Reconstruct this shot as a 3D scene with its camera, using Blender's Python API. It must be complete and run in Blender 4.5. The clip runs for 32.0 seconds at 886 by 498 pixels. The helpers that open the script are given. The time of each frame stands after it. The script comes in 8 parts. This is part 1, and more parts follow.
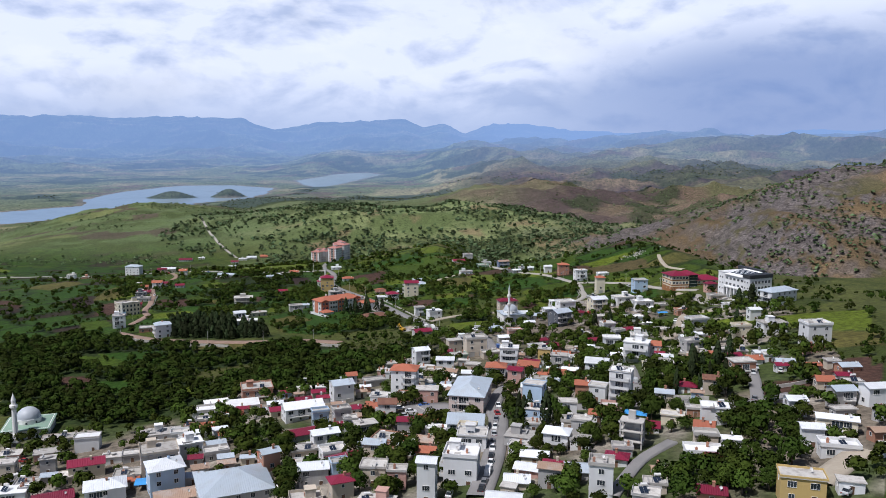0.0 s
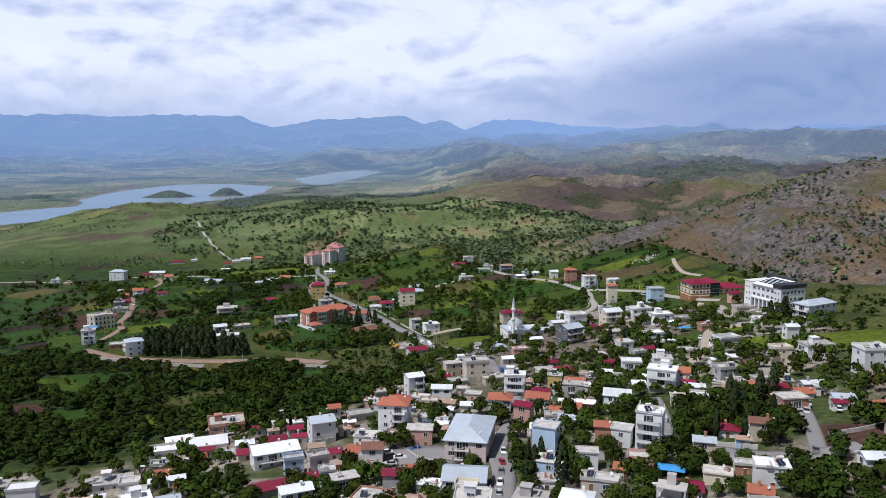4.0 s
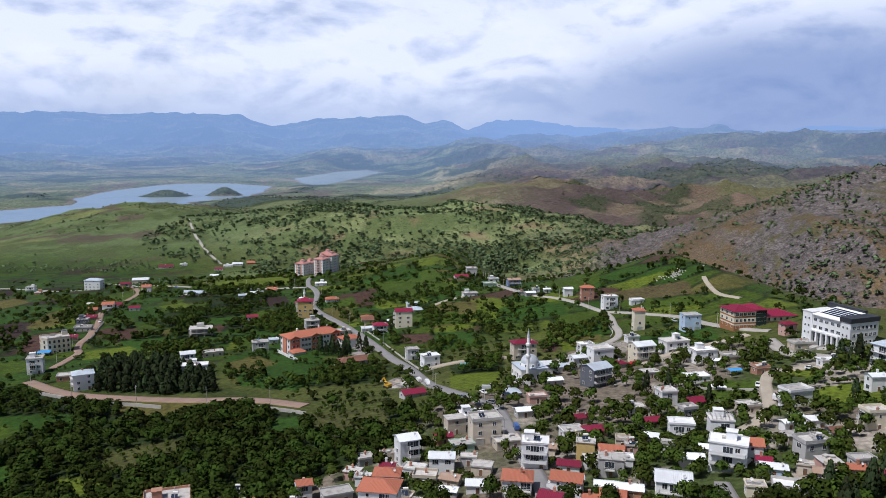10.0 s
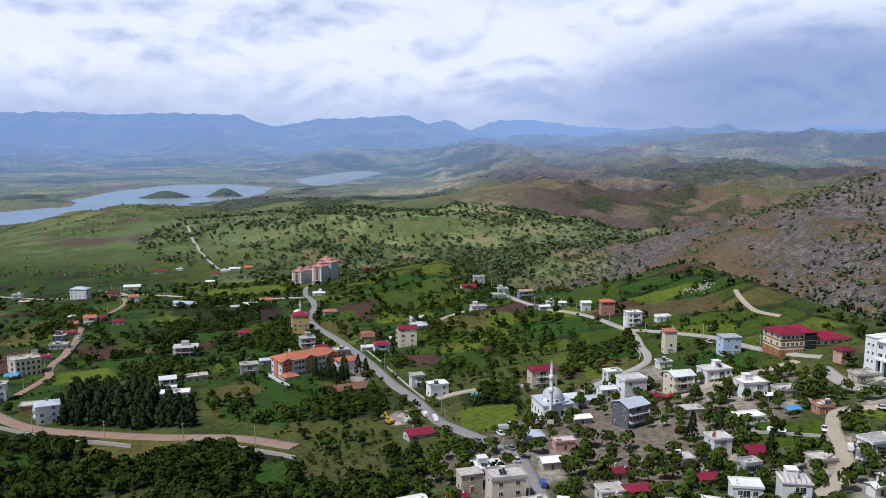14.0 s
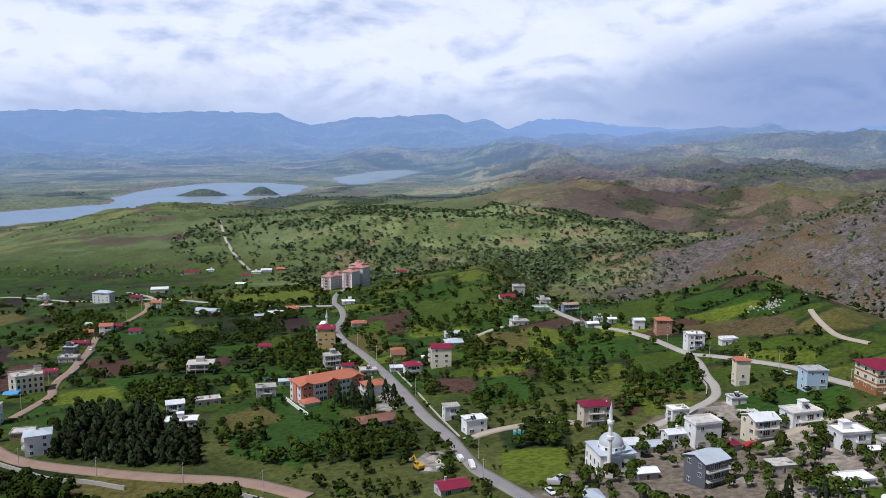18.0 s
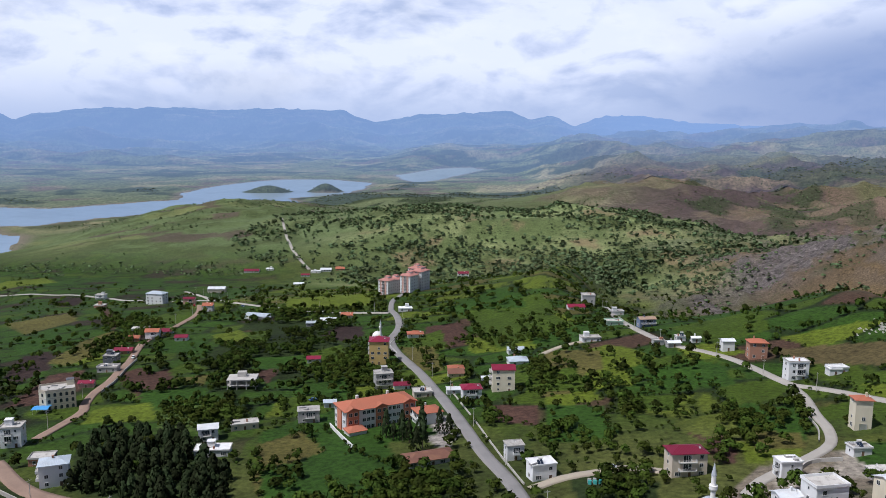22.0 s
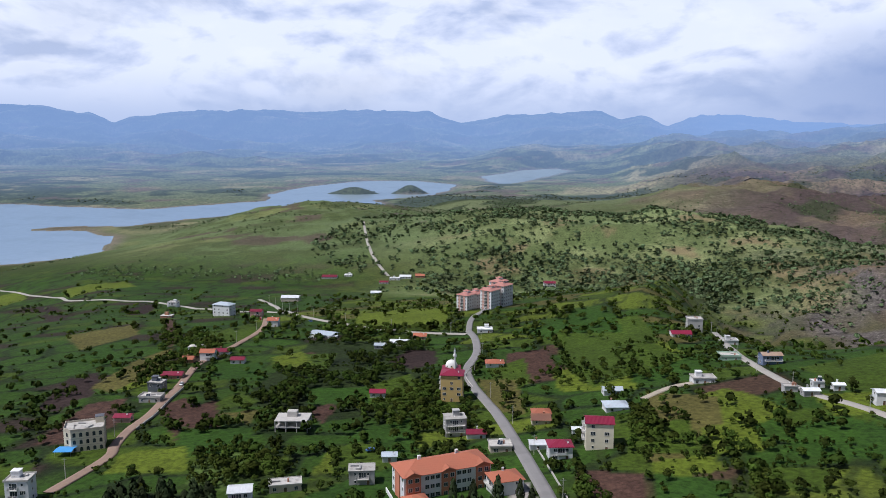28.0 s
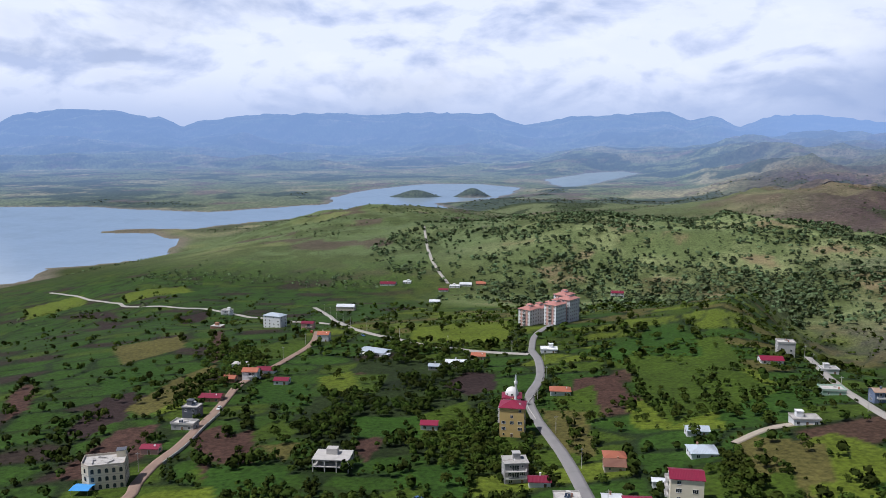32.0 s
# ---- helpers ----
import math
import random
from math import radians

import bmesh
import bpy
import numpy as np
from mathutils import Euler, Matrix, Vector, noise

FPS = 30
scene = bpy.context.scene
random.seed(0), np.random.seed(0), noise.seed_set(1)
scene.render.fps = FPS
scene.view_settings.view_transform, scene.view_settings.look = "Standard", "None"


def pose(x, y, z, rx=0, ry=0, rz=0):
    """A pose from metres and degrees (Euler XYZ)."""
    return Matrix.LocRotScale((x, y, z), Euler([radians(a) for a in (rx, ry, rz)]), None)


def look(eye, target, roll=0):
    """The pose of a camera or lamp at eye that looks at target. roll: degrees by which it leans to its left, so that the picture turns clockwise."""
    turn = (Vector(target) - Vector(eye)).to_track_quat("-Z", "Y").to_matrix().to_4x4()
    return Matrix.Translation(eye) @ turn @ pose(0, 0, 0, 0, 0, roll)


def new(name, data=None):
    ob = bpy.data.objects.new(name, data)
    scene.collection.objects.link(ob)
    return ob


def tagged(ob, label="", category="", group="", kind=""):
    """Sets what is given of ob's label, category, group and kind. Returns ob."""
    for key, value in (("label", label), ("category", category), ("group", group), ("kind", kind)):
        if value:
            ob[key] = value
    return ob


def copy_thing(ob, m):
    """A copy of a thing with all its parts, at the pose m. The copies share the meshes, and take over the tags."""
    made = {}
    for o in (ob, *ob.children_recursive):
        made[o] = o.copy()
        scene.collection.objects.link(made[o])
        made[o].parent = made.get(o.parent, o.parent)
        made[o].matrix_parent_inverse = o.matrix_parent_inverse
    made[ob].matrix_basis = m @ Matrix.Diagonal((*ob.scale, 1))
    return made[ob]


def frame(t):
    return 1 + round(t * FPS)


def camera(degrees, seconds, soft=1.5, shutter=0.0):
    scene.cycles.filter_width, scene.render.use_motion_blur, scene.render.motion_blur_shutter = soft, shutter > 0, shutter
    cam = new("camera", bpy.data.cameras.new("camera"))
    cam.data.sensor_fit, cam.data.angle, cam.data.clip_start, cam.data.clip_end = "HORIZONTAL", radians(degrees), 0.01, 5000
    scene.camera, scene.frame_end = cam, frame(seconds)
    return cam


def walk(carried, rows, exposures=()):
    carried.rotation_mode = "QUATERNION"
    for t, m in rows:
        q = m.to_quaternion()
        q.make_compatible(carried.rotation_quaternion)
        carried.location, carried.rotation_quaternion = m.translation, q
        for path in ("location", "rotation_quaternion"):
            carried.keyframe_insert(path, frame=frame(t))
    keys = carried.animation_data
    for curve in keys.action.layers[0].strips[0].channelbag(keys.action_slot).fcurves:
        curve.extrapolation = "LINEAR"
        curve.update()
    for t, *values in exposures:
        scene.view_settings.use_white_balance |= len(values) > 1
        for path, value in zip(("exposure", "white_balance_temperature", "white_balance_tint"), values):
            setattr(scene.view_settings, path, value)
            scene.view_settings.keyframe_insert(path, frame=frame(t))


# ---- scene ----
cam = camera(58.6, 32.0, soft=0.5)
PATH = [
    (0, (-5.738, 0.091, 119.797), (-5.629, 2.068, 119.519), 0.3),
    (1, (-4.463, 11.035, 119.817), (-4.355, 13.012, 119.535), 0.1),
    (2, (-3.234, 21.984, 119.833), (-3.127, 23.961, 119.55), -0.0),
    (3, (-2.076, 32.937, 119.845), (-1.97, 34.914, 119.559), -0.1),
    (3.5, (-1.546, 38.418, 119.848), (-1.44, 40.395, 119.562), -0.1),
    (5.5, (0.369, 60.359, 119.87), (0.472, 62.335, 119.581), -0.0),
    (6, (0.804, 65.833, 119.875), (0.908, 67.81, 119.588), 0.1),
    (6.5, (1.163, 71.302, 119.888), (1.266, 73.278, 119.601), 0.0),
    (7.5, (1.741, 82.189, 119.929), (1.845, 84.165, 119.642), -0.0),
    (9, (2.273, 98.448, 120.003), (2.378, 100.424, 119.716), 0.2),
    (10.5, (2.224, 114.756, 120.062), (2.326, 116.733, 119.776), 0.3),
    (12, (1.883, 131.184, 120.133), (1.982, 133.162, 119.848), 0.3),
    (13, (1.64, 142.232, 120.165), (1.737, 144.209, 119.879), 0.2),
    (13.5, (1.593, 147.801, 120.175), (1.69, 149.778, 119.889), 0.2),
    (15.5, (1.752, 170.174, 120.243), (1.849, 172.151, 119.958), 0.3),
    (16, (1.846, 175.734, 120.248), (1.932, 177.712, 119.963), 0.3),
    (16.5, (1.981, 181.256, 120.248), (2.046, 183.235, 119.962), 0.3),
    (17, (2.139, 186.738, 120.244), (2.184, 188.717, 119.958), 0.4),
    (17.5, (2.299, 192.182, 120.234), (2.324, 194.161, 119.948), 0.5),
    (18, (2.433, 197.593, 120.214), (2.439, 199.572, 119.925), 0.4),
    (19, (2.598, 208.361, 120.126), (2.563, 210.339, 119.832), 0.3),
    (20, (2.602, 219.026, 120.02), (2.526, 221.002, 119.725), 0.5),
    (21, (2.469, 229.633, 119.928), (2.35, 231.607, 119.63), 0.5),
    (21.5, (2.363, 234.927, 119.903), (2.224, 236.9, 119.605), 0.4),
    (22, (2.237, 240.211, 119.885), (2.083, 242.182, 119.588), 0.4),
    (22.5, (2.093, 245.48, 119.874), (1.94, 247.451, 119.573), 0.1),
    (23, (1.917, 250.745, 119.869), (1.754, 252.716, 119.571), 0.3),
    (23.5, (1.705, 256.013, 119.866), (1.522, 257.983, 119.568), 0.3),
    (24, (1.444, 261.28, 119.865), (1.239, 263.247, 119.568), 0.3),
    (25, (0.801, 271.807, 119.871), (0.555, 273.769, 119.574), 0.2),
    (25.5, (0.396, 277.06, 119.88), (0.13, 279.02, 119.584), 0.2),
    (27.5, (-1.599, 298.025, 119.997), (-1.946, 299.973, 119.703), 0.1),
    (28, (-2.21, 303.251, 120.01), (-2.578, 305.194, 119.714), 0.1),
    (29, (-3.649, 313.66, 120.041), (-4.057, 315.596, 119.747), 0.0),
    (30, (-5.282, 324.05, 120.062), (-5.73, 325.977, 119.771), -0.1),
    (31, (-7.06, 334.424, 120.079), (-7.546, 336.342, 119.789), -0.1),
    (32, (-8.909, 344.809, 120.096), (-9.432, 346.718, 119.806), -0.2),
]
walk(cam, [(t, look(eye, target, roll)) for t, eye, target, roll in PATH], [(0.0, 0.0, 6150, 14), (32.0, 0.0, 6150, 14)])


# ---- world and sun ----
SUN_AZ, SUN_EL = radians(238), radians(60)      # compass way to the sun (from +y, clockwise) and its height


def build_world():
    w = bpy.data.worlds.new("sky")
    scene.world = w
    w.use_nodes = True
    nt = w.node_tree
    nt.nodes.clear()
    N, L = nt.nodes.new, nt.links.new
    out, bg = N("ShaderNodeOutputWorld"), N("ShaderNodeBackground")
    sky = N("ShaderNodeTexSky")
    sky.sky_type, sky.sun_disc = "NISHITA", False
    sky.sun_elevation, sky.sun_rotation = SUN_EL, SUN_AZ
    sky.air_density, sky.dust_density, sky.ozone_density = 1.0, 1.5, 1.2
    tc, sep = N("ShaderNodeTexCoord"), N("ShaderNodeSeparateXYZ")
    L(tc.outputs["Generated"], sep.inputs[0])
    # cumulus: lumps a little wider than high
    mp0 = N("ShaderNodeMapping"); mp0.inputs["Scale"].default_value = (4.8, 4.8, 9.0); mp0.inputs["Location"].default_value = (0.4, 0.2, 0)
    L(tc.outputs["Generated"], mp0.inputs[0])
    cl = N("ShaderNodeTexNoise")
    cl.inputs["Scale"].default_value, cl.inputs["Detail"].default_value, cl.inputs["Roughness"].default_value = 1.0, 9, 0.52
    cl.inputs["Distortion"].default_value = 0.15
    L(mp0.outputs[0], cl.inputs["Vector"])
    # lit tops and grey-blue undersides: less cloud above a place means a lit top
    mp = N("ShaderNodeMapping"); mp.inputs["Scale"].default_value = (1.25, 1.25, 1.35); mp.inputs["Location"].default_value = (3.1, 1.7, 0.12)
    up = N("ShaderNodeMapping"); up.inputs["Location"].default_value = (-0.04, -0.02, 0.17)
    L(mp0.outputs[0], mp.inputs[0]); L(mp.outputs[0], up.inputs[0])
    lump = []
    for source in (mp, up):
        n = N("ShaderNodeTexNoise")
        n.inputs["Scale"].default_value, n.inputs["Detail"].default_value, n.inputs["Roughness"].default_value = 1.15, 10, 0.52
        n.inputs["Distortion"].default_value = 0.25
        L(source.outputs[0], n.inputs["Vector"])
        lump.append(n)
    sh = N("ShaderNodeMath"); sh.operation = "SUBTRACT"
    L(lump[0].outputs["Fac"], sh.inputs[0]); L(lump[1].outputs["Fac"], sh.inputs[1])
    lit = N("ShaderNodeMapRange")
    lit.inputs["From Min"].default_value, lit.inputs["From Max"].default_value = -0.16, 0.10
    L(sh.outputs[0], lit.inputs["Value"])
    cover = N("ShaderNodeValToRGB")
    cover.color_ramp.elements[0].position, cover.color_ramp.elements[1].position = 0.34, 0.46
    cover.color_ramp.elements[0].color = (0.88, 0.88, 0.88, 1)
    L(cl.outputs["Fac"], cover.inputs[0])
    tone = N("ShaderNodeValToRGB")
    e = tone.color_ramp.elements
    e[0].position, e[0].color = 0.12, (9.2, 10.9, 14.7, 1)
    e[1].position, e[1].color = 0.70, (15.0, 16.2, 18.7, 1)
    L(lit.outputs[0], tone.inputs[0])
    # small bright heads on the heaps
    mp3, puff, head, white = N("ShaderNodeMapping"), N("ShaderNodeTexNoise"), N("ShaderNodeMapRange"), N("ShaderNodeMix")
    mp3.inputs["Scale"].default_value, mp3.inputs["Location"].default_value = (11, 11, 24), (2.3, 0.7, 0.4)
    puff.inputs["Scale"].default_value, puff.inputs["Detail"].default_value, puff.inputs["Roughness"].default_value = 1.0, 7, 0.5
    head.interpolation_type = "SMOOTHSTEP"
    head.inputs["From Min"].default_value, head.inputs["From Max"].default_value, head.inputs["To Max"].default_value = 0.50, 0.66, 0.75
    white.data_type = "RGBA"
    white.inputs[7].default_value = (16.0, 17.0, 19.0, 1)
    L(tc.outputs["Generated"], mp3.inputs[0]); L(mp3.outputs[0], puff.inputs["Vector"]); L(puff.outputs["Fac"], head.inputs["Value"])
    L(head.outputs[0], white.inputs["Factor"]); L(tone.outputs[0], white.inputs[6])
    # the deck breaks up overhead, where the sun stands
    high = N("ShaderNodeMapRange"); high.interpolation_type = "SMOOTHSTEP"
    high.inputs["From Min"].default_value, high.inputs["From Max"].default_value = 0.165, 0.28
    high.inputs["To Min"].default_value, high.inputs["To Max"].default_value = 1.0, 0.0
    L(sep.outputs[2], high.inputs["Value"])
    deck = N("ShaderNodeMath"); deck.operation = "MULTIPLY"
    L(cover.outputs[0], deck.inputs[0]); L(high.outputs[0], deck.inputs[1])
    mix = N("ShaderNodeMix"); mix.data_type = "RGBA"
    L(deck.outputs[0], mix.inputs["Factor"]); L(sky.outputs[0], mix.inputs[6]); L(white.outputs[2], mix.inputs[7])
    # the grey-blue murk low over the far hills
    low = N("ShaderNodeMapRange"); low.interpolation_type = "SMOOTHSTEP"
    low.inputs["From Min"].default_value, low.inputs["From Max"].default_value = 0.005, 0.085
    low.inputs["To Min"].default_value, low.inputs["To Max"].default_value = 0.8, 0.0
    east = N("ShaderNodeMapRange"); east.interpolation_type = "SMOOTHSTEP"
    east.inputs["From Min"].default_value, east.inputs["From Max"].default_value = 0.06, 0.42
    east.inputs["To Min"].default_value, east.inputs["To Max"].default_value = 0.0, 0.075
    L(sep.outputs[0], east.inputs["Value"])
    drop = N("ShaderNodeMath"); drop.operation = "SUBTRACT"
    L(sep.outputs[2], drop.inputs[0]); L(east.outputs[0], drop.inputs[1])
    L(drop.outputs[0], low.inputs["Value"])
    mix2 = N("ShaderNodeMix"); mix2.data_type = "RGBA"
    murk = N("ShaderNodeMix"); murk.data_type = "RGBA"
    murk.inputs[6].default_value, murk.inputs[7].default_value = (7.6, 9.6, 13.8, 1), (3.3, 5.3, 10.2, 1)
    wide = N("ShaderNodeMath"); wide.operation = "MULTIPLY"; wide.inputs[1].default_value = 13.0
    L(east.outputs[0], wide.inputs[0]); L(wide.outputs[0], murk.inputs["Factor"]); L(murk.outputs[2], mix2.inputs[7])
    L(low.outputs[0], mix2.inputs["Factor"]); L(mix.outputs[2], mix2.inputs[6])
    L(mix2.outputs[2], bg.inputs[0])
    bg.inputs[1].default_value = 0.055
    L(bg.outputs[0], out.inputs[0])
    sun = bpy.data.lights.new("sun", "SUN")
    sun.energy, sun.angle, sun.color = 4.1, radians(0.6), (1.0, 0.975, 0.935)
    s = new("sun", sun)
    way = Vector((math.sin(SUN_AZ) * math.cos(SUN_EL), math.cos(SUN_AZ) * math.cos(SUN_EL), math.sin(SUN_EL)))
    s.matrix_world = look(way * 900, (0, 0, 0))


build_world()


# ---- materials ----
MATS = {}


def surface(name, base, rough=0.85, spread=0.25, large=3.0, fine=0.35, stain=None, stain_amount=0.35, relief=0.02, metal=0.0, each=0.0, streak=False):
    """A worn surface: two sizes of variation, stains, fine relief and, with each, a shift from object to object."""
    if name in MATS:
        return MATS[name]
    m = bpy.data.materials.new(name)
    m.use_nodes = True
    nt = m.node_tree
    N, L = nt.nodes.new, nt.links.new
    b = nt.nodes["Principled BSDF"]
    b.inputs["Roughness"].default_value, b.inputs["Metallic"].default_value = rough, metal
    geo = N("ShaderNodeNewGeometry")
    mp = N("ShaderNodeMapping")
    mp.inputs["Scale"].default_value = (1, 1, 0.25) if streak else (1, 1, 1)
    L(geo.outputs["Position"], mp.inputs[0])
    big, small = N("ShaderNodeTexNoise"), N("ShaderNodeTexNoise")
    big.inputs["Scale"].default_value, big.inputs["Detail"].default_value = 1 / large, 4
    small.inputs["Scale"].default_value, small.inputs["Detail"].default_value = 1 / fine, 3
    L(mp.outputs[0], big.inputs["Vector"]); L(mp.outputs[0], small.inputs["Vector"])
    mix = N("ShaderNodeMix"); mix.data_type = "RGBA"
    dark = tuple(c * (1 - 0.5 * spread) for c in base)
    light = tuple(min(c * (1 + 0.5 * spread), 0.95) for c in base)
    mix.inputs[6].default_value, mix.inputs[7].default_value = (*dark, 1), (*light, 1)
    L(small.outputs["Fac"], mix.inputs["Factor"])
    ramp = N("ShaderNodeValToRGB")
    ramp.color_ramp.elements[0].position, ramp.color_ramp.elements[1].position = 0.48, 0.72
    L(big.outputs["Fac"], ramp.inputs[0])
    amt = N("ShaderNodeMath"); amt.operation = "MULTIPLY"; amt.inputs[1].default_value = stain_amount
    L(ramp.outputs[0], amt.inputs[0])
    mix2 = N("ShaderNodeMix"); mix2.data_type = "RGBA"
    s = stain or tuple(c * 0.55 for c in base)
    mix2.inputs[7].default_value = (*s, 1)
    L(amt.outputs[0], mix2.inputs["Factor"]); L(mix.outputs[2], mix2.inputs[6])
    last = mix2.outputs[2]
    if each:
        info, hsv, mr = N("ShaderNodeObjectInfo"), N("ShaderNodeHueSaturation"), N("ShaderNodeMapRange")
        mr.inputs["To Min"].default_value, mr.inputs["To Max"].default_value = 1 - each, 1 + each
        L(info.outputs["Random"], mr.inputs["Value"]); L(mr.outputs[0], hsv.inputs["Value"]); L(last, hsv.inputs["Color"])
        last = hsv.outputs[0]
    L(last, b.inputs["Base Color"])
    if relief:
        bp = N("ShaderNodeBump"); bp.inputs["Distance"].default_value = relief
        bp.inputs["Strength"].default_value = 0.6
        L(small.outputs["Fac"], bp.inputs["Height"]); L(bp.outputs[0], b.inputs["Normal"])
    MATS[name] = m
    return m


def ribbed(name, base, pitch=0.4, rough=0.45, stain=None, stain_amount=0.3, metal=0.0, each=0.06, axis="X"):
    """Sheet roofing or tiles with ribs down the slope."""
    m = surface(name, base, rough, 0.15, 4.0, 0.6, stain, stain_amount, 0.0, metal, each)
    nt = m.node_tree
    if "rib" in nt.nodes:
        return m
    N, L = nt.nodes.new, nt.links.new
    tc, wv, bp = N("ShaderNodeTexCoord"), N("ShaderNodeTexWave"), N("ShaderNodeBump")
    wv.name = "rib"
    wv.bands_direction = axis
    wv.inputs["Scale"].default_value = 0.314 / pitch
    bp.inputs["Distance"].default_value, bp.inputs["Strength"].default_value = 0.06, 0.7
    L(tc.outputs["Object"], wv.inputs["Vector"]); L(wv.outputs["Fac"], bp.inputs["Height"])
    L(bp.outputs[0], nt.nodes["Principled BSDF"].inputs["Normal"])
    return m


def landmat(name, rough=0.95, grain=2.2, relief=0.35, scrub=6.0):
    """Ground: the land cover's colour, broken up by tufts, stones and larger patches."""
    m = bpy.data.materials.new(name)
    m.use_nodes = True
    nt = m.node_tree
    N, L = nt.nodes.new, nt.links.new
    b = nt.nodes["Principled BSDF"]
    b.inputs["Roughness"].default_value = rough
    b.inputs["Specular IOR Level"].default_value = 0.15
    at, geo = N("ShaderNodeAttribute"), N("ShaderNodeNewGeometry")
    at.attribute_name = "land"
    fac = None
    for size, low, high in ((grain, 0.50, 1.50), (grain * 6, 0.84, 1.16), (grain * 40, 0.88, 1.12)):
        n, mr = N("ShaderNodeTexNoise"), N("ShaderNodeMapRange")
        n.inputs["Scale"].default_value, n.inputs["Detail"].default_value = 1 / size, 5
        n.inputs["Roughness"].default_value = 0.62
        mr.inputs["From Min"].default_value, mr.inputs["From Max"].default_value = 0.3, 0.7
        mr.inputs["To Min"].default_value, mr.inputs["To Max"].default_value = low, high
        L(geo.outputs["Position"], n.inputs["Vector"]); L(n.outputs["Fac"], mr.inputs["Value"])
        if fac is None:
            fac, first = mr.outputs[0], n
        else:
            mu = N("ShaderNodeMath"); mu.operation = "MULTIPLY"
            L(fac, mu.inputs[0]); L(mr.outputs[0], mu.inputs[1])
            fac = mu.outputs[0]
    # pale and dark beds in bare stone
    bed, br, bm2, bmul = N("ShaderNodeTexNoise"), N("ShaderNodeMapRange"), N("ShaderNodeMix"), N("ShaderNodeMath")
    bed.inputs["Scale"].default_value, bed.inputs["Detail"].default_value, bed.inputs["Roughness"].default_value = 1 / (grain * 3.2), 8, 0.7
    bed.inputs["Distortion"].default_value = 0.9
    br.inputs["From Min"].default_value, br.inputs["From Max"].default_value = 0.38, 0.62
    br.inputs["To Min"].default_value, br.inputs["To Max"].default_value = 0.55, 1.55
    tilt = N("ShaderNodeMapping")
    tilt.inputs["Rotation"].default_value, tilt.inputs["Scale"].default_value = (0.5, 0.25, 0.6), (0.45, 1.0, 1.8)
    L(geo.outputs["Position"], tilt.inputs[0]); L(tilt.outputs[0], bed.inputs["Vector"]); L(bed.outputs["Fac"], br.inputs["Value"])
    bm2.inputs[2].default_value = 1.0
    L(at.outputs["Alpha"], bm2.inputs["Factor"]); L(br.outputs[0], bm2.inputs[3])
    bmul.operation = "MULTIPLY"
    L(fac, bmul.inputs[0]); L(bm2.outputs[0], bmul.inputs[1])
    fac = bmul.outputs[0]
    sc = N("ShaderNodeVectorMath"); sc.operation = "SCALE"
    L(at.outputs["Color"], sc.inputs[0]); L(fac, sc.inputs["Scale"])
    # low bushes too small to stand alone, far from the town
    dots, dr, patch, pr, away, ar = N("ShaderNodeTexVoronoi"), N("ShaderNodeMapRange"), N("ShaderNodeTexNoise"), N("ShaderNodeMapRange"), N("ShaderNodeVectorMath"), N("ShaderNodeMapRange")
    dots.inputs["Scale"].default_value = 1 / scrub
    dr.inputs["From Min"].default_value, dr.inputs["From Max"].default_value = 0.26, 0.36
    dr.inputs["To Min"].default_value, dr.inputs["To Max"].default_value = 1.0, 0.0
    patch.inputs["Scale"].default_value, patch.inputs["Detail"].default_value = 1 / (scrub * 9), 4
    pr.inputs["From Min"].default_value, pr.inputs["From Max"].default_value = 0.42, 0.58
    away.operation = "DISTANCE"
    away.inputs[1].default_value = (0, 170, 0)
    ar.inputs["From Min"].default_value, ar.inputs["From Max"].default_value = 750, 1500
    ar.inputs["To Max"].default_value = 0.8
    L(geo.outputs["Position"], dots.inputs["Vector"]); L(dots.outputs["Distance"], dr.inputs["Value"])
    L(geo.outputs["Position"], patch.inputs["Vector"]); L(patch.outputs["Fac"], pr.inputs["Value"])
    L(geo.outputs["Position"], away.inputs[0]); L(away.outputs["Value"], ar.inputs["Value"])
    m1, m2 = N("ShaderNodeMath"), N("ShaderNodeMath")
    m1.operation = m2.operation = "MULTIPLY"
    L(dr.outputs[0], m1.inputs[0]); L(pr.outputs[0], m1.inputs[1]); L(m1.outputs[0], m2.inputs[0]); L(ar.outputs[0], m2.inputs[1])
    bush = N("ShaderNodeMix"); bush.data_type = "RGBA"
    bush.inputs[7].default_value = (0.040, 0.056, 0.020, 1)
    L(m2.outputs[0], bush.inputs["Factor"]); L(sc.outputs[0], bush.inputs[6])
    L(bush.outputs[2], b.inputs["Base Color"])
    bp = N("ShaderNodeBump"); bp.inputs["Distance"].default_value, bp.inputs["Strength"].default_value = relief, 0.8
    L(first.outputs["Fac"], bp.inputs["Height"])
    # crags where the land is stony
    cr, b2 = N("ShaderNodeTexNoise"), N("ShaderNodeBump")
    cr.inputs["Scale"].default_value, cr.inputs["Detail"].default_value, cr.inputs["Roughness"].default_value = 1 / (grain * 5), 8, 0.68
    b2.inputs["Distance"].default_value = relief * 11
    L(geo.outputs["Position"], cr.inputs["Vector"]); L(cr.outputs["Fac"], b2.inputs["Height"])
    L(at.outputs["Alpha"], b2.inputs["Strength"]); L(bp.outputs[0], b2.inputs["Normal"]); L(b2.outputs[0], b.inputs["Normal"])
    return m


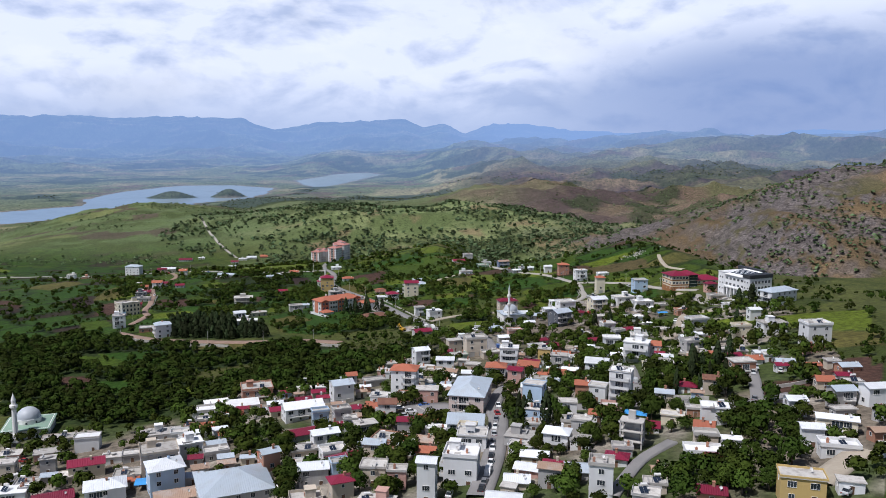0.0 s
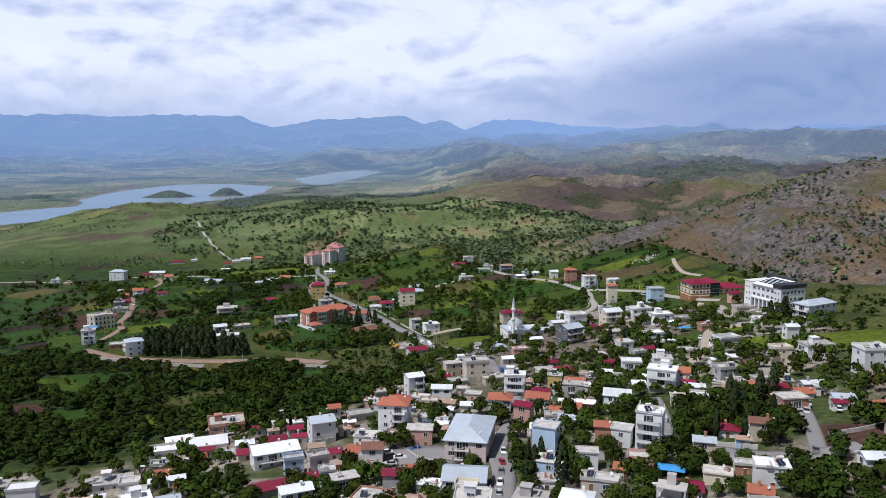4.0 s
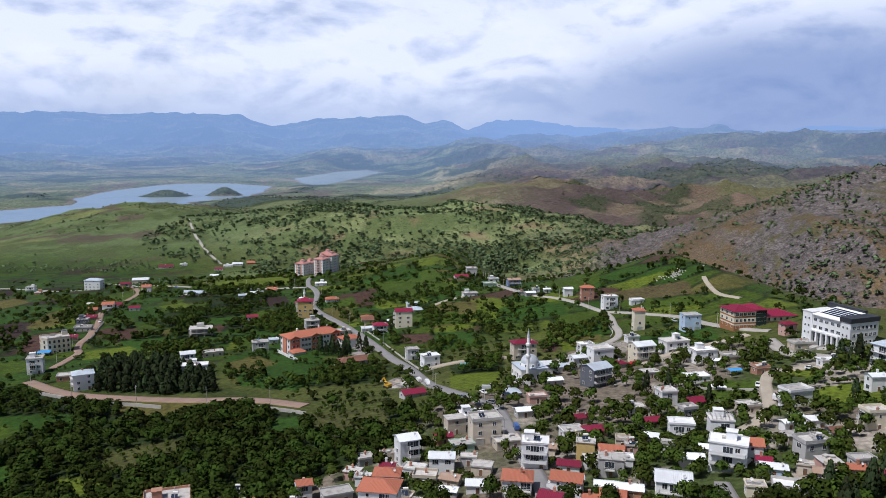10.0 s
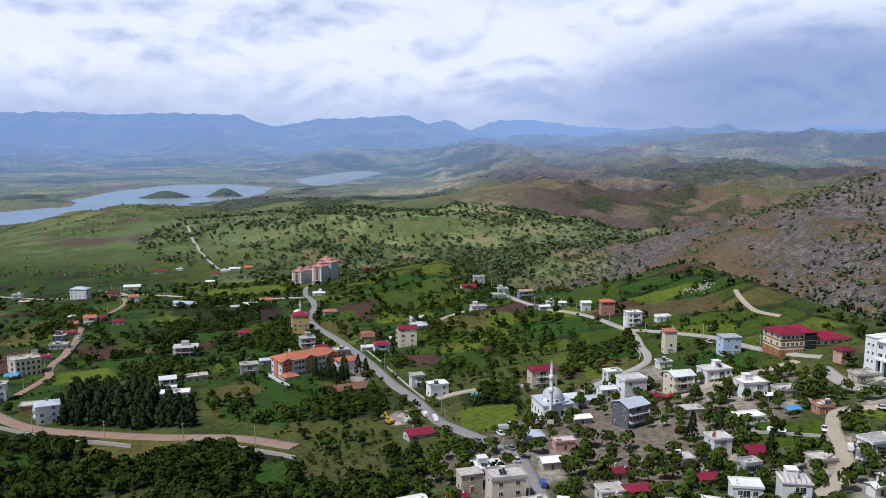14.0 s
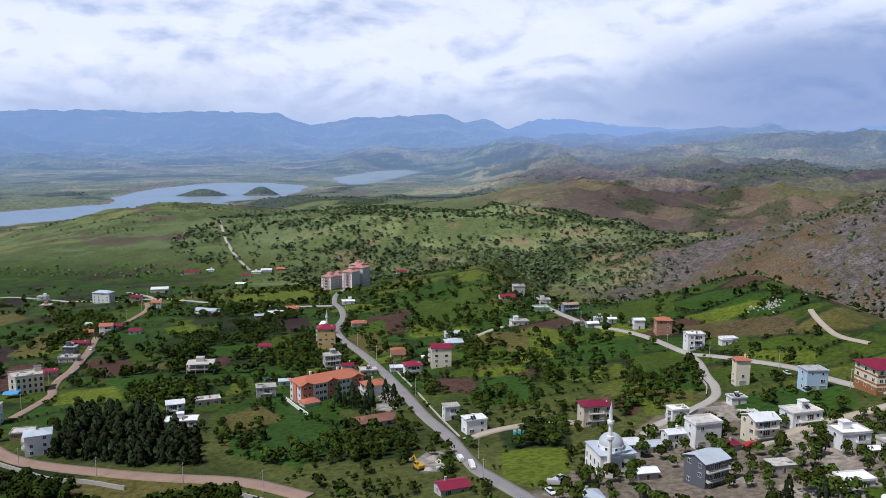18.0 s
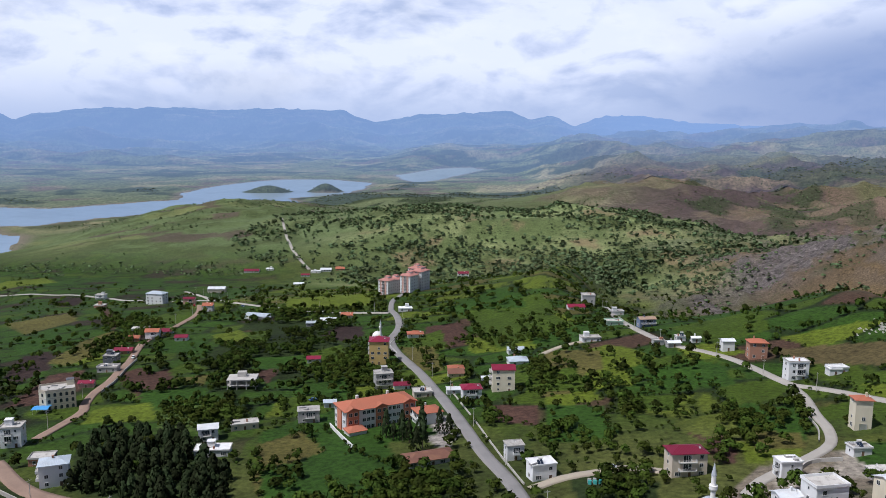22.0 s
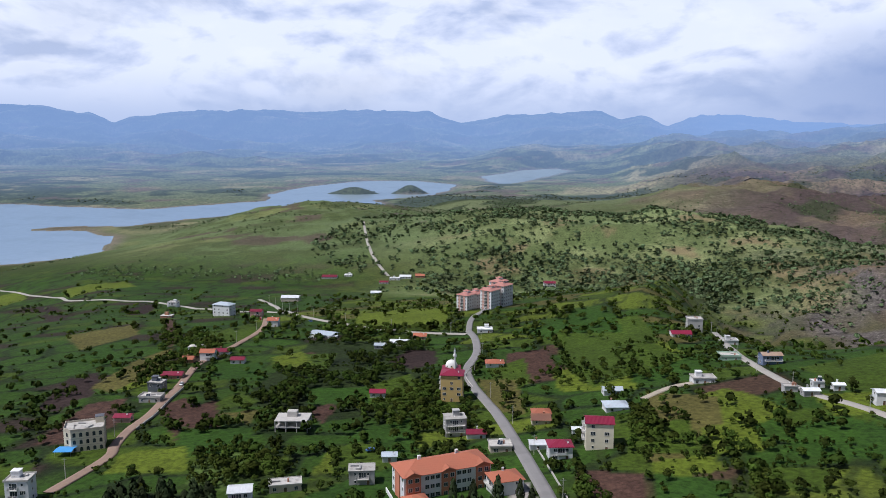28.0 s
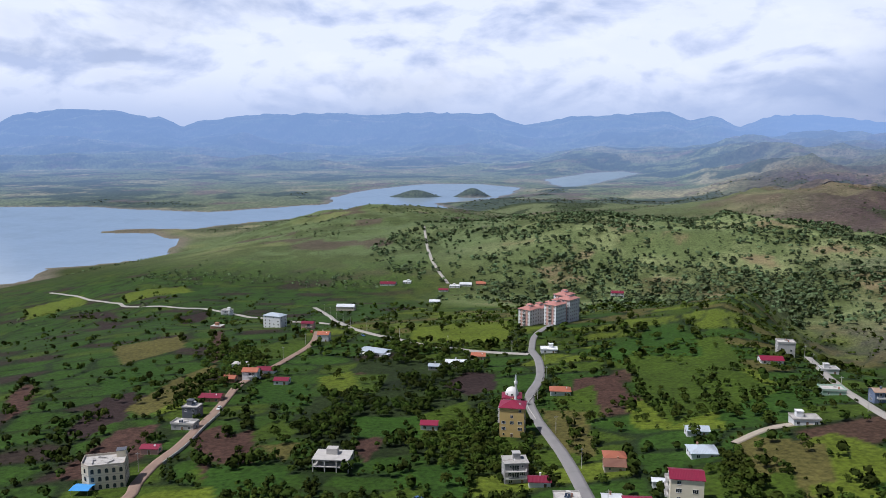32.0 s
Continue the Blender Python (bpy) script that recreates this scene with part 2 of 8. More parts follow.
def leafmat(name, base, spread=0.28):
    """Leaves: each clump has its own green; some light comes through."""
    m = bpy.data.materials.new(name)
    m.use_nodes = True
    nt = m.node_tree
    N, L = nt.nodes.new, nt.links.new
    b = nt.nodes["Principled BSDF"]
    b.inputs["Roughness"].default_value = 0.8
    b.inputs["Specular IOR Level"].default_value = 0.06
    geo, info, at = N("ShaderNodeNewGeometry"), N("ShaderNodeObjectInfo"), N("ShaderNodeAttribute")
    at.attribute_name = "tint"
    mix = N("ShaderNodeMix"); mix.data_type = "RGBA"
    mix.inputs[6].default_value = (*(c * (1 - spread) for c in base), 1)
    mix.inputs[7].default_value = (*(c * (1 + spread) for c in base), 1)
    L(geo.outputs["Random Per Island"], mix.inputs["Factor"])
    add = N("ShaderNodeMath"); add.operation = "ADD"
    L(info.outputs["Random"], add.inputs[0]); L(at.outputs["Fac"], add.inputs[1])
    hsv, hue, val = N("ShaderNodeHueSaturation"), N("ShaderNodeMapRange"), N("ShaderNodeMapRange")
    hue.inputs["To Min"].default_value, hue.inputs["To Max"].default_value = 0.478, 0.518
    val.inputs["To Min"].default_value, val.inputs["To Max"].default_value = 0.62, 1.45
    fr = N("ShaderNodeMath"); fr.operation = "FRACT"
    L(add.outputs[0], fr.inputs[0])
    L(fr.outputs[0], hue.inputs["Value"]); L(fr.outputs[0], val.inputs["Value"])
    L(hue.outputs[0], hsv.inputs["Hue"]); L(val.outputs[0], hsv.inputs["Value"]); L(mix.outputs[2], hsv.inputs["Color"])
    L(hsv.outputs[0], b.inputs["Base Color"])
    return m


WALLS = {
    "white": surface("white_render", (0.69, 0.695, 0.695), 0.85, 0.1, 3.5, 0.4, (0.52, 0.50, 0.47), 0.4, 0.01, each=0.10, streak=True),
    "cream": surface("cream_render", (0.66, 0.60, 0.46), 0.85, 0.1, 3.5, 0.4, (0.46, 0.41, 0.32), 0.35, 0.01, each=0.08, streak=True),
    "beige": surface("beige_render", (0.52, 0.45, 0.36), 0.88, 0.15, 3.0, 0.4, (0.32, 0.28, 0.23), 0.45, 0.015, each=0.15, streak=True),
    "grey": surface("bare_concrete", (0.40, 0.39, 0.38), 0.9, 0.18, 2.5, 0.35, (0.24, 0.22, 0.21), 0.5, 0.015, each=0.15, streak=True),
    "slate": surface("dark_slate_cladding", (0.10, 0.11, 0.13), 0.6, 0.2, 3, 0.4, (0.16, 0.16, 0.17), 0.4, 0.01),
    "bluegrey": surface("blue_grey_render", (0.14, 0.18, 0.27), 0.8, 0.2, 3, 0.4, None, 0.3, 0.01),
    "blue": surface("pale_blue_render", (0.40, 0.52, 0.66), 0.85, 0.12, 3, 0.4, (0.30, 0.36, 0.42), 0.35, 0.01, each=0.1, streak=True),
    "green": surface("pale_green_render", (0.34, 0.48, 0.38), 0.85, 0.12, 3, 0.4, None, 0.3, 0.01, streak=True),
    "yellow": surface("ochre_render", (0.52, 0.37, 0.14), 0.85, 0.12, 3, 0.4, (0.42, 0.32, 0.16), 0.3, 0.01, streak=True),
    "rose": surface("faded_rose_render", (0.52, 0.31, 0.26), 0.87, 0.18, 3, 0.4, (0.34, 0.22, 0.19), 0.4, 0.01, each=0.12, streak=True),
    "pink": surface("pale_pink_render", (0.62, 0.52, 0.48), 0.87, 0.12, 4, 0.4, (0.42, 0.36, 0.33), 0.4, 0.01, streak=True),
    "brick": surface("raw_brick", (0.40, 0.20, 0.13), 0.9, 0.3, 2, 0.3, (0.30, 0.24, 0.2), 0.4, 0.02, each=0.12),
}
ROOFS = {
    "crimson": ribbed("crimson_sheet_roof", (0.20, 0.010, 0.036), 0.5, 0.5, (0.15, 0.02, 0.035), 0.35, each=0.2),
    "orange": ribbed("orange_tile_roof", (0.37, 0.120, 0.068), 0.35, 0.85, (0.30, 0.12, 0.07), 0.4, each=0.12),
    "rosy": ribbed("faded_rose_tile_roof", (0.42, 0.19, 0.16), 0.4, 0.8, (0.30, 0.14, 0.12), 0.35, each=0.06),
    "pale": ribbed("pale_sheet_roof", (0.74, 0.765, 0.79), 0.5, 0.42, (0.40, 0.38, 0.36), 0.3, each=0.16),
    "steel": ribbed("blue_grey_sheet_roof", (0.44, 0.50, 0.56), 0.6, 0.4, (0.30, 0.27, 0.25), 0.3, each=0.08),
    "brown": ribbed("rusty_brown_roof", (0.17, 0.075, 0.05), 0.4, 0.75, (0.3, 0.15, 0.08), 0.4, each=0.15),
    "rust": ribbed("rusted_sheet_roof", (0.36, 0.24, 0.17), 0.5, 0.7, (0.40, 0.38, 0.36), 0.6, each=0.12),
    "screed": surface("dusty_roof_screed", (0.47, 0.45, 0.42), 0.92, 0.3, 1.6, 0.3, (0.26, 0.235, 0.21), 0.8, 0.02, each=0.22),
    "whitewash": surface("white_roof_coating", (0.74, 0.745, 0.745), 0.85, 0.12, 2.5, 0.4, (0.50, 0.48, 0.45), 0.4, 0.01, each=0.08),
    "tarp": surface("blue_tarpaulin", (0.06, 0.30, 0.66), 0.5, 0.15, 2, 0.5, (0.1, 0.34, 0.6), 0.3, 0.03),
}
GLASS = surface("window_glass", (0.035, 0.045, 0.055), 0.12, 0.3, 3, 0.8, None, 0.2, 0.0, each=0.4)
FRAME = surface("white_window_frame", (0.70, 0.69, 0.67), 0.6, 0.1, 2, 0.3, None, 0.2, 0.0)
DOOR = surface("brown_door_paint", (0.16, 0.09, 0.055), 0.6, 0.2, 1.5, 0.2, None, 0.3, 0.005, each=0.4)
RAIL = surface("pale_rail_metal", (0.55, 0.54, 0.53), 0.5, 0.1, 2, 0.2, None, 0.2, 0.0)
CONCRETE = surface("cast_concrete", (0.46, 0.44, 0.41), 0.9, 0.2, 2.5, 0.3, (0.28, 0.26, 0.24), 0.45, 0.02)
PANEL = surface("solar_panel_glass", (0.02, 0.03, 0.05), 0.15, 0.2, 2, 0.3, None, 0.2, 0.0)
STEEL = surface("galvanised_steel", (0.55, 0.56, 0.57), 0.4, 0.15, 1, 0.15, None, 0.2, 0.0, 0.6)
LEAF = leafmat("broadleaf", (0.040, 0.060, 0.009))
LEAF_DARK = leafmat("walnut_leaf", (0.025, 0.040, 0.006))
# paler and bluer than the scrub itself, haze put into the leaf colour
LEAF_HAZED = leafmat("oak_scrub_leaf", (0.088, 0.124, 0.058), 0.22)
LEAF_FAR_HAZED = leafmat("grey_green_scrub_leaf", (0.068, 0.084, 0.050), 0.35)
NEEDLE = leafmat("pine_needles", (0.022, 0.032, 0.013), 0.3)
BARK = surface("bark", (0.10, 0.075, 0.055), 0.95, 0.4, 0.6, 0.08, None, 0.4, 0.02)
ASPHALT = surface("worn_asphalt", (0.23, 0.22, 0.215), 0.92, 0.2, 9, 0.5, (0.15, 0.145, 0.14), 0.5, 0.01)
PALE_ROAD = surface("pale_paved_road", (0.36, 0.335, 0.30), 0.93, 0.2, 8, 0.5, (0.26, 0.235, 0.21), 0.5, 0.01)
DIRT_ROAD = surface("red_earth_road", (0.27, 0.185, 0.14), 0.95, 0.25, 7, 0.6, (0.19, 0.125, 0.095), 0.6, 0.03)
DUST_ROAD = surface("dusty_track", (0.38, 0.33, 0.26), 0.95, 0.25, 7, 0.6, (0.27, 0.22, 0.17), 0.5, 0.03)
STONE = surface("pale_field_stone", (0.42, 0.40, 0.37), 0.92, 0.35, 2, 0.3, (0.25, 0.23, 0.21), 0.5, 0.05)


# ---- the lie of the land, in metres ----
EYE_Z, LAKE_Z = 120.0, -200.0


def ss(a, b, v):
    t = np.clip((v - a) / (b - a), 0, 1)
    return t * t * (3 - 2 * t)


def lattice(ix, iy, seed):
    h = (ix.astype(np.int64) * 374761393 + iy.astype(np.int64) * 668265263 + seed * 974711) & 0xFFFFFFFF
    h = ((h ^ (h >> 13)) * 1274126177) & 0xFFFFFFFF
    return ((h ^ (h >> 16)) & 0xFFFF) / 65535.0 * 2 - 1


def vnoise(x, y, seed=0):
    ix, iy = np.floor(x), np.floor(y)
    fx, fy = x - ix, y - iy
    fx, fy = fx * fx * fx * (fx * (fx * 6 - 15) + 10), fy * fy * fy * (fy * (fy * 6 - 15) + 10)
    a, b = lattice(ix, iy, seed), lattice(ix + 1, iy, seed)
    c, d = lattice(ix, iy + 1, seed), lattice(ix + 1, iy + 1, seed)
    return (a + (b - a) * fx) * (1 - fy) + (c + (d - c) * fx) * fy


def fbm(x, y, size, octaves=4, seed=0, ridged=False):
    total, amp, s = 0.0, 1.0, 0.0
    for k in range(octaves):
        n = vnoise(x / size + 17.3 * k, y / size - 9.1 * k, seed + k)
        total = total + amp * (1 - 2 * np.abs(n) if ridged else n)
        s, amp, size = s + amp, amp * 0.5, size * 0.5
    return total / s


def bump(x, y, cx, cy, sx, sy, amp, turn=0.0, power=2.0):
    c, s = math.cos(radians(turn)), math.sin(radians(turn))
    u, v = ((x - cx) * c + (y - cy) * s) / sx, (-(x - cx) * s + (y - cy) * c) / sy
    return amp * np.exp(-0.5 * (np.abs(u) ** power + np.abs(v) ** power))


# the shores of the reservoir and of its far arm
SHORE = [(-3200, 1200), (-1900, 1350), (-1365, 1650), (-1345, 1790), (-1430, 1900), (-1294, 2060), (-1235, 2115), (-1440, 2450), (-1600, 2570),
         (-1822, 2514), (-1760, 2640), (-1539, 2720), (-1250, 3300), (-1000, 3500), (-700, 3180), (-555, 3100), (-640, 3330), (-900, 3640),
         (-1010, 3850), (-800, 4150), (-770, 4500), (-815, 5000), (-1100, 5300), (-1440, 5250), (-1620, 4700), (-1599, 4051), (-1470, 3716),
         (-1803, 3231), (-2494, 3331), (-2873, 3242), (-4600, 3600), (-5200, 2300)]
ARM = [(-775, 5900), (-640, 5340), (-540, 5130), (-430, 5400), (-330, 5950), (-180, 6850), (-330, 7220), (-560, 6900), (-690, 6250)]


def outside(x, y, ring):
    """Metres from the ring's line, negative inside it."""
    far = np.full(np.shape(x), 1e12)
    inside = np.zeros(np.shape(x), bool)
    for (ax, ay), (bx, by) in zip(ring, ring[1:] + ring[:1]):
        px, py, ex, ey = x - ax, y - ay, bx - ax, by - ay
        t = np.clip((px * ex + py * ey) / (ex * ex + ey * ey), 0, 1)
        far = np.minimum(far, (px - t * ex) ** 2 + (py - t * ey) ** 2)
        cross = ((ay > y) != (by > y)) & (x < ex * (y - ay) / (ey if ey else 1e-9) + ax)
        inside ^= cross
    return np.where(inside, -1, 1) * np.sqrt(far)


# far skyline: bearing in degrees and height over the eye's level in degrees
SKYLINE = [(-70, 0.3), (-50, 0.2), (-44.3, 0.0), (-42, 1.28), (-39, 1.66), (-36, 1.54), (-34.5, 1.12), (-33.6, 1.2), (-32.3, 0.45), (-31, 0.97),
           (-27.4, 1.3), (-21, 1.48), (-18.7, 1.34), (-16.3, 1.46), (-11.4, 1.4), (-10.6, 0.95), (-8.8, 0.55), (-6.6, 1.1), (-3, 1.25), (0.4, 1.36),
           (1.6, 0.8), (3.2, 1.1), (4.8, 0.3), (6.9, 1.2), (9.4, 1.05), (13, 0.6), (18, 0.35), (24, 0.35), (26.4, 0.3), (28, 0.75), (34, 0.7), (70, 0.5)]
SKY_AZ, SKY_EL = np.array([s[0] for s in SKYLINE]), np.array([s[1] for s in SKYLINE])


def cliff_band(x, y):
    """The band of bare crags above the stream."""
    return bump(x, y, 330, 1270, 130, 48, 1.0, 32) + bump(x, y, 600, 1150, 90, 40, 0.8, 20)


def town_slope(x, y):
    u, v = np.clip(x, -420, 205) / 200, np.clip((y - 500) / 300, -1.15, 1.75)
    z = 3.96 + 13.05 * u - 21.62 * v + 6.14 * u * u - 6.53 * u * v + 2.41 * v * v + 4.08 * u**3 + 5.26 * u * u * v + 10.63 * u * v * v + 1.34 * v**3
    return z


def H(x, y):
    """The ground's height."""
    x, y = np.asarray(x, float), np.asarray(y, float)
    r = np.hypot(x, y - 170)
    az = np.degrees(np.arctan2(x, y - 170))
    near = town_slope(x, y)
    near = near + bump(x, y, 215, 615, 55, 60, 9) + bump(x, y, 160, 615, 45, 45, -5) + bump(x, y, -60, 660, 40, 60, -4)
    near = near + bump(x, y, 60, 650, 50, 50, 4) + bump(x, y, -115, 375, 40, 60, -6) + bump(x, y, 25, 400, 25, 30, 4)
    base = -107 - 45 * ss(1500, 2600, y) - 70 * ss(-700, -1400, x) - 38 * ss(3300, 4300, y) * (1 - ss(-150, 450, x - 0.03 * y))
    out = np.maximum(np.maximum(ss(900, 1480, y), ss(-380, -850, x)), ss(205, 330, x) * ss(470, 720, y))
    out = np.maximum(out, ss(20, 160, x) * ss(680, 1080, y))
    z = near * (1 - out) + base * out
    # the wooded hill, the green hill by the lake and the stony massif
    wood = bump(x, y, 40, 1960, 300, 300, 82, -6, 3.0)
    green = bump(x, y, -900, 2480, 330, 300, 64) + bump(x, y, -520, 2020, 200, 240, 40)
    rock = bump(x, y, 740, 1120, 270, 290, 160) + bump(x, y, 1350, 1350, 400, 350, 70)
    z = z + wood + green + rock
    rough = ss(0.08, 0.5, rock / 160) + 0.9 * ss(120, 420, x) * ss(1000, 1350, y) * (1 - ss(2300, 2800, y))
    z = z + np.clip(rough, 0, 1) * (44 * fbm(x, y, 300, 6, 5, True) - 12) + wood / 82 * (8 * fbm(x, y, 240, 4, 9) + 24 * fbm(x, y, 260, 4, 15, True) - 10) + green / 64 * (8 * fbm(x, y, 300, 4, 12) + 17 * fbm(x, y, 220, 4, 14, True) - 6)
    z = z + cliff_band(x, y) * (26 * fbm(x, y, 95, 4, 17, True) - 9)
    # rolling hills towards the right-hand distance
    roll = ss(2500, 3500, y + 0.25 * x) * ss(-500, 400, x - 0.05 * y) * (1 - ss(9000, 11500, r))
    z = z + roll * (15 + 75 * ss(0, 2500, x) + 96 * fbm(x, y, 1300, 5, 21, True) + 58 * fbm(x, y, 520, 5, 23, True) - 11)
    z = z + ss(1900, 2500, y) * ss(250, 550, x) * (1 - ss(4800, 5600, r)) * (30 * fbm(x, y, 240, 5, 24, True) - 10)
    z = z + bump(x, y, 1075, 2600, 95, 120, 75) + roll * ss(4500, 7000, r) * ss(12, 24, az) * 112
    # the plain that climbs to the far ranges
    z = z + ss(6300, 12500, r) * (170 + 40 * fbm(x, y, 1500, 4, 31)) * (1 - 0.3 * ss(5, 20, az)) + ss(3000, 5000, r) * 20 * fbm(x, y, 700, 5, 33)
    z = z + ss(5000, 8500, r) * (120 * np.maximum(fbm(x, y, 2100, 5, 35, True), 0) + 25 * fbm(x, y, 600, 4, 37, True))
    z = np.maximum(z, LAKE_Z + 4)
    top = (np.interp(az, SKY_AZ, SKY_EL) + 0.11 * fbm(az * 60, r * 0.0, 50, 5, 41, True)) * r * math.pi / 180 + EYE_Z
    spur = fbm(x, y, 1500, 5, 43, True)
    wall = ss(10300, 14600, r + 1100 * spur) ** 0.8 * (0.93 + 0.07 * fbm(x, y, 900, 4, 45, True))
    z = z + (np.maximum(top, z) - z) * wall
    # small relief
    z = z + 0.8 * fbm(x, y, 45, 3, 51) * ss(600, 900, r) + 0.25 * fbm(x, y, 22, 2, 52)
    # shores
    d = np.minimum(outside(x, y, SHORE), outside(x, y, ARM)) + 22 * fbm(x, y, 140, 3, 61) + 12 * fbm(x, y, 60, 3, 62)
    isle = np.maximum(bump(x, y, -1215, 4235, 78, 42, 46, 12), bump(x, y, -930, 4300, 55, 42, 54)) + bump(x, y, -1893, 2920, 16, 10, 14)
    inland = np.maximum(LAKE_Z + 1.5 + 0.03 * d, LAKE_Z + (z - LAKE_Z) * ss(-10, 260, d))
    inland = np.where(d > 260, z, inland)
    z = np.where(d < 0, np.maximum(LAKE_Z - 4 + 0.2 * np.maximum(d, -30), LAKE_Z - 10 + isle), inland)
    return z


def squeeze(x, y, z):
    """Brings what lies over 2.5 km away nearer, with its size as seen from the town."""
    x, y, z = np.asarray(x, float), np.asarray(y, float), np.asarray(z, float)
    dx, dy = x, y - 170
    r = np.maximum(np.hypot(dx, dy), 1e-6)
    k = np.where(r > 2500, (2500 + 2180 * (1 - np.exp(-(np.maximum(r, 2500) - 2500) / 2180))) / r, 1.0)
    return dx * k, 170 + dy * k, EYE_Z + (z - EYE_Z) * k


# ---- fields, woods and the built-up ground, as outlines ----
FIELDS, WOODS = [], []


def field(kind, *ring):
    FIELDS.append((kind, list(ring)))


def wood(kind, *ring):
    WOODS.append((kind, list(ring)))


field("grass", (-96, 527), (-70, 547), (-56, 528), (-66, 500), (-86, 502))
field("crop", (-77, 480), (-64, 500), (-54, 522), (-27, 495), (-47, 461))
field("straw", (-86, 499), (-65, 500), (-78, 481))
field("soil", (-51, 774), (-29, 783), (-18, 737), (-31, 725), (-49, 734))
field("soil", (-6, 578), (19, 573), (18, 545), (-1, 554))
field("soil", (-204, 657), (-167, 619), (-167, 594), (-199, 630))
field("soil", (-209, 642), (-201, 659), (-163, 608), (-180, 604))
field("darksoil", (-286, 679), (-276, 693), (-255, 658), (-262, 636))
field("darksoil", (-693, 1133), (-623, 1115), (-559, 1055), (-619, 1072))
field("soil", (-190, 749), (-175, 770), (-155, 753), (-163, 739))
field("grass", (-18, 837), (33, 874), (42, 787), (-12, 777))
field("lime", (-22, 734), (27, 728), (21, 680), (-16, 689))
field("crop", (21, 665), (61, 650), (62, 609), (27, 609))
field("lime", (21, 596), (41, 605), (46, 575), (22, 568))
field("crop", (22, 555), (42, 559), (48, 532), (25, 530))
field("soil", (69, 533), (81, 517), (78, 507), (74, 522))
field("grass", (72, 640), (108, 638), (114, 597), (77, 601))
field("crop", (93, 554), (116, 537), (109, 511), (91, 521))
field("lime", (85, 516), (107, 510), (99, 494), (84, 495))
field("crop", (118, 504), (150, 495), (137, 469), (116, 482))
field("grass", (120, 543), (139, 550), (162, 521), (146, 522), (122, 530))
field("grass", (145, 375), (165, 359), (156, 341), (138, 355))
field("lime", (25, 467), (48, 464), (40, 415), (22, 429))
field("grass", (119, 406), (140, 397), (126, 372), (114, 380))
field("straw", (160, 300), (183, 293), (170, 270), (155, 283))
field("soil", (115, 244), (127, 241), (121, 224), (106, 226))
field("soil", (139, 240), (156, 248), (143, 228), (131, 223))
field("grass", (-181, 454), (-150, 448), (-135, 434), (-165, 433))
field("straw", (-116, 379), (-96, 375), (-95, 360), (-111, 367))
field("grass", (-49, 410), (-37, 414), (-34, 393), (-45, 396))
field("soil", (-177, 395), (-171, 402), (-161, 384), (-169, 381))
field("grass", (-159, 394), (-143, 401), (-133, 375), (-150, 377))
field("straw", (-115, 378), (-95, 373), (-94, 359), (-109, 364))
field("grass", (-177, 900), (-134, 977), (-106, 875), (-156, 857))
field("crop", (-104, 620), (-82, 647), (-69, 601), (-93, 593))
field("grass", (-18, 783), (20, 776), (23, 727), (-10, 723))
field("lime", (33, 749), (59, 755), (55, 708), (32, 702))
field("crop", (33, 663), (63, 658), (53, 626), (32, 631))
field("lime", (27, 616), (47, 621), (43, 586), (24, 584))
field("lime", (-264, 692), (-251, 721), (-234, 683), (-243, 666))
field("grass", (-195, 748), (-177, 765), (-170, 737), (-185, 725))
wood("forest", (-265, 515), (-171, 490), (-101, 457), (-39, 426), (-22, 376), (-39, 331), (-58, 345), (-88, 367), (-97, 338), (-113, 320), (-154, 330), (-184, 349))
wood("forest", (-180, 452), (-118, 455), (-74, 434), (-34, 421), (-3, 415), (8, 385), (-8, 356), (-24, 347), (-35, 321), (-134, 359))
wood("pine", (-163, 519), (-154, 543), (-128, 542), (-97, 503), (-82, 472), (-112, 475), (-145, 486))
wood("orchard", (-157, 593), (-139, 593), (-122, 545), (-144, 551))
wood("wood", (-189, 812), (-107, 801), (-75, 663), (-122, 629), (-172, 655))
wood("wood", (25, 495), (53, 483), (47, 457), (26, 460))
wood("wood", (96, 294), (120, 287), (107, 244), (87, 251))
wood("wood", (66, 190), (83, 185), (78, 157), (57, 167))
wood("wood", (94, 229), (105, 210), (93, 181), (80, 189))
wood("wood", (-73, 302), (-50, 286), (-40, 244), (-62, 253))
wood("wood", (-46, 498), (-13, 513), (-7, 464), (-40, 464))
wood("town", (-38, 322), (-2, 376), (23, 410), (45, 436), (86, 490), (115, 500), (137, 483), (160, 456), (176, 434), (192, 391), (134, 212), (94, 149), (7, 184), (-130, 239), (-170, 320), (-112, 318), (-96, 335), (-82, 361), (-32, 327))
field("darksoil", (-273, 653), (-295, 693), (-276, 698), (-254, 654))
field("soil", (-232, 585), (-244, 630), (-228, 636), (-220, 614), (-216, 585))
field("soil", (-352, 685), (-373, 721), (-356, 712), (-321, 668), (-317, 649))
field("soil", (-345, 882), (-364, 927), (-291, 809), (-276, 772))
field("straw", (-259, 679), (-266, 725), (-258, 732), (-244, 686))
field("grass", (-183, 603), (-164, 612), (-140, 590), (-155, 570))
field("grass", (-184, 635), (-180, 673), (-160, 655), (-178, 637))
field("soil", (-134, 647), (-130, 666), (-121, 655), (-119, 628))
field("straw", (-171, 634), (-154, 643), (-151, 620))
field("lime", (30, 643), (60, 672), (70, 660), (81, 635), (52, 609))
field("crop", (-45, 832), (-7, 913), (19, 875), (13, 794), (-13, 791))
field("lime", (9, 782), (43, 793), (57, 741), (19, 734))
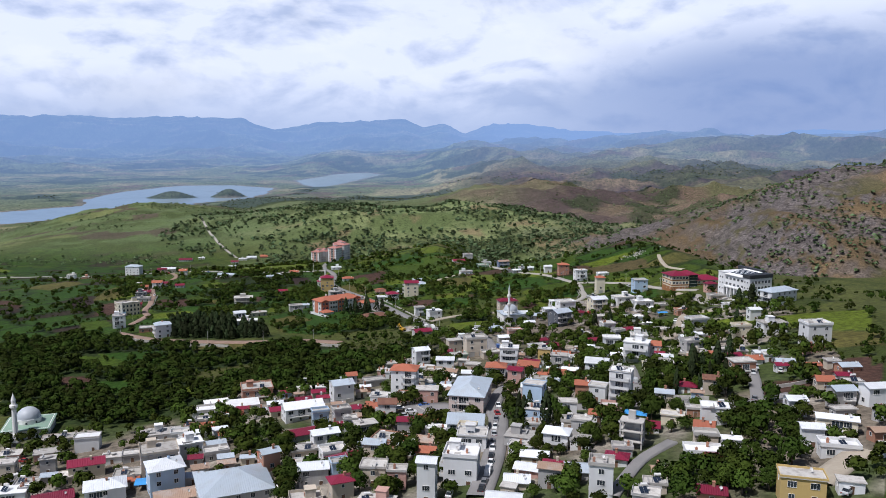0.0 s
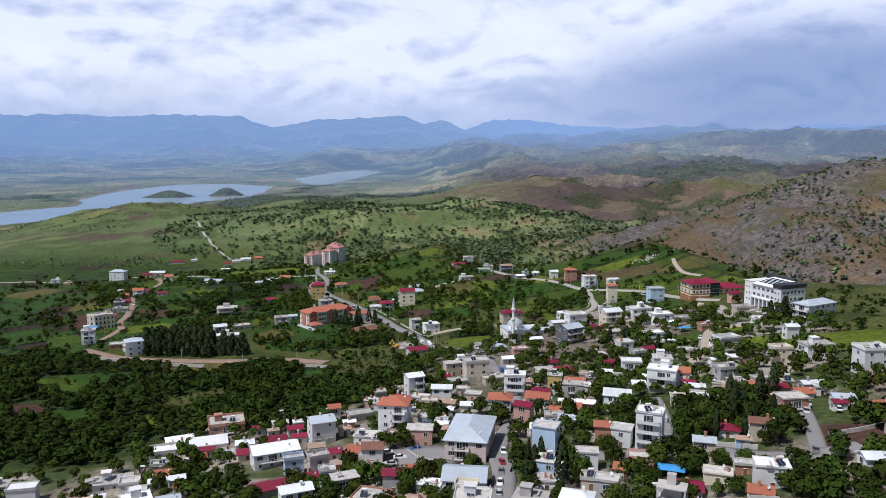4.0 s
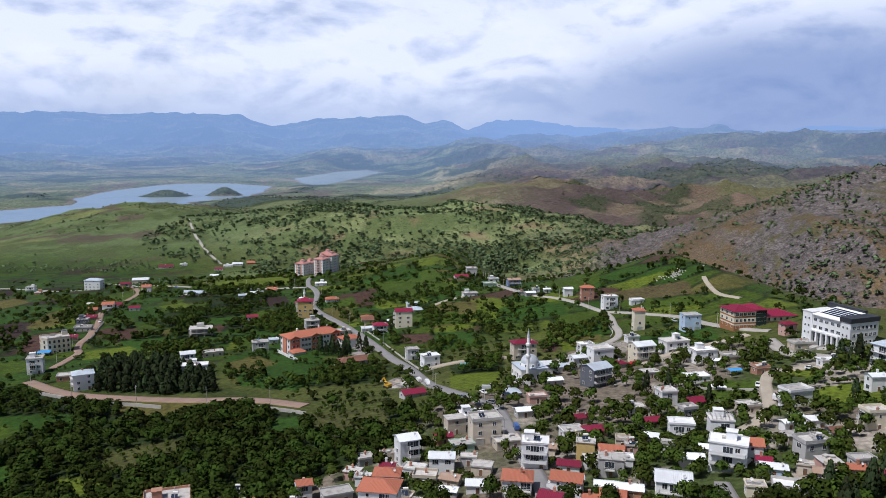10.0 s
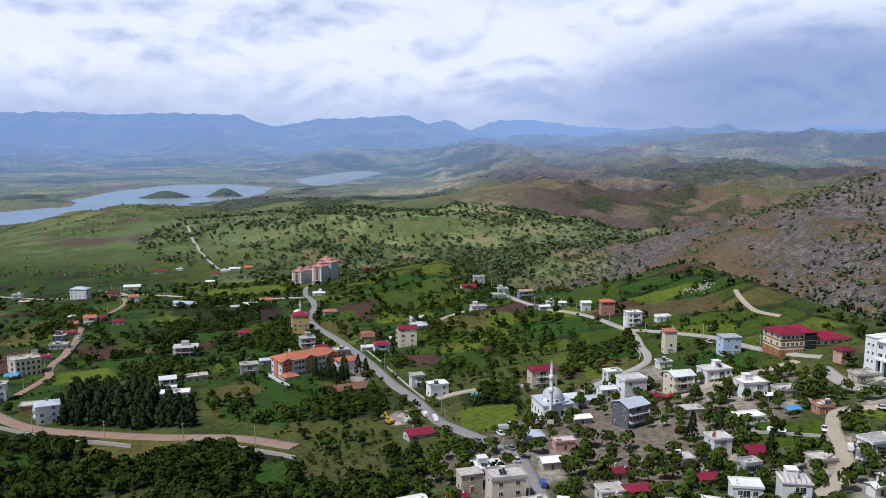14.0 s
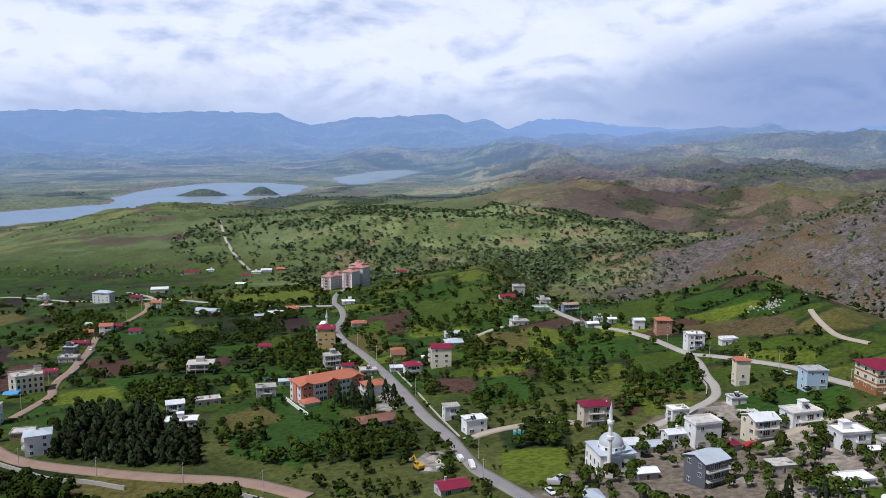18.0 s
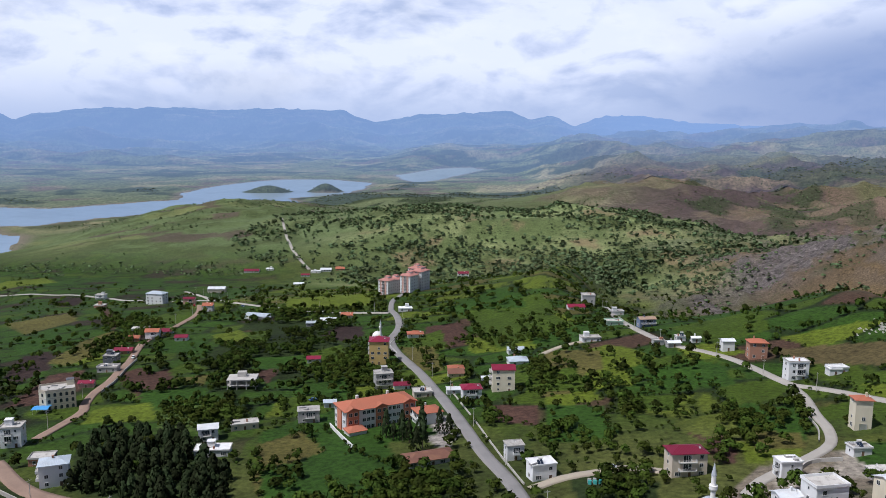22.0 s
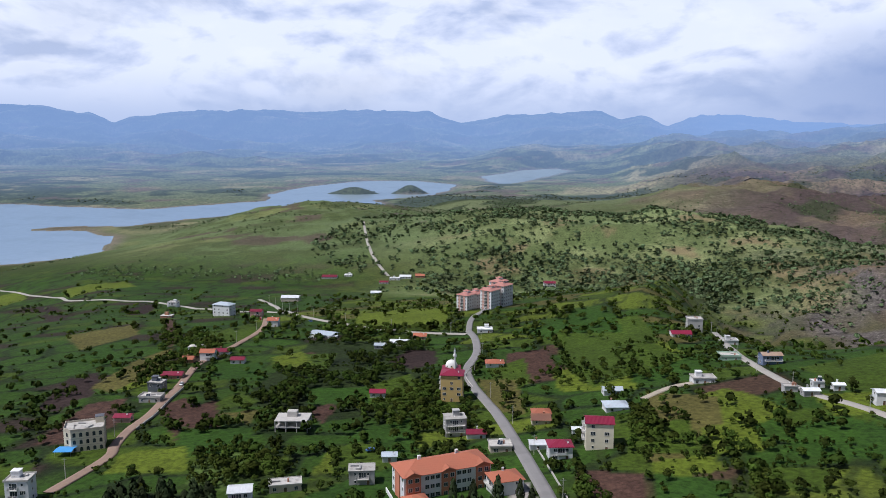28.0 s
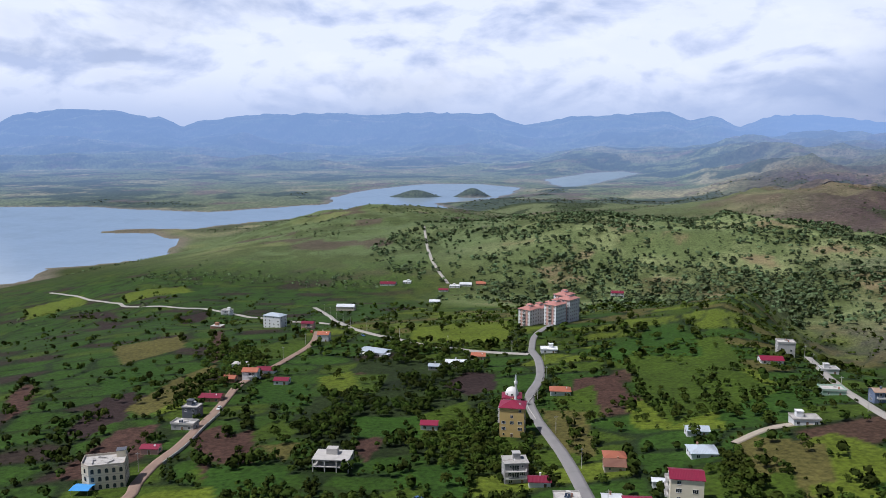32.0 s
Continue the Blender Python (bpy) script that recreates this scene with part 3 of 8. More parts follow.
field("grass", (-58, 739), (-39, 762), (-32, 710), (-41, 677))
field("lime", (169, 362), (192, 350), (205, 334), (181, 297), (163, 333))
field("straw", (169, 314), (180, 295), (165, 270), (161, 287))
field("soil", (116, 250), (127, 242), (116, 223), (106, 229))
field("soil", (130, 257), (144, 261), (158, 259), (147, 241), (129, 238))
field("gravel", (-7, 458), (-3, 468), (4, 470), (6, 448), (-3, 448))
field("crop", (90, 555), (104, 559), (119, 540), (109, 523), (94, 532))
field("crop", (73, 612), (95, 633), (112, 615), (97, 592), (76, 595))
field("crop", (121, 504), (141, 504), (146, 487), (140, 474), (121, 484))
field("grass", (148, 579), (171, 579), (174, 555), (157, 539), (147, 557))
field("soil", (75, 520), (83, 524), (84, 505), (78, 498))
field("lime", (148, 373), (161, 374), (168, 364), (158, 347), (141, 356))
field("lime", (150, 401), (159, 402), (164, 394), (155, 386))
field("grass", (114, 395), (125, 402), (131, 395), (124, 383))
field("crop", (129, 493), (141, 508), (161, 498), (155, 472), (134, 470))
field("gravel", (-38, 582), (-21, 564), (-14, 538), (-18, 519), (-39, 556))
field("soil", (-233, 599), (-246, 642), (-233, 653), (-211, 612), (-216, 590))
field("darksoil", (-269, 633), (-293, 687), (-285, 707), (-262, 666), (-252, 627))
field("straw", (-266, 672), (-279, 735), (-277, 777), (-251, 719), (-247, 663))
field("soil", (-198, 633), (-184, 654), (-155, 602), (-171, 593))
field("grass", (-287, 1364), (-225, 1409), (-154, 1114), (-225, 1096))
field("lime", (-198, 937), (-127, 1004), (-108, 876), (-176, 865))
field("crop", (-17, 826), (18, 851), (26, 734), (-11, 730))
field("crop", (24, 755), (64, 755), (52, 688), (19, 694))
field("straw", (26, 673), (55, 657), (50, 592), (20, 584))
field("crop", (74, 614), (108, 623), (106, 585), (69, 589))
field("grass", (60, 578), (81, 578), (74, 557), (58, 559))
field("crop", (21, 574), (45, 567), (44, 526), (20, 524))
field("grass", (-27, 830), (30, 817), (50, 742), (1, 691), (-15, 739))
field("straw", (-62, 719), (-40, 716), (-29, 652), (-45, 662))
field("lime", (151, 568), (174, 545), (164, 525), (148, 549))
field("lime", (146, 655), (183, 650), (194, 639), (155, 626))
field("grass", (100, 706), (155, 732), (148, 671), (112, 654))
field("dry", (135, 638), (163, 627), (188, 608), (180, 574), (136, 615))
field("crop", (-97, 545), (-67, 597), (-33, 505), (-51, 473), (-76, 479))
field("straw", (-93, 530), (-80, 547), (-64, 522), (-84, 500))
field("grass", (-121, 685), (-101, 725), (-79, 666), (-106, 651))
field("crop", (-227, 735), (-193, 736), (-175, 694), (-208, 694))
field("crop", (-147, 684), (-116, 693), (-107, 664), (-136, 655))
field("crop", (-180, 612), (-148, 616), (-136, 587), (-163, 576))
field("grass", (-104, 598), (-90, 611), (-74, 577), (-93, 566))
field("lime", (-186, 578), (-164, 589), (-149, 562), (-181, 556))
field("crop", (101, 551), (124, 554), (114, 518), (94, 517))
field("straw", (94, 526), (109, 519), (106, 504), (89, 505))
field("soil", (76, 521), (84, 516), (80, 494), (74, 499))
field("lime", (93, 658), (119, 659), (125, 635), (96, 629))
field("grass", (-194, 762), (-159, 767), (-150, 725), (-181, 721))
field("grass", (-294, 832), (-260, 871), (-231, 817), (-261, 774))
field("darksoil", (-456, 1052), (-484, 1102), (-487, 1043), (-444, 989))
field("lime", (-196, 753), (-183, 771), (-161, 731), (-175, 718))
field("darksoil", (-120, 751), (-115, 781), (-97, 782), (-90, 748), (-103, 733))
field("lime", (-715, 1252), (-672, 1334), (-617, 1277), (-644, 1170))
field("lime", (-831, 1205), (-814, 1294), (-726, 1199), (-741, 1108))
field("darksoil", (-713, 1114), (-651, 1117), (-635, 1079))
field("darksoil", (-604, 1059), (-535, 1029), (-513, 967))
field("darksoil", (-278, 658), (-288, 682), (-277, 698), (-258, 658))
field("crop", (-321, 722), (-332, 786), (-290, 738), (-298, 697))
field("straw", (-403, 838), (-375, 884), (-334, 829), (-341, 768))
field("crop", (-176, 454), (-144, 455), (-132, 429), (-165, 435))
field("lime", (-122, 385), (-104, 382), (-97, 362), (-113, 365))
field("crop", (-53, 422), (-37, 419), (-34, 394), (-47, 398))
field("scrubby", (-117, 408), (-84, 413), (-76, 390), (-106, 385))
field("scrubby", (-37, 422), (-5, 416), (-3, 389), (-30, 382))
field("soil", (-184, 408), (-166, 406), (-157, 386), (-172, 386))
field("crop", (-163, 400), (-144, 398), (-137, 377), (-153, 377))
field("lime", (-119, 386), (-101, 379), (-97, 361), (-112, 366))
field("grass", (-195, 454), (-166, 442), (-151, 425), (-178, 427))
field("straw", (-130, 467), (-80, 460), (-70, 440), (-121, 444))
field("grass", (-233, 559), (-216, 565), (-199, 535), (-218, 529))
field("crop", (-59, 574), (-34, 582), (-23, 539), (-44, 529))
field("grass", (13, 627), (39, 629), (42, 590), (15, 592))
field("lime", (43, 619), (63, 623), (63, 594), (44, 590))


# ---- the ground as one sheet, with its cover ----
def grid_mesh(name, P, rows, cols):
    me = bpy.data.meshes.new(name)
    i = np.arange(rows * cols).reshape(rows, cols)
    q = np.stack([i[:-1, :-1], i[:-1, 1:], i[1:, 1:], i[1:, :-1]], -1).reshape(-1, 4)
    me.vertices.add(len(P)); me.vertices.foreach_set("co", P.astype(np.float32).ravel())
    me.loops.add(q.size); me.loops.foreach_set("vertex_index", q.astype(np.int32).ravel())
    me.polygons.add(len(q))
    me.polygons.foreach_set("loop_start", np.arange(0, q.size, 4, dtype=np.int32))
    me.update(calc_edges=True)
    me.polygons.foreach_set("use_smooth", np.ones(len(q), bool))
    if me.polygons[len(q) // 2].normal.z < 0:
        me.flip_normals()
    return me


def fan(angles, radii):
    a, r = np.meshgrid(np.radians(angles), radii, indexing="ij")
    return (r * np.sin(a)).ravel(), (r * np.cos(a)).ravel()


def within(x, y, ring):
    inside = np.zeros(np.shape(x), bool)
    for (ax, ay), (bx, by) in zip(ring, ring[1:] + ring[:1]):
        inside ^= ((ay > y) != (by > y)) & (x < (bx - ax) * (y - ay) / ((by - ay) or 1e-9) + ax)
    return inside


def plots(x, y, size=27.0, turn=0.35):
    """Small fields: which one a place is in (0 to 1 at random), and how far from its edge, in metres."""
    c, s = math.cos(turn), math.sin(turn)
    wx, wy = x + 9 * fbm(x, y, 60, 2, 71), y + 9 * fbm(x, y, 60, 2, 72)
    u, v = (wx * c + wy * s) / (size * 1.5), (-wx * s + wy * c) / size
    iu, iv = np.floor(u), np.floor(v)
    best, second, key = np.full(np.shape(x), 9.0), np.full(np.shape(x), 9.0), np.zeros(np.shape(x))
    for du in (-1, 0, 1):
        for dv in (-1, 0, 1):
            cu, cv = iu + du, iv + dv
            px, py = cu + 0.5 + 0.36 * lattice(cu, cv, 81), cv + 0.5 + 0.36 * lattice(cu, cv, 82)
            d = np.hypot(u - px, v - py)
            nearer = d < best
            second = np.where(nearer, best, np.minimum(second, d))
            key = np.where(nearer, lattice(cu, cv, 83) * 0.5 + 0.5, key)
            best = np.minimum(best, d)
    return key, (second - best) * size * 0.5


def blend(a, b, f):
    return a + (np.asarray(b) - a) * np.clip(f, 0, 1)[:, None]


TONES = {"grass": (0.044, 0.073, 0.007), "lime": (0.088, 0.118, 0.012), "crop": (0.026, 0.062, 0.005), "straw": (0.088, 0.080, 0.023), "dry": (0.080, 0.064, 0.028), "scrubby": (0.060, 0.064, 0.020), "gravel": (0.24, 0.22, 0.20), "soil": (0.066, 0.036, 0.027), "darksoil": (0.032, 0.021, 0.019)}


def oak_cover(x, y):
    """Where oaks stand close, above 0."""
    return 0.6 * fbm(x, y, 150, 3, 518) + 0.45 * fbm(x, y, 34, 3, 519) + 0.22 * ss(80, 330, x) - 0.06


def scrub_cover(x, y):
    return fbm(x, y, 460, 4, 524) + 0.6 * fbm(x, y, 110, 4, 525) - 0.04 + bump(x, y, 150, 3500, 900, 550, 0.22)


def cover(x, y, z):
    n1, n2, n3 = fbm(x, y, 180, 4, 91), fbm(x, y, 38, 4, 92), fbm(x, y, 700, 4, 93)
    r = np.hypot(x, y - 170)
    step = 6.0
    slope = np.hypot(H(x + step, y) - z, H(x, y + step) - z) / step
    col = np.empty((len(x), 3)); col[:] = (0.040, 0.053, 0.012)
    col = blend(col, (0.080, 0.088, 0.024), ss(-0.1, 0.5, n1) * 0.8)
    col = blend(col, (0.026, 0.040, 0.009), ss(0.0, 0.4, n2) * 0.7)
    # the patchwork of plots between town and hills
    key, edge = plots(x, y)
    farmed = ss(330, 420, r) * (1 - ss(1080, 1400, r)) * (1 - ss(190, 260, x))
    left = ss(-250, -420, x) * (1 - ss(1500, 1900, r))
    farmed = np.maximum(farmed, left)
    tones = np.array([TONES[k] for k in ("crop", "grass", "crop", "lime", "grass", "crop", "straw", "grass", "crop", "crop", "grass", "soil")])
    pick = tones[np.minimum((key * 12).astype(int), 11)]
    # plots left of the town: darker crops and soil standing in for cloud shade
    valley = np.array([TONES[k] for k in ("crop", "crop", "darksoil", "crop", "grass", "crop")])[np.minimum((key * 97 % 1 * 6).astype(int), 5)]
    fresh = np.array([TONES[k] for k in ("grass", "lime", "grass", "lime", "crop", "straw")])[np.minimum((key * 53 % 1 * 6).astype(int), 5)]
    pick = np.where(((y > 850) & (x > -270))[:, None], fresh, pick)
    pick = np.where(((x < -95 - 0.1 * (y - 500)) & ~((y > 850) & (x > -270)))[:, None], valley, pick)
    col = blend(col, pick * (1 + 0.18 * n2[:, None]), farmed * 0.9)
    col = blend(col, (0.014, 0.024, 0.006), farmed * (1 - ss(0.8, 2.4, edge)) * 0.9)
    # banks of long grass along the terraces
    bank = np.abs((z / 3.4 + 0.5 * fbm(x, y, 45, 3, 107)) % 1 - 0.5)
    col = blend(col, (0.022, 0.034, 0.009), np.maximum(farmed, ss(1500, 1900, y) * 0.5) * (1 - ss(0.03, 0.09, bank)) * ss(-0.35, 0.15, n1) * 0.75)
    tilled = np.zeros(len(x), bool)
    for kind, ring in FIELDS:
        near = (np.abs(x - ring[0][0]) < 160) & (np.abs(y - ring[0][1]) < 160)
        hit = near.copy()
        hit[near] = within(x[near], y[near], ring)
        tilled |= hit
        col[hit] = np.array(TONES[kind]) * (1 + 0.15 * n2[hit, None])
    for kind, ring in WOODS:
        hit = within(x, y, ring)
        if kind == "town":
            hit &= ~tilled
            mixc = np.empty((int(hit.sum()), 3)); mixc[:] = (0.155, 0.130, 0.100)
            mixc = blend(mixc, (0.048, 0.066, 0.020), ss(-0.25, 0.2, n2[hit]))
            mixc = blend(mixc, (0.27, 0.24, 0.20), ss(0.15, 0.5, fbm(x[hit], y[hit], 15, 2, 95)))
            col[hit] = mixc
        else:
            # wood floors carry cloud shade in their dark tone; the orchard's stays light
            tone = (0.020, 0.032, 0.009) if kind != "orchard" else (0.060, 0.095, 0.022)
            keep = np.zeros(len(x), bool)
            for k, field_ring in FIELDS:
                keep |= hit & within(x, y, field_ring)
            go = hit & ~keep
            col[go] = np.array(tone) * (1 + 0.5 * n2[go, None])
    # dry grass and bare stone
    dry = ss(205, 280, x) * ss(470, 620, y) + ss(0.1, 0.55, bump(x, y, 820, 1150, 330, 310, 1.0) + bump(x, y, 1300, 1500, 400, 400, 0.7))
    dry = np.clip(dry, 0, 1) * (1 - ss(2600, 3400, r))
    col = blend(col, (0.112, 0.078, 0.043), dry * 0.95)
    col = blend(col, (0.165, 0.114, 0.060), dry * ss(-0.05, 0.35, fbm(x, y, 120, 4, 97)) * 0.8)
    col = blend(col, (0.072, 0.072, 0.032), dry * ss(0.08, 0.35, fbm(x, y, 90, 5, 108)) * 0.8)
    # violet rock patches, partly haze put into the base colour
    col = blend(col, (0.074, 0.060, 0.061), dry * ss(1150, 1500, y) * ss(0.12, 0.4, fbm(x, y, 280, 5, 119, True)) * 0.85)
    col = blend(col, (0.205, 0.160, 0.110), dry * ss(1000, 1300, y) * ss(0.16, 0.4, fbm(x, y, 160, 4, 121)) * 0.7)
    stone = dry * np.clip(ss(0.40, 0.62, slope + 0.32 * fbm(x, y, 60, 5, 98)) * ss(-0.25, 0.2, fbm(x, y, 260, 3, 96)) + ss(0.34, 0.55, fbm(x, y, 210, 5, 99, True)) * 0.8, 0, 1)
    stone = np.clip(stone + cliff_band(x, y) * ss(-0.15, 0.25, fbm(x, y, 85, 4, 18, True)) * 0.9, 0, 1)
    col = blend(col, (0.108, 0.094, 0.090), stone)
    # wooded hill and green hill, haze put into their paler, bluer greens
    wood_hill = bump(x, y, 60, 1960, 330, 300, 1.0, -6, 3.0)
    hill_foot = np.maximum(ss(0.02, 0.3, wood_hill), ss(1180, 1330, y) * (1 - ss(1800, 2000, y)) * ss(-330, -200, x) * (1 - ss(250, 330, x)))
    col = blend(col, (0.140, 0.182, 0.072), hill_foot * (0.6 + 0.4 * ss(-0.2, 0.3, n1)))
    col = blend(col, (0.195, 0.222, 0.096), hill_foot * ss(0.0, 0.35, fbm(x, y, 130, 4, 106)) * 0.7)
    col = blend(col, (0.200, 0.152, 0.085), hill_foot * ss(0.25, 0.45, fbm(x, y, 70, 4, 109)) * 0.8)
    # ground darkened where the oaks stand close
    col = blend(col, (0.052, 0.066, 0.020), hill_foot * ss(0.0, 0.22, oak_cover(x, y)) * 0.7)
    green_hill = bump(x, y, -900, 2480, 330, 300, 1.0) + bump(x, y, -560, 2080, 260, 300, 1.0)
    col = blend(col, (0.112, 0.150, 0.062), ss(0.03, 0.4, green_hill) * 0.85)
    col = blend(col, (0.150, 0.160, 0.060), ss(0.03, 0.4, green_hill) * ss(0.0, 0.4, fbm(x, y, 210, 4, 116)) * 0.7)
    col = blend(col, (0.062, 0.082, 0.028), ss(0.02, 0.3, green_hill) * ss(-0.05, 0.25, fbm(x, y, 60, 4, 110)) * 0.8)
    col = blend(col, (0.085, 0.060, 0.050), ss(0.1, 0.6, green_hill) * ss(0.30, 0.42, fbm(x, y, 110, 3, 117)) * 0.8)
    # the middle distance: scrub, pale fields and brown hills, haze mixed into the colours
    mid = ss(2300, 3200, r)
    col = blend(col, (0.118, 0.142, 0.070), mid)
    col = blend(col, (0.220, 0.205, 0.118), mid * ss(0.05, 0.4, fbm(x, y, 300, 4, 103)))
    col = blend(col, (0.110, 0.078, 0.066), mid * ss(0.18, 0.4, fbm(x, y, 240, 4, 104)) * 0.8)
    col = blend(col, (0.042, 0.058, 0.030), mid * ss(0.02, 0.16, scrub_cover(x, y)) * 0.95)
    brown = ss(1900, 2700, r) * ss(-100, 500, x - 0.06 * y) * (1 - 0.75 * ss(4200, 5200, r))
    col = blend(col, (0.142, 0.100, 0.074), brown * (0.60 + 0.5 * ss(-0.25, 0.3, n3)))
    col = blend(col, (0.092, 0.098, 0.044), brown * ss(0.05, 0.3, fbm(x, y, 420, 4, 113)) * 0.75)
    col = blend(col, (0.064, 0.047, 0.048), brown * ss(0.1, 0.45, fbm(x, y, 330, 5, 105, True)) * 0.9)
    col = blend(col, (0.042, 0.054, 0.026), brown * ss(0.08, 0.25, scrub_cover(x, y)) * 0.8)
    col = blend(col, (0.046, 0.058, 0.030), ss(0.5, 4.0, bump(x, y, -1215, 4235, 95, 55, 46, 12) + bump(x, y, -930, 4300, 70, 55, 54)) * 0.85)
    # bare shores
    d = np.minimum(outside(x, y, SHORE), outside(x, y, ARM))
    col = blend(col, (0.17, 0.145, 0.115), (1 - ss(1.8, 3.2, z - LAKE_Z)) * (np.abs(d) < 200) * ss(1200, 1600, r) * 0.8)
    return np.concatenate([np.clip(col, 0.008, 0.8), np.clip(stone + 0.5 * brown, 0.02, 1)[:, None]], 1)


def land(name, angles, radii, material, label, category):
    gx, gy = fan(angles, radii)
    gz = H(gx, gy)
    ob = new(name, grid_mesh(name, np.stack(squeeze(gx, gy, gz), -1), len(angles), len(radii)))
    col = cover(gx, gy, gz)
    at = ob.data.color_attributes.new("land", "FLOAT_COLOR", "POINT")
    at.data.foreach_set("color", col.astype(np.float32).ravel())
    ob.data.materials.append(material)
    return tagged(ob, label, category, kind="structure")


FRONT = np.concatenate([np.linspace(-180, -56, 32, endpoint=False), np.linspace(-56, 46, 620, endpoint=False), np.linspace(46, 180, 33)])
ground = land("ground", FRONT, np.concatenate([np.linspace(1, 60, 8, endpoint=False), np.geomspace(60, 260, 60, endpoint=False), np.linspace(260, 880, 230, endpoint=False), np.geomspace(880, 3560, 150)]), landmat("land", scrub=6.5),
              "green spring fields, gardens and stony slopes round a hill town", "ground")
# what lies past the lake's near shore, haze put in as pale blue emission
HAZED_LAND = landmat("far_land", grain=14, relief=2.0, scrub=9.0)


def haze_glow(m):
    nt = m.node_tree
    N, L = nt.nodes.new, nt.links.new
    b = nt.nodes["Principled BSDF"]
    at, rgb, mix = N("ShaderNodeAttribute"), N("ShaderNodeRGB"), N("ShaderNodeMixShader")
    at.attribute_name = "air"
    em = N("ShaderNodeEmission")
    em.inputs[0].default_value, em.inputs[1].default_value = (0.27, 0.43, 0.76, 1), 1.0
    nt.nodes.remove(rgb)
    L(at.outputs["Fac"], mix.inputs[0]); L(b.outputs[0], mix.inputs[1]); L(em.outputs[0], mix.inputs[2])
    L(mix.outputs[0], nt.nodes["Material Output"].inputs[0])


haze_glow(HAZED_LAND)
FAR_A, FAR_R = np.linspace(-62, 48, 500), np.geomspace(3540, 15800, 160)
backdrop = land("backdrop", FAR_A, FAR_R, HAZED_LAND, "hazy blue far plain and flat-topped mountain ranges", "mountains")
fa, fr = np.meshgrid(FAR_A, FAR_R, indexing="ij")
# share of the haze glow, growing with distance and towards the right
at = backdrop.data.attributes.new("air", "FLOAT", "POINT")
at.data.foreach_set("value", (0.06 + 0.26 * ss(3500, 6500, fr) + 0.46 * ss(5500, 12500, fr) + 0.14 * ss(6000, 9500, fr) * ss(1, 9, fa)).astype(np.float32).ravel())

wx, wy = fan(np.linspace(-75, 20, 96), np.geomspace(1200, 9000, 60))
water = new("water", grid_mesh("water", np.stack(squeeze(wx, wy, np.full(wx.shape, LAKE_Z)), -1), 96, 60))
tagged(water, "calm pale blue reservoir lake in the valley", "lake", kind="structure")
WATER = surface("lake_water", (0.26, 0.34, 0.42), 0.16, 0.15, 120, 20, None, 0.2, 0.0)
water.data.materials.append(WATER)


# ---- helpers for meshes ----
def part(name, bm, material, parent, label=""):
    me = bpy.data.meshes.new(name)
    bm.to_mesh(me)
    bm.free()
    for m in material if isinstance(material, (list, tuple)) else (material,):
        me.materials.append(m)
    ob = new(name, me)
    ob.parent = parent
    if label:
        ob["label"] = label
    return ob


def share(name, me, parent, m):
    """One more object on a mesh that others use too."""
    ob = new(name, me)
    ob.parent = parent
    ob.matrix_local = m
    return ob


def empty(name, x, y, z, rz, label, category, group=""):
    e = new(name)
    e.empty_display_size = 0.5
    e.matrix_world = pose(x, y, z, 0, 0, rz)
    return tagged(e, label, category, group)


def add_box(bm, x0, x1, y0, y1, z0, z1, mat=0):
    v = [bm.verts.new(p) for p in ((x0, y0, z0), (x1, y0, z0), (x1, y1, z0), (x0, y1, z0), (x0, y0, z1), (x1, y0, z1), (x1, y1, z1), (x0, y1, z1))]
    for f in ((3, 2, 1, 0), (4, 5, 6, 7), (0, 1, 5, 4), (1, 2, 6, 5), (2, 3, 7, 6), (3, 0, 4, 7)):
        bm.faces.new([v[i] for i in f]).material_index = mat


def add_prism(bm, ring, z0, z1, mat=0):
    lo, hi = [bm.verts.new((x, y, z0)) for x, y in ring], [bm.verts.new((x, y, z1)) for x, y in ring]
    bm.faces.new(hi).material_index = mat
    bm.faces.new(lo[::-1]).material_index = mat
    for i in range(len(ring)):
        k = (i + 1) % len(ring)
        bm.faces.new((lo[i], lo[k], hi[k], hi[i])).material_index = mat


def add_tube(bm, x, y, z0, z1, r0, r1, n=10, mat=0):
    lo = [bm.verts.new((x + r0 * math.cos(2 * math.pi * i / n), y + r0 * math.sin(2 * math.pi * i / n), z0)) for i in range(n)]
    hi = [bm.verts.new((x + r1 * math.cos(2 * math.pi * i / n), y + r1 * math.sin(2 * math.pi * i / n), z1)) for i in range(n)]
    for i in range(n):
        bm.faces.new((lo[i], lo[(i + 1) % n], hi[(i + 1) % n], hi[i])).material_index = mat
    if r1 > 0.02:
        bm.faces.new(hi).material_index = mat
    bm.faces.new(lo[::-1]).material_index = mat


def add_dome(bm, x, y, z, r, n=16, rings=6, squash=1.0):
    rows = [[bm.verts.new((x + r * math.cos(a) * math.cos(2 * math.pi * i / n), y + r * math.cos(a) * math.sin(2 * math.pi * i / n), z + squash * r * math.sin(a)))
             for i in range(n)] for a in (math.pi / 2 * k / rings for k in range(rings))]
    tip = bm.verts.new((x, y, z + squash * r))
    for a, b in zip(rows, rows[1:]):
        for i in range(n):
            bm.faces.new((a[i], a[(i + 1) % n], b[(i + 1) % n], b[i]))
    for i in range(n):
        bm.faces.new((rows[-1][i], rows[-1][(i + 1) % n], tip))


# ---- roads, draped on the ground ----
ROAD_MATS = {"asphalt": ASPHALT, "pale": PALE_ROAD, "dirt": DIRT_ROAD, "dust": DUST_ROAD}
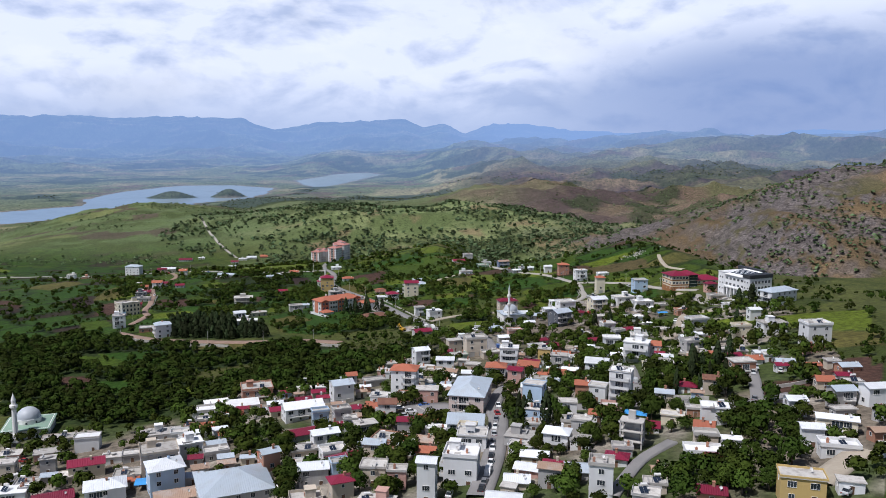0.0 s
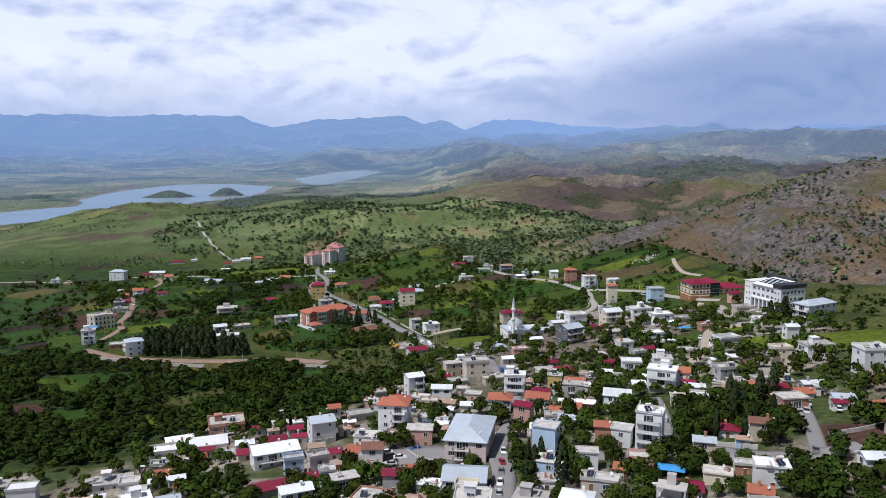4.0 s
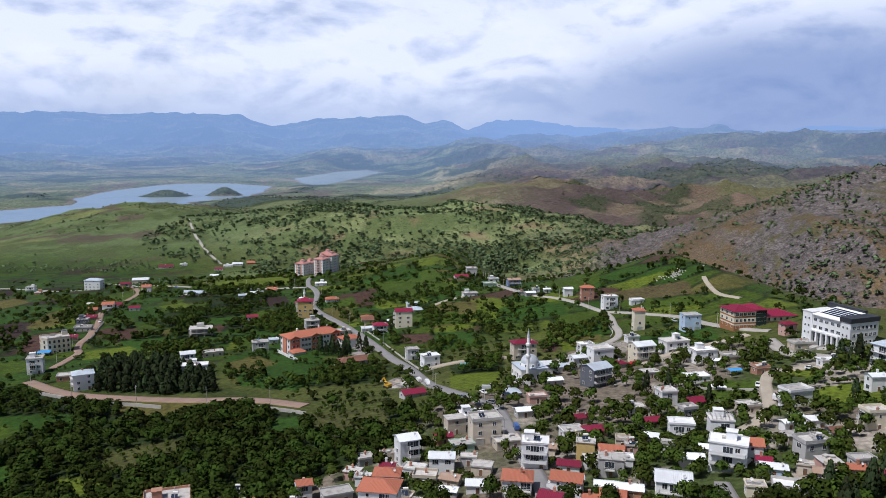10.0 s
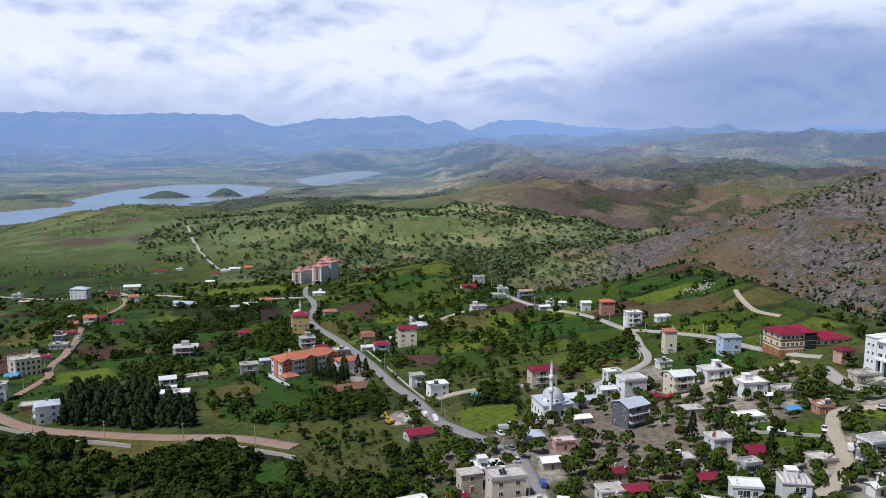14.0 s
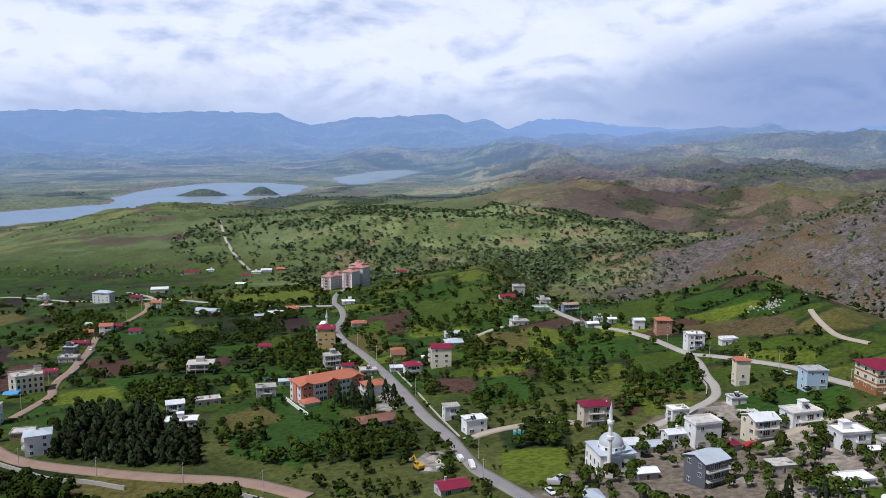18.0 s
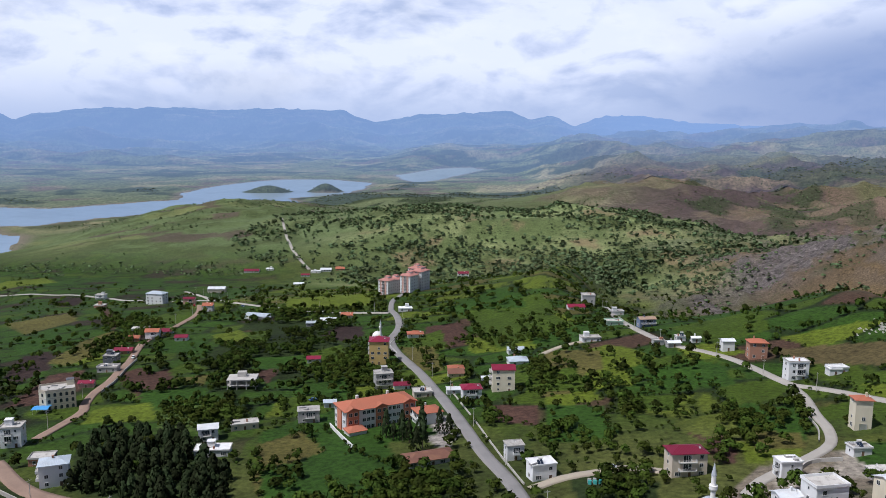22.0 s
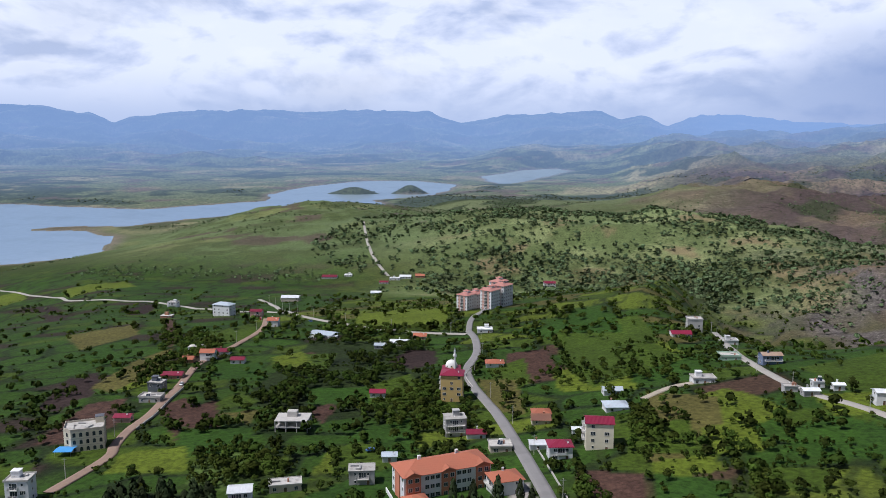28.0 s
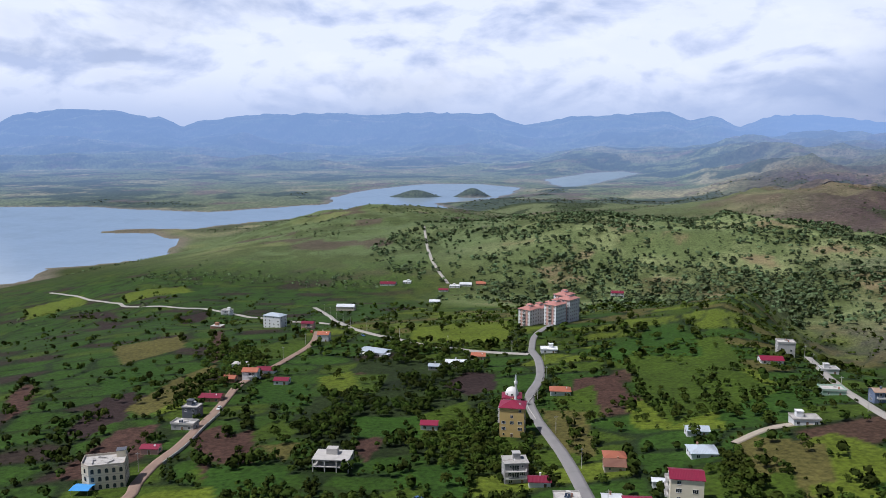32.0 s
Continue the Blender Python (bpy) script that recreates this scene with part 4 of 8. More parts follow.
ROAD_LABELS = {"asphalt": "worn grey asphalt road between the houses and fields", "pale": "pale paved country road across the fields",
               "dirt": "reddish graded earth road on the slope", "dust": "dusty unpaved track between gardens"}
ROAD_POINTS = []


def smooth_line(pts, step=4.0):
    out = []
    P = [Vector((*p, 0)) for p in pts]
    P = [2 * P[0] - P[1], *P, 2 * P[-1] - P[-2]]
    for i in range(1, len(P) - 2):
        a, b, c, d = P[i - 1: i + 3]
        n = max(2, int((c - b).length / step))
        for k in range(n):
            t = k / n
            out.append(0.5 * ((2 * b) + (c - a) * t + (2 * a - 5 * b + 4 * c - d) * t * t + (3 * b - a - 3 * c + d) * t**3))
    out.append(P[-2])
    return [(p.x, p.y) for p in out]


def strip(name, line, lo, hi, lift, material, parent=None, depth=0.35):
    """A band along a line, from lo to hi metres to its right, lift over the ground."""
    L = np.array(line)
    t = np.gradient(L, axis=0)
    t /= np.linalg.norm(t, axis=1)[:, None]
    nrm = np.stack([t[:, 1], -t[:, 0]], 1)
    cols = [lo + (hi - lo) * k / 4 for k in range(5)]
    base = np.stack([H(*(L + nrm * c).T) for c in cols], 0)
    mean = base.max(0) + lift
    V = [np.concatenate([L + nrm * c, (0.35 * base[i] + 0.65 * (mean - lift) + lift)[:, None]], 1) for i, c in enumerate(cols)]
    lowl, lowr = V[0].copy(), V[-1].copy()
    lowl[:, 2] -= depth + 0.8; lowr[:, 2] -= depth + 0.8
    V = [lowl, *V, lowr]
    n = len(L)
    X, Y, Z = np.concatenate(V).T
    me = grid_mesh(name, np.stack(squeeze(X, Y, Z), -1), len(V), n)
    if me.polygons[2 * (n - 1)].normal.z < 0:
        me.flip_normals()
    me.materials.append(material)
    ob = new(name, me)
    ob.parent = parent
    return ob


ROAD_LINES = []


def road(key, width, kind, *pts):
    line = smooth_line(pts)
    lift = 0.32 + 0.012 * len(ROAD_LINES)
    ob = strip("road", line, -width / 2, width / 2, lift, ROAD_MATS[kind])
    tagged(ob, ROAD_LABELS[kind], "road", kind="structure")
    ROAD_LINES.append((line, width, lift))
    ROAD_POINTS.extend((x, y, width / 2) for x, y in line)


# ---- the roads' lines ----
road("main", 5.2, "asphalt", (15, 444), (6, 485), (-5, 519), (-16, 561), (-30, 611), (-44, 659), (-62, 706), (-70, 737), (-70, 774), (-77, 816), (-86, 845))
road("apt", 4.5, "asphalt", (-86, 845), (-91, 890), (-88, 929), (-78, 975))
road("south", 5.5, "asphalt", (15, 444), (33, 398), (36, 395), (38, 384), (41, 311), (33, 290), (27, 269))
road("street", 6.5, "asphalt", (27, 269), (27, 252), (22, 221), (18, 203), (14, 188))
road("west", 4.5, "pale", (-86, 834), (-118, 839), (-142, 849), (-163, 858), (-185, 874), (-216, 898), (-250, 936), (-290, 1005), (-316, 1050), (-364, 1130), (-391, 1173))
road("hamlet", 4.5, "dirt", (-266, 906), (-246, 852), (-238, 799), (-234, 760), (-233, 729), (-225, 702), (-216, 674), (-210, 649), (-204, 626), (-201, 606), (-195, 586), (-189, 571), (-189, 537))
road("brown", 6, "dirt", (-190, 512), (-164, 488), (-142, 477), (-123, 471), (-97, 463), (-77, 457), (-59, 449), (-39, 434))
road("upper", 4.2, "pale", (84, 864), (80, 790), (81, 730), (86, 684), (95, 657), (104, 645), (114, 629), (120, 612), (127, 578))
road("dorm", 4.2, "pale", (127, 578), (135, 568), (142, 556), (150, 541), (157, 525), (160, 510), (165, 494), (172, 477), (178, 469))
road("bend", 3.8, "pale", (126, 574), (125, 558), (121, 536), (119, 520), (114, 505), (104, 495), (95, 488), (83, 478), (75, 467))
road("lane", 2.6, "dust", (197, 603), (193, 586), (189, 558), (194, 539))
road("east", 4.5, "dust", (167, 397), (155, 403), (146, 401), (138, 388), (132, 373), (125, 358), (115, 345), (106, 339))
road("curve", 4, "dust", (108, 446), (125, 456), (142, 462), (153, 465), (167, 469))
road("farlane", 5, "pale", (-491, 1951), (-455, 1841), (-393, 1655), (-349, 1549), (-307, 1462))
road("farwest", 4.5, "pale", (-262, 955), (-300, 985), (-345, 1025), (-383, 1054), (-418, 1072), (-457, 1092), (-494, 1112), (-534, 1111), (-616, 1137), (-664, 1179), (-741, 1225), (-822, 1289), (-908, 1337))
road("siteway", 3.6, "dust", (55, 491), (46, 495), (38, 493), (23, 488), (12, 479))
road("path", 3, "dust", (23, 661), (37, 677), (48, 683), (55, 684))
road("square", 14, "asphalt", (-3, 275), (8, 276), (14, 265))
road("lower", 6, "asphalt", (44, 260), (57, 252), (69, 248), (81, 245), (92, 233), (103, 227), (114, 227))
road("side", 4, "asphalt", (69, 247), (78, 267), (83, 287), (86, 302))
road("side2", 4, "asphalt", (103, 226), (111, 245), (120, 268))
road("slant", 3.4, "asphalt", (44, 174), (51, 185), (59, 196), (69, 204))
road("yard", 6, "dust", (86, 160), (98, 169), (104, 173))
road("offroad", 6, "pale", (170, 454), (166, 428), (172, 415), (177, 403))


# ---- houses ----
def framed(bm, w, h, edge=0.06, proud=0.1, sunk=0.02, x0=0.0, z0=0.0, bars=0):
    """A frame with a sunk pane in it, as one closed shape; slot 0 frame, slot 1 pane."""
    rings = [[(-w / 2 - edge, -edge), (w / 2 + edge, -edge), (w / 2 + edge, h + edge), (-w / 2 - edge, h + edge)]] * 2 + [[(-w / 2, 0), (w / 2, 0), (w / 2, h), (-w / 2, h)]] * 2
    V = [[bm.verts.new((x0 + x, y, z0 + z)) for x, z in ring] for ring, y in zip(rings, (0.05, -proud, -proud, -sunk))]
    for p, q in zip(V, V[1:]):
        for i in range(4):
            bm.faces.new((p[i], p[(i + 1) % 4], q[(i + 1) % 4], q[i])).material_index = 0
    bm.faces.new(V[-1]).material_index = 1
    bm.faces.new(V[0][::-1]).material_index = 0
    for k in range(1, bars + 1):
        x = x0 - w / 2 + w * k / (bars + 1)
        add_box(bm, x - 0.03, x + 0.03, -sunk - 0.03, -sunk + 0.02, z0, z0 + h)


def window_mesh(w, h, name="window", bars=1):
    bm = bmesh.new()
    framed(bm, w, h, bars=bars)
    me = bpy.data.meshes.new(name)
    bm.to_mesh(me); bm.free()
    me.materials.append(FRAME); me.materials.append(GLASS)
    return me


WINDOWS = {"plain": window_mesh(1.15, 1.25), "small": window_mesh(0.75, 0.9, bars=0), "wide": window_mesh(1.75, 1.3, bars=2), "bay": window_mesh(1.4, 1.4), "tall": window_mesh(0.9, 1.8, bars=0), "loggia": window_mesh(2.5, 2.15, bars=2)}


def door_mesh():
    bm = bmesh.new()
    framed(bm, 1.0, 2.05)
    me = bpy.data.meshes.new("door")
    bm.to_mesh(me); bm.free()
    me.materials.append(FRAME); me.materials.append(DOOR)
    return me


DOOR_ME = door_mesh()


def shutter_mesh():
    bm = bmesh.new()
    framed(bm, 2.5, 2.4, 0.12, 0.14, 0.05)
    me = bpy.data.meshes.new("shutter")
    bm.to_mesh(me); bm.free()
    me.materials.append(CONCRETE); me.materials.append(STEEL)
    return me


SHUTTER_ME = shutter_mesh()


def heater_mesh():
    """A roof solar heater: two tilted panels on a stand."""
    bm = bmesh.new()
    for x in (-0.95, 0.05):
        v = [bm.verts.new(p) for p in ((x, -0.8, 0.25), (x + 0.9, -0.8, 0.25), (x + 0.9, 0.7, 1.25), (x, 0.7, 1.25))]
        w = [bm.verts.new((p.co.x, p.co.y, p.co.z - 0.09)) for p in v]
        bm.faces.new(v).material_index = 0
        bm.faces.new(w[::-1]).material_index = 1
        for i in range(4):
            bm.faces.new((v[i], w[i], w[(i + 1) % 4], v[(i + 1) % 4])).material_index = 1
    for x in (-0.9, 0.9):
        add_box(bm, x - 0.03, x + 0.03, 0.62, 0.68, 0, 1.6, 1)
        add_box(bm, x - 0.03, x + 0.03, -0.8, -0.74, 0, 0.3, 1)
    me = bpy.data.meshes.new("solar_heater")
    bm.to_mesh(me); bm.free()
    me.materials.append(PANEL); me.materials.append(STEEL)
    return me


def tank_mesh():
    bm = bmesh.new()
    bmesh.ops.create_cone(bm, cap_ends=True, segments=12, radius1=0.36, radius2=0.36, depth=1.5, matrix=Matrix.Translation((0, 0.75, 1.75)) @ Matrix.Rotation(math.pi / 2, 4, "Y"))
    me = bpy.data.meshes.new("water_tank")
    bm.to_mesh(me); bm.free()
    me.materials.append(FRAME)
    return me


def dish_mesh():
    bm = bmesh.new()
    rows = [[(0.42 * k / 3 * math.cos(a), -0.12 * (k / 3) ** 2, 0.42 * k / 3 * math.sin(a)) for a in (2 * math.pi * i / 10 for i in range(10))] for k in (1, 2, 3)]
    V = [[bm.verts.new(p) for p in r] for r in rows]
    c = bm.verts.new((0, 0, 0))
    for i in range(10):
        bm.faces.new((c, V[0][i], V[0][(i + 1) % 10]))
        for a, b in zip(V, V[1:]):
            bm.faces.new((a[i], b[i], b[(i + 1) % 10], a[(i + 1) % 10]))
    for v in bm.verts:
        v.co = Matrix.Rotation(-0.5, 3, "X") @ v.co + Vector((0, 0, 0.9))
    add_tube(bm, 0, 0.05, 0, 0.9, 0.03, 0.03, 6)
    me = bpy.data.meshes.new("satellite_dish")
    bm.to_mesh(me); bm.free()
    me.materials.append(FRAME)
    return me


def boxes_mesh(name, material, *boxes):
    bm = bmesh.new()
    for b in boxes:
        add_box(bm, *b)
    me = bpy.data.meshes.new(name)
    bm.to_mesh(me); bm.free()
    me.materials.append(material)
    return me


STACK_ME = boxes_mesh("chimney", WALLS["brick"], (-0.3, 0.3, -0.28, 0.28, 0, 1.0), (-0.37, 0.37, -0.35, 0.35, 1.0, 1.12), (-0.14, 0.14, -0.14, 0.14, 1.12, 1.4))
PILE_ME = boxes_mesh("roof_hatch", CONCRETE, (-0.7, 0.7, -0.6, 0.6, 0, 0.5), (-0.8, 0.8, -0.7, 0.7, 0.5, 0.6))
KERB_ME = boxes_mesh("low_wall", WALLS["grey"], (-1.6, 1.6, -0.1, 0.1, 0, 0.55), (-1.6, -1.4, 0.1, 1.3, 0, 0.55), (-1.66, 1.66, -0.14, 0.14, 0.55, 0.6))
HEATER_ME, TANK_ME, DISH_ME = heater_mesh(), tank_mesh(), dish_mesh()
ROOF_OF = {"R": ("crimson", "crimson sheet-metal"), "O": ("orange", "orange tiled"), "W": ("pale", "pale sheet-metal"), "B": ("brown", "rusty brown")}
WALL_WORDS = {"white": "white rendered", "cream": "cream rendered", "beige": "beige rendered", "grey": "bare grey concrete", "slate": "dark slate-clad", "bluegrey": "blue-grey",
              "blue": "pale blue", "green": "pale green", "yellow": "ochre yellow", "rose": "faded rose", "pink": "pale pink", "brick": "raw red brick"}
NUMBER = {1: "one-storey", 2: "two-storey", 3: "three-storey", 4: "four-storey", 5: "five-storey", 6: "six-storey", 7: "seven-storey", 8: "eight-storey"}
STOREY = 2.8
BUILT = []


def gable(bm, w, d, z, rise, over, mat=0, thick=0.14):
    """A pitched roof with its ridge along the wider way."""
    if w >= d:
        a, b = w / 2 + over, d / 2 + over
        P = lambda x, y, zz: (x, y, zz)
    else:
        a, b = d / 2 + over, w / 2 + over
        P = lambda x, y, zz: (-y, x, zz)
    drop = rise * over / (b - over)
    for s in (-1, 1):
        top = [P(-a, s * b, z - drop), P(a, s * b, z - drop), P(a, 0, z + rise), P(-a, 0, z + rise)]
        v = [bm.verts.new(p) for p in top] + [bm.verts.new((p[0], p[1], p[2] - thick)) for p in top]
        order = (0, 1, 2, 3) if s < 0 else (3, 2, 1, 0)
        bm.faces.new([v[i] for i in order]).material_index = mat
        bm.faces.new([v[4 + i] for i in order[::-1]]).material_index = mat
        for i in range(4):
            k = (i + 1) % 4
            f = (v[i], v[4 + i], v[4 + k], v[k]) if s < 0 else (v[k], v[4 + k], v[4 + i], v[i])
            bm.faces.new(f).material_index = mat


def gable_ends(bm, w, d, z, rise):
    a, b = (w / 2, d / 2) if w >= d else (d / 2, w / 2)
    P = (lambda x, y, zz: (x, y, zz)) if w >= d else (lambda x, y, zz: (-y, x, zz))
    for s in (-1, 1):
        v = [bm.verts.new(P(s * (a - 0.02), y, zz)) for y, zz in ((-b, z), (b, z), (0, z + rise - 0.16))]
        w2 = [bm.verts.new(P(s * (a - 0.22), y, zz)) for y, zz in ((-b, z), (b, z), (0, z + rise - 0.16))]
        bm.faces.new(v if s > 0 else v[::-1])
        bm.faces.new(w2[::-1] if s > 0 else w2)


def hip(bm, w, d, z, rise, over, mat=0, thick=0.16):
    a, b = w / 2 + over, d / 2 + over
    r = max(abs(a - b), 0.05)
    top = [(-r, 0), (r, 0)] if a >= b else [(0, -r), (0, r)]
    low = z - 0.12
    e = [bm.verts.new((x, y, low)) for x, y in ((-a, -b), (a, -b), (a, b), (-a, b))]
    u = [bm.verts.new((x, y, low - thick)) for x, y in ((-a, -b), (a, -b), (a, b), (-a, b))]
    t = [bm.verts.new((*p, z + rise)) for p in top]
    if a >= b:
        faces = ((e[0], e[1], t[1], t[0]), (e[1], e[2], t[1]), (e[2], e[3], t[0], t[1]), (e[3], e[0], t[0]))
    else:
        faces = ((e[0], e[1], t[0]), (e[1], e[2], t[1], t[0]), (e[2], e[3], t[1]), (e[3], e[0], t[0], t[1]))
    for f in faces:
        bm.faces.new(f).material_index = mat
    for i in range(4):
        k = (i + 1) % 4
        bm.faces.new((u[i], u[k], e[k], e[i])).material_index = mat
    bm.faces.new(u[::-1]).material_index = mat


def side_pose(side, u, out, z, w, d):
    """A place on a wall: side 0 front, 1 right, 2 back, 3 left; u metres along it."""
    if side == 0:
        return pose(u, -d / 2 - out, z, 0, 0, 0)
    if side == 1:
        return pose(w / 2 + out, u, z, 0, 0, 90)
    if side == 2:
        return pose(-u, d / 2 + out, z, 0, 0, 180)
    return pose(-w / 2 - out, -u, z, 0, 0, -90)


def floor_z(x, y, rz, w, d):
    c, s = math.cos(radians(rz)), math.sin(radians(rz))
    zs = [float(H(x + c * a - s * b, y + s * a + c * b)) for a in (-w / 2, w / 2) for b in (-d / 2, d / 2)]
    return 0.5 * min(zs) + 0.5 * sum(zs) / 4, max(zs) - min(zs)


def openings(top, w, d, floors, rng, style="plain", sides=(0, 1, 3), gap=3.3, miss=0.26, base=0.0, door=True, shops=False):
    for side in sides:
        run = w if side in (0, 2) else d
        n = max(1, int((run - 0.9) / gap))
        for f in range(floors):
            kind = style if style != "mixed" else rng.choice(("plain", "plain", "wide", "small"))
            for k in range(n):
                u = (k - (n - 1) / 2) * run / n
                if f == 0 and shops and side == 0:
                    if run / n > 2.9 or k % 2 == 0:
                        share("shutter", SHUTTER_ME, top, side_pose(side, u, 0.0, base + 0.05, w, d))
                    continue
                if f == 0 and door and side == 0 and k == n // 2:
                    share("door", DOOR_ME, top, side_pose(side, u, 0.0, base + 0.06, w, d))
                    continue
                if rng.random() < miss:
                    continue
                tall = {"tall": 0.6, "small": 1.3}.get(kind, 0.95)
                share("window", WINDOWS[kind], top, side_pose(side, u, 0.0, base + f * STOREY + tall, w, d))


def balcony(top, side, u, z, w, d, run, wall):
    bm = bmesh.new()
    add_box(bm, -run / 2, run / 2, -1.15, 0, -0.14, 0)
    b = part("balcony", bm, CONCRETE, top)
    b.matrix_local = side_pose(side, u, 0.0, z, w, d)
    bm = bmesh.new()
    add_box(bm, -run / 2, run / 2, -1.15, -1.09, 0.0, 0.16); add_box(bm, -run / 2, run / 2, -1.15, -1.1, 0.86, 0.94)
    for x in np.linspace(-run / 2 + 0.03, run / 2 - 0.03, max(3, int(run / 0.45))):
        add_box(bm, x - 0.02, x + 0.02, -1.14, -1.1, 0.1, 0.9)
    for s in (-1, 1):
        add_box(bm, s * run / 2 - 0.03, s * run / 2 + 0.03, -1.15, 0, 0.0, 0.9)
    solid = wall in ("white", "beige", "rose") and round(run * 10) % 2
    if solid:
        add_box(bm, -run / 2 + 0.06, run / 2 - 0.06, -1.13, -1.1, 0.0, 0.86)
    part("railing", bm, RAIL if wall != "white" else WALLS["white"], b)
    share("window", WINDOWS["loggia"], top, side_pose(side, u, 0.03, z + 0.1, w, d))


def house(x, y, rz, w, d, floors, wall, roof, name="house", category="house"):
    rng = random.Random(int(x * 31 + y * 7) & 0xFFFF)
    z, fall = floor_z(x, y, rz, w, d)
    h = floors * STOREY + 0.15
    kind, tone = (roof[:-1], roof[-1]) if roof[-1] in "ROWB" else (roof, "")
    roof_mat, roof_word = ROOF_OF[tone] if tone else {"rust": ("rust", "rust-streaked sheet-metal"), "tarp": ("tarp", "blue tarpaulin"), "skel": ("screed", "unfinished flat"),
                                                      "skelroof": ("screed", "flat, steel-framed")}.get(roof, ("screed", "flat parapet"))
    if tone == "W" and rng.random() < 0.35:
        roof_mat, roof_word = "steel", "blue-grey sheet-metal"
    if roof_mat == "screed" and wall == "white" and rng.random() < 0.45:
        roof_mat, roof_word = "whitewash", "white-coated flat"
    BUILT.append((x, y, 0.5 * math.hypot(w, d)))
    if roof == "tarp":
        top = empty("canopy", x, y, z, rz, "bright blue tarpaulin canopy on thin steel posts", "canopy")
        for a in (-w / 2 + 0.2, w / 2 - 0.2):
            for b in (-d / 2 + 0.2, d / 2 - 0.2):
                bm = bmesh.new(); add_tube(bm, a, b, -1.2 - fall, 2.5, 0.05, 0.05, 6); part("post", bm, STEEL, top)
        bm = bmesh.new(); gable(bm, w, d, 2.55, 0.35, 0.3, 0, 0.05); part("sheet", bm, ROOFS["tarp"], top)
        return top
    top = empty(name, x, y, z, rz, f"{NUMBER[floors]} {WALL_WORDS[wall]} {'outbuilding' if name == 'outbuilding' else 'building' if floors > 2 else 'house'} with {roof_word} roof", category, "houses of the town")
    wm = WALLS[wall]
    if roof == "skel":
        for f in range(floors + 1):
            bm = bmesh.new(); add_box(bm, -w / 2, w / 2, -d / 2, d / 2, f * STOREY - 0.1, f * STOREY + 0.16); part("slab", bm, CONCRETE, top)
        bm = bmesh.new(); add_box(bm, -w / 2 + 0.1, w / 2 - 0.1, -d / 2 + 0.1, d / 2 - 0.1, -2.5 - fall, -0.1); part("footing", bm, CONCRETE, top)
        nx, ny = max(2, int(w / 4) + 1), max(2, int(d / 4) + 1)
        for i in range(nx):
            for j in range(ny):
                if 0 < i < nx - 1 and 0 < j < ny - 1:
                    continue
                cx, cy = -w / 2 + 0.3 + (w - 0.6) * i / (nx - 1), -d / 2 + 0.3 + (d - 0.6) * j / (ny - 1)
                bm = bmesh.new(); add_box(bm, cx - 0.2, cx + 0.2, cy - 0.2, cy + 0.2, 0, h - 0.1); part("column", bm, CONCRETE, top)
        bm = bmesh.new(); add_box(bm, -w * 0.18, w * 0.12, 0, d * 0.3, h, h + 2.4); part("stair_head", bm, CONCRETE, top)
        bm = bmesh.new(); add_box(bm, -w / 2 + 1.2, w / 2 - 1.2, 0, d / 2 - 0.6, 0.16, h - 0.1); part("core_wall", bm, WALLS["grey"], top)
        return top
    bm = bmesh.new()
    add_box(bm, -w / 2, w / 2, -d / 2, d / 2, -2.5 - fall, h)
    pitched = kind in ("gab", "rust")
    rise = min(w, d) * (0.17 if tone in "WR" or kind == "rust" else 0.26)
    if pitched:
        gable_ends(bm, w, d, h, rise)
    part("wall", bm, wm, top)
    if pitched:
        bm = bmesh.new(); gable(bm, w, d, h, rise, 0.45); part("roof", bm, ROOFS[roof_mat], top)
    elif kind == "hip":
        bm = bmesh.new(); hip(bm, w, d, h, min(w, d) * 0.2, 0.55); part("roof", bm, ROOFS[roof_mat], top)
    else:
        bm = bmesh.new()
        o = 0.28
        add_box(bm, -w / 2 - o, w / 2 + o, -d / 2 - o, d / 2 + o, h - 0.02, h + 0.16)
        part("roof", bm, ROOFS[roof_mat], top)
        if rng.random() < 0.8:
            bm = bmesh.new()
            q = rng.choice((0.25, 0.45, 0.8))
            for x0, x1, y0, y1 in ((-w / 2 - o, w / 2 + o, -d / 2 - o, -d / 2 - o + 0.16), (-w / 2 - o, w / 2 + o, d / 2 + o - 0.16, d / 2 + o),
                                   (-w / 2 - o, -w / 2 - o + 0.16, -d / 2 - o + 0.16, d / 2 + o - 0.16), (w / 2 + o - 0.16, w / 2 + o, -d / 2 - o + 0.16, d / 2 + o - 0.16)):
                add_box(bm, x0, x1, y0, y1, h + 0.16, h + 0.16 + q)
            part("parapet", bm, wm if rng.random() < 0.6 else CONCRETE, top)
        if min(w, d) > 6 and rng.random() < 0.5:
            bm = bmesh.new()
            sx, sy = rng.uniform(-w / 4, w / 4), rng.uniform(0, d / 4)
            add_box(bm, sx - 1.4, sx + 1.4, sy - 1.3, sy + 1.3, h + 0.16, h + 2.5); add_box(bm, sx - 1.6, sx + 1.6, sy - 1.5, sy + 1.5, h + 2.5, h + 2.66)
            part("stair_head", bm, wm, top)
        if roof == "skelroof":
            for i in range(6):
                bm = bmesh.new(); X = -w / 2 + 0.3 + (w - 0.6) * i / 5
                add_box(bm, X - 0.06, X + 0.06, -d / 2, d / 2, h + 1.5, h + 1.62); add_box(bm, X - 0.06, X + 0.06, -d / 2, -d / 2 + 0.12, h + 0.16, h + 1.5)
                add_box(bm, X - 0.06, X + 0.06, d / 2 - 0.12, d / 2, h + 0.16, h + 1.5)
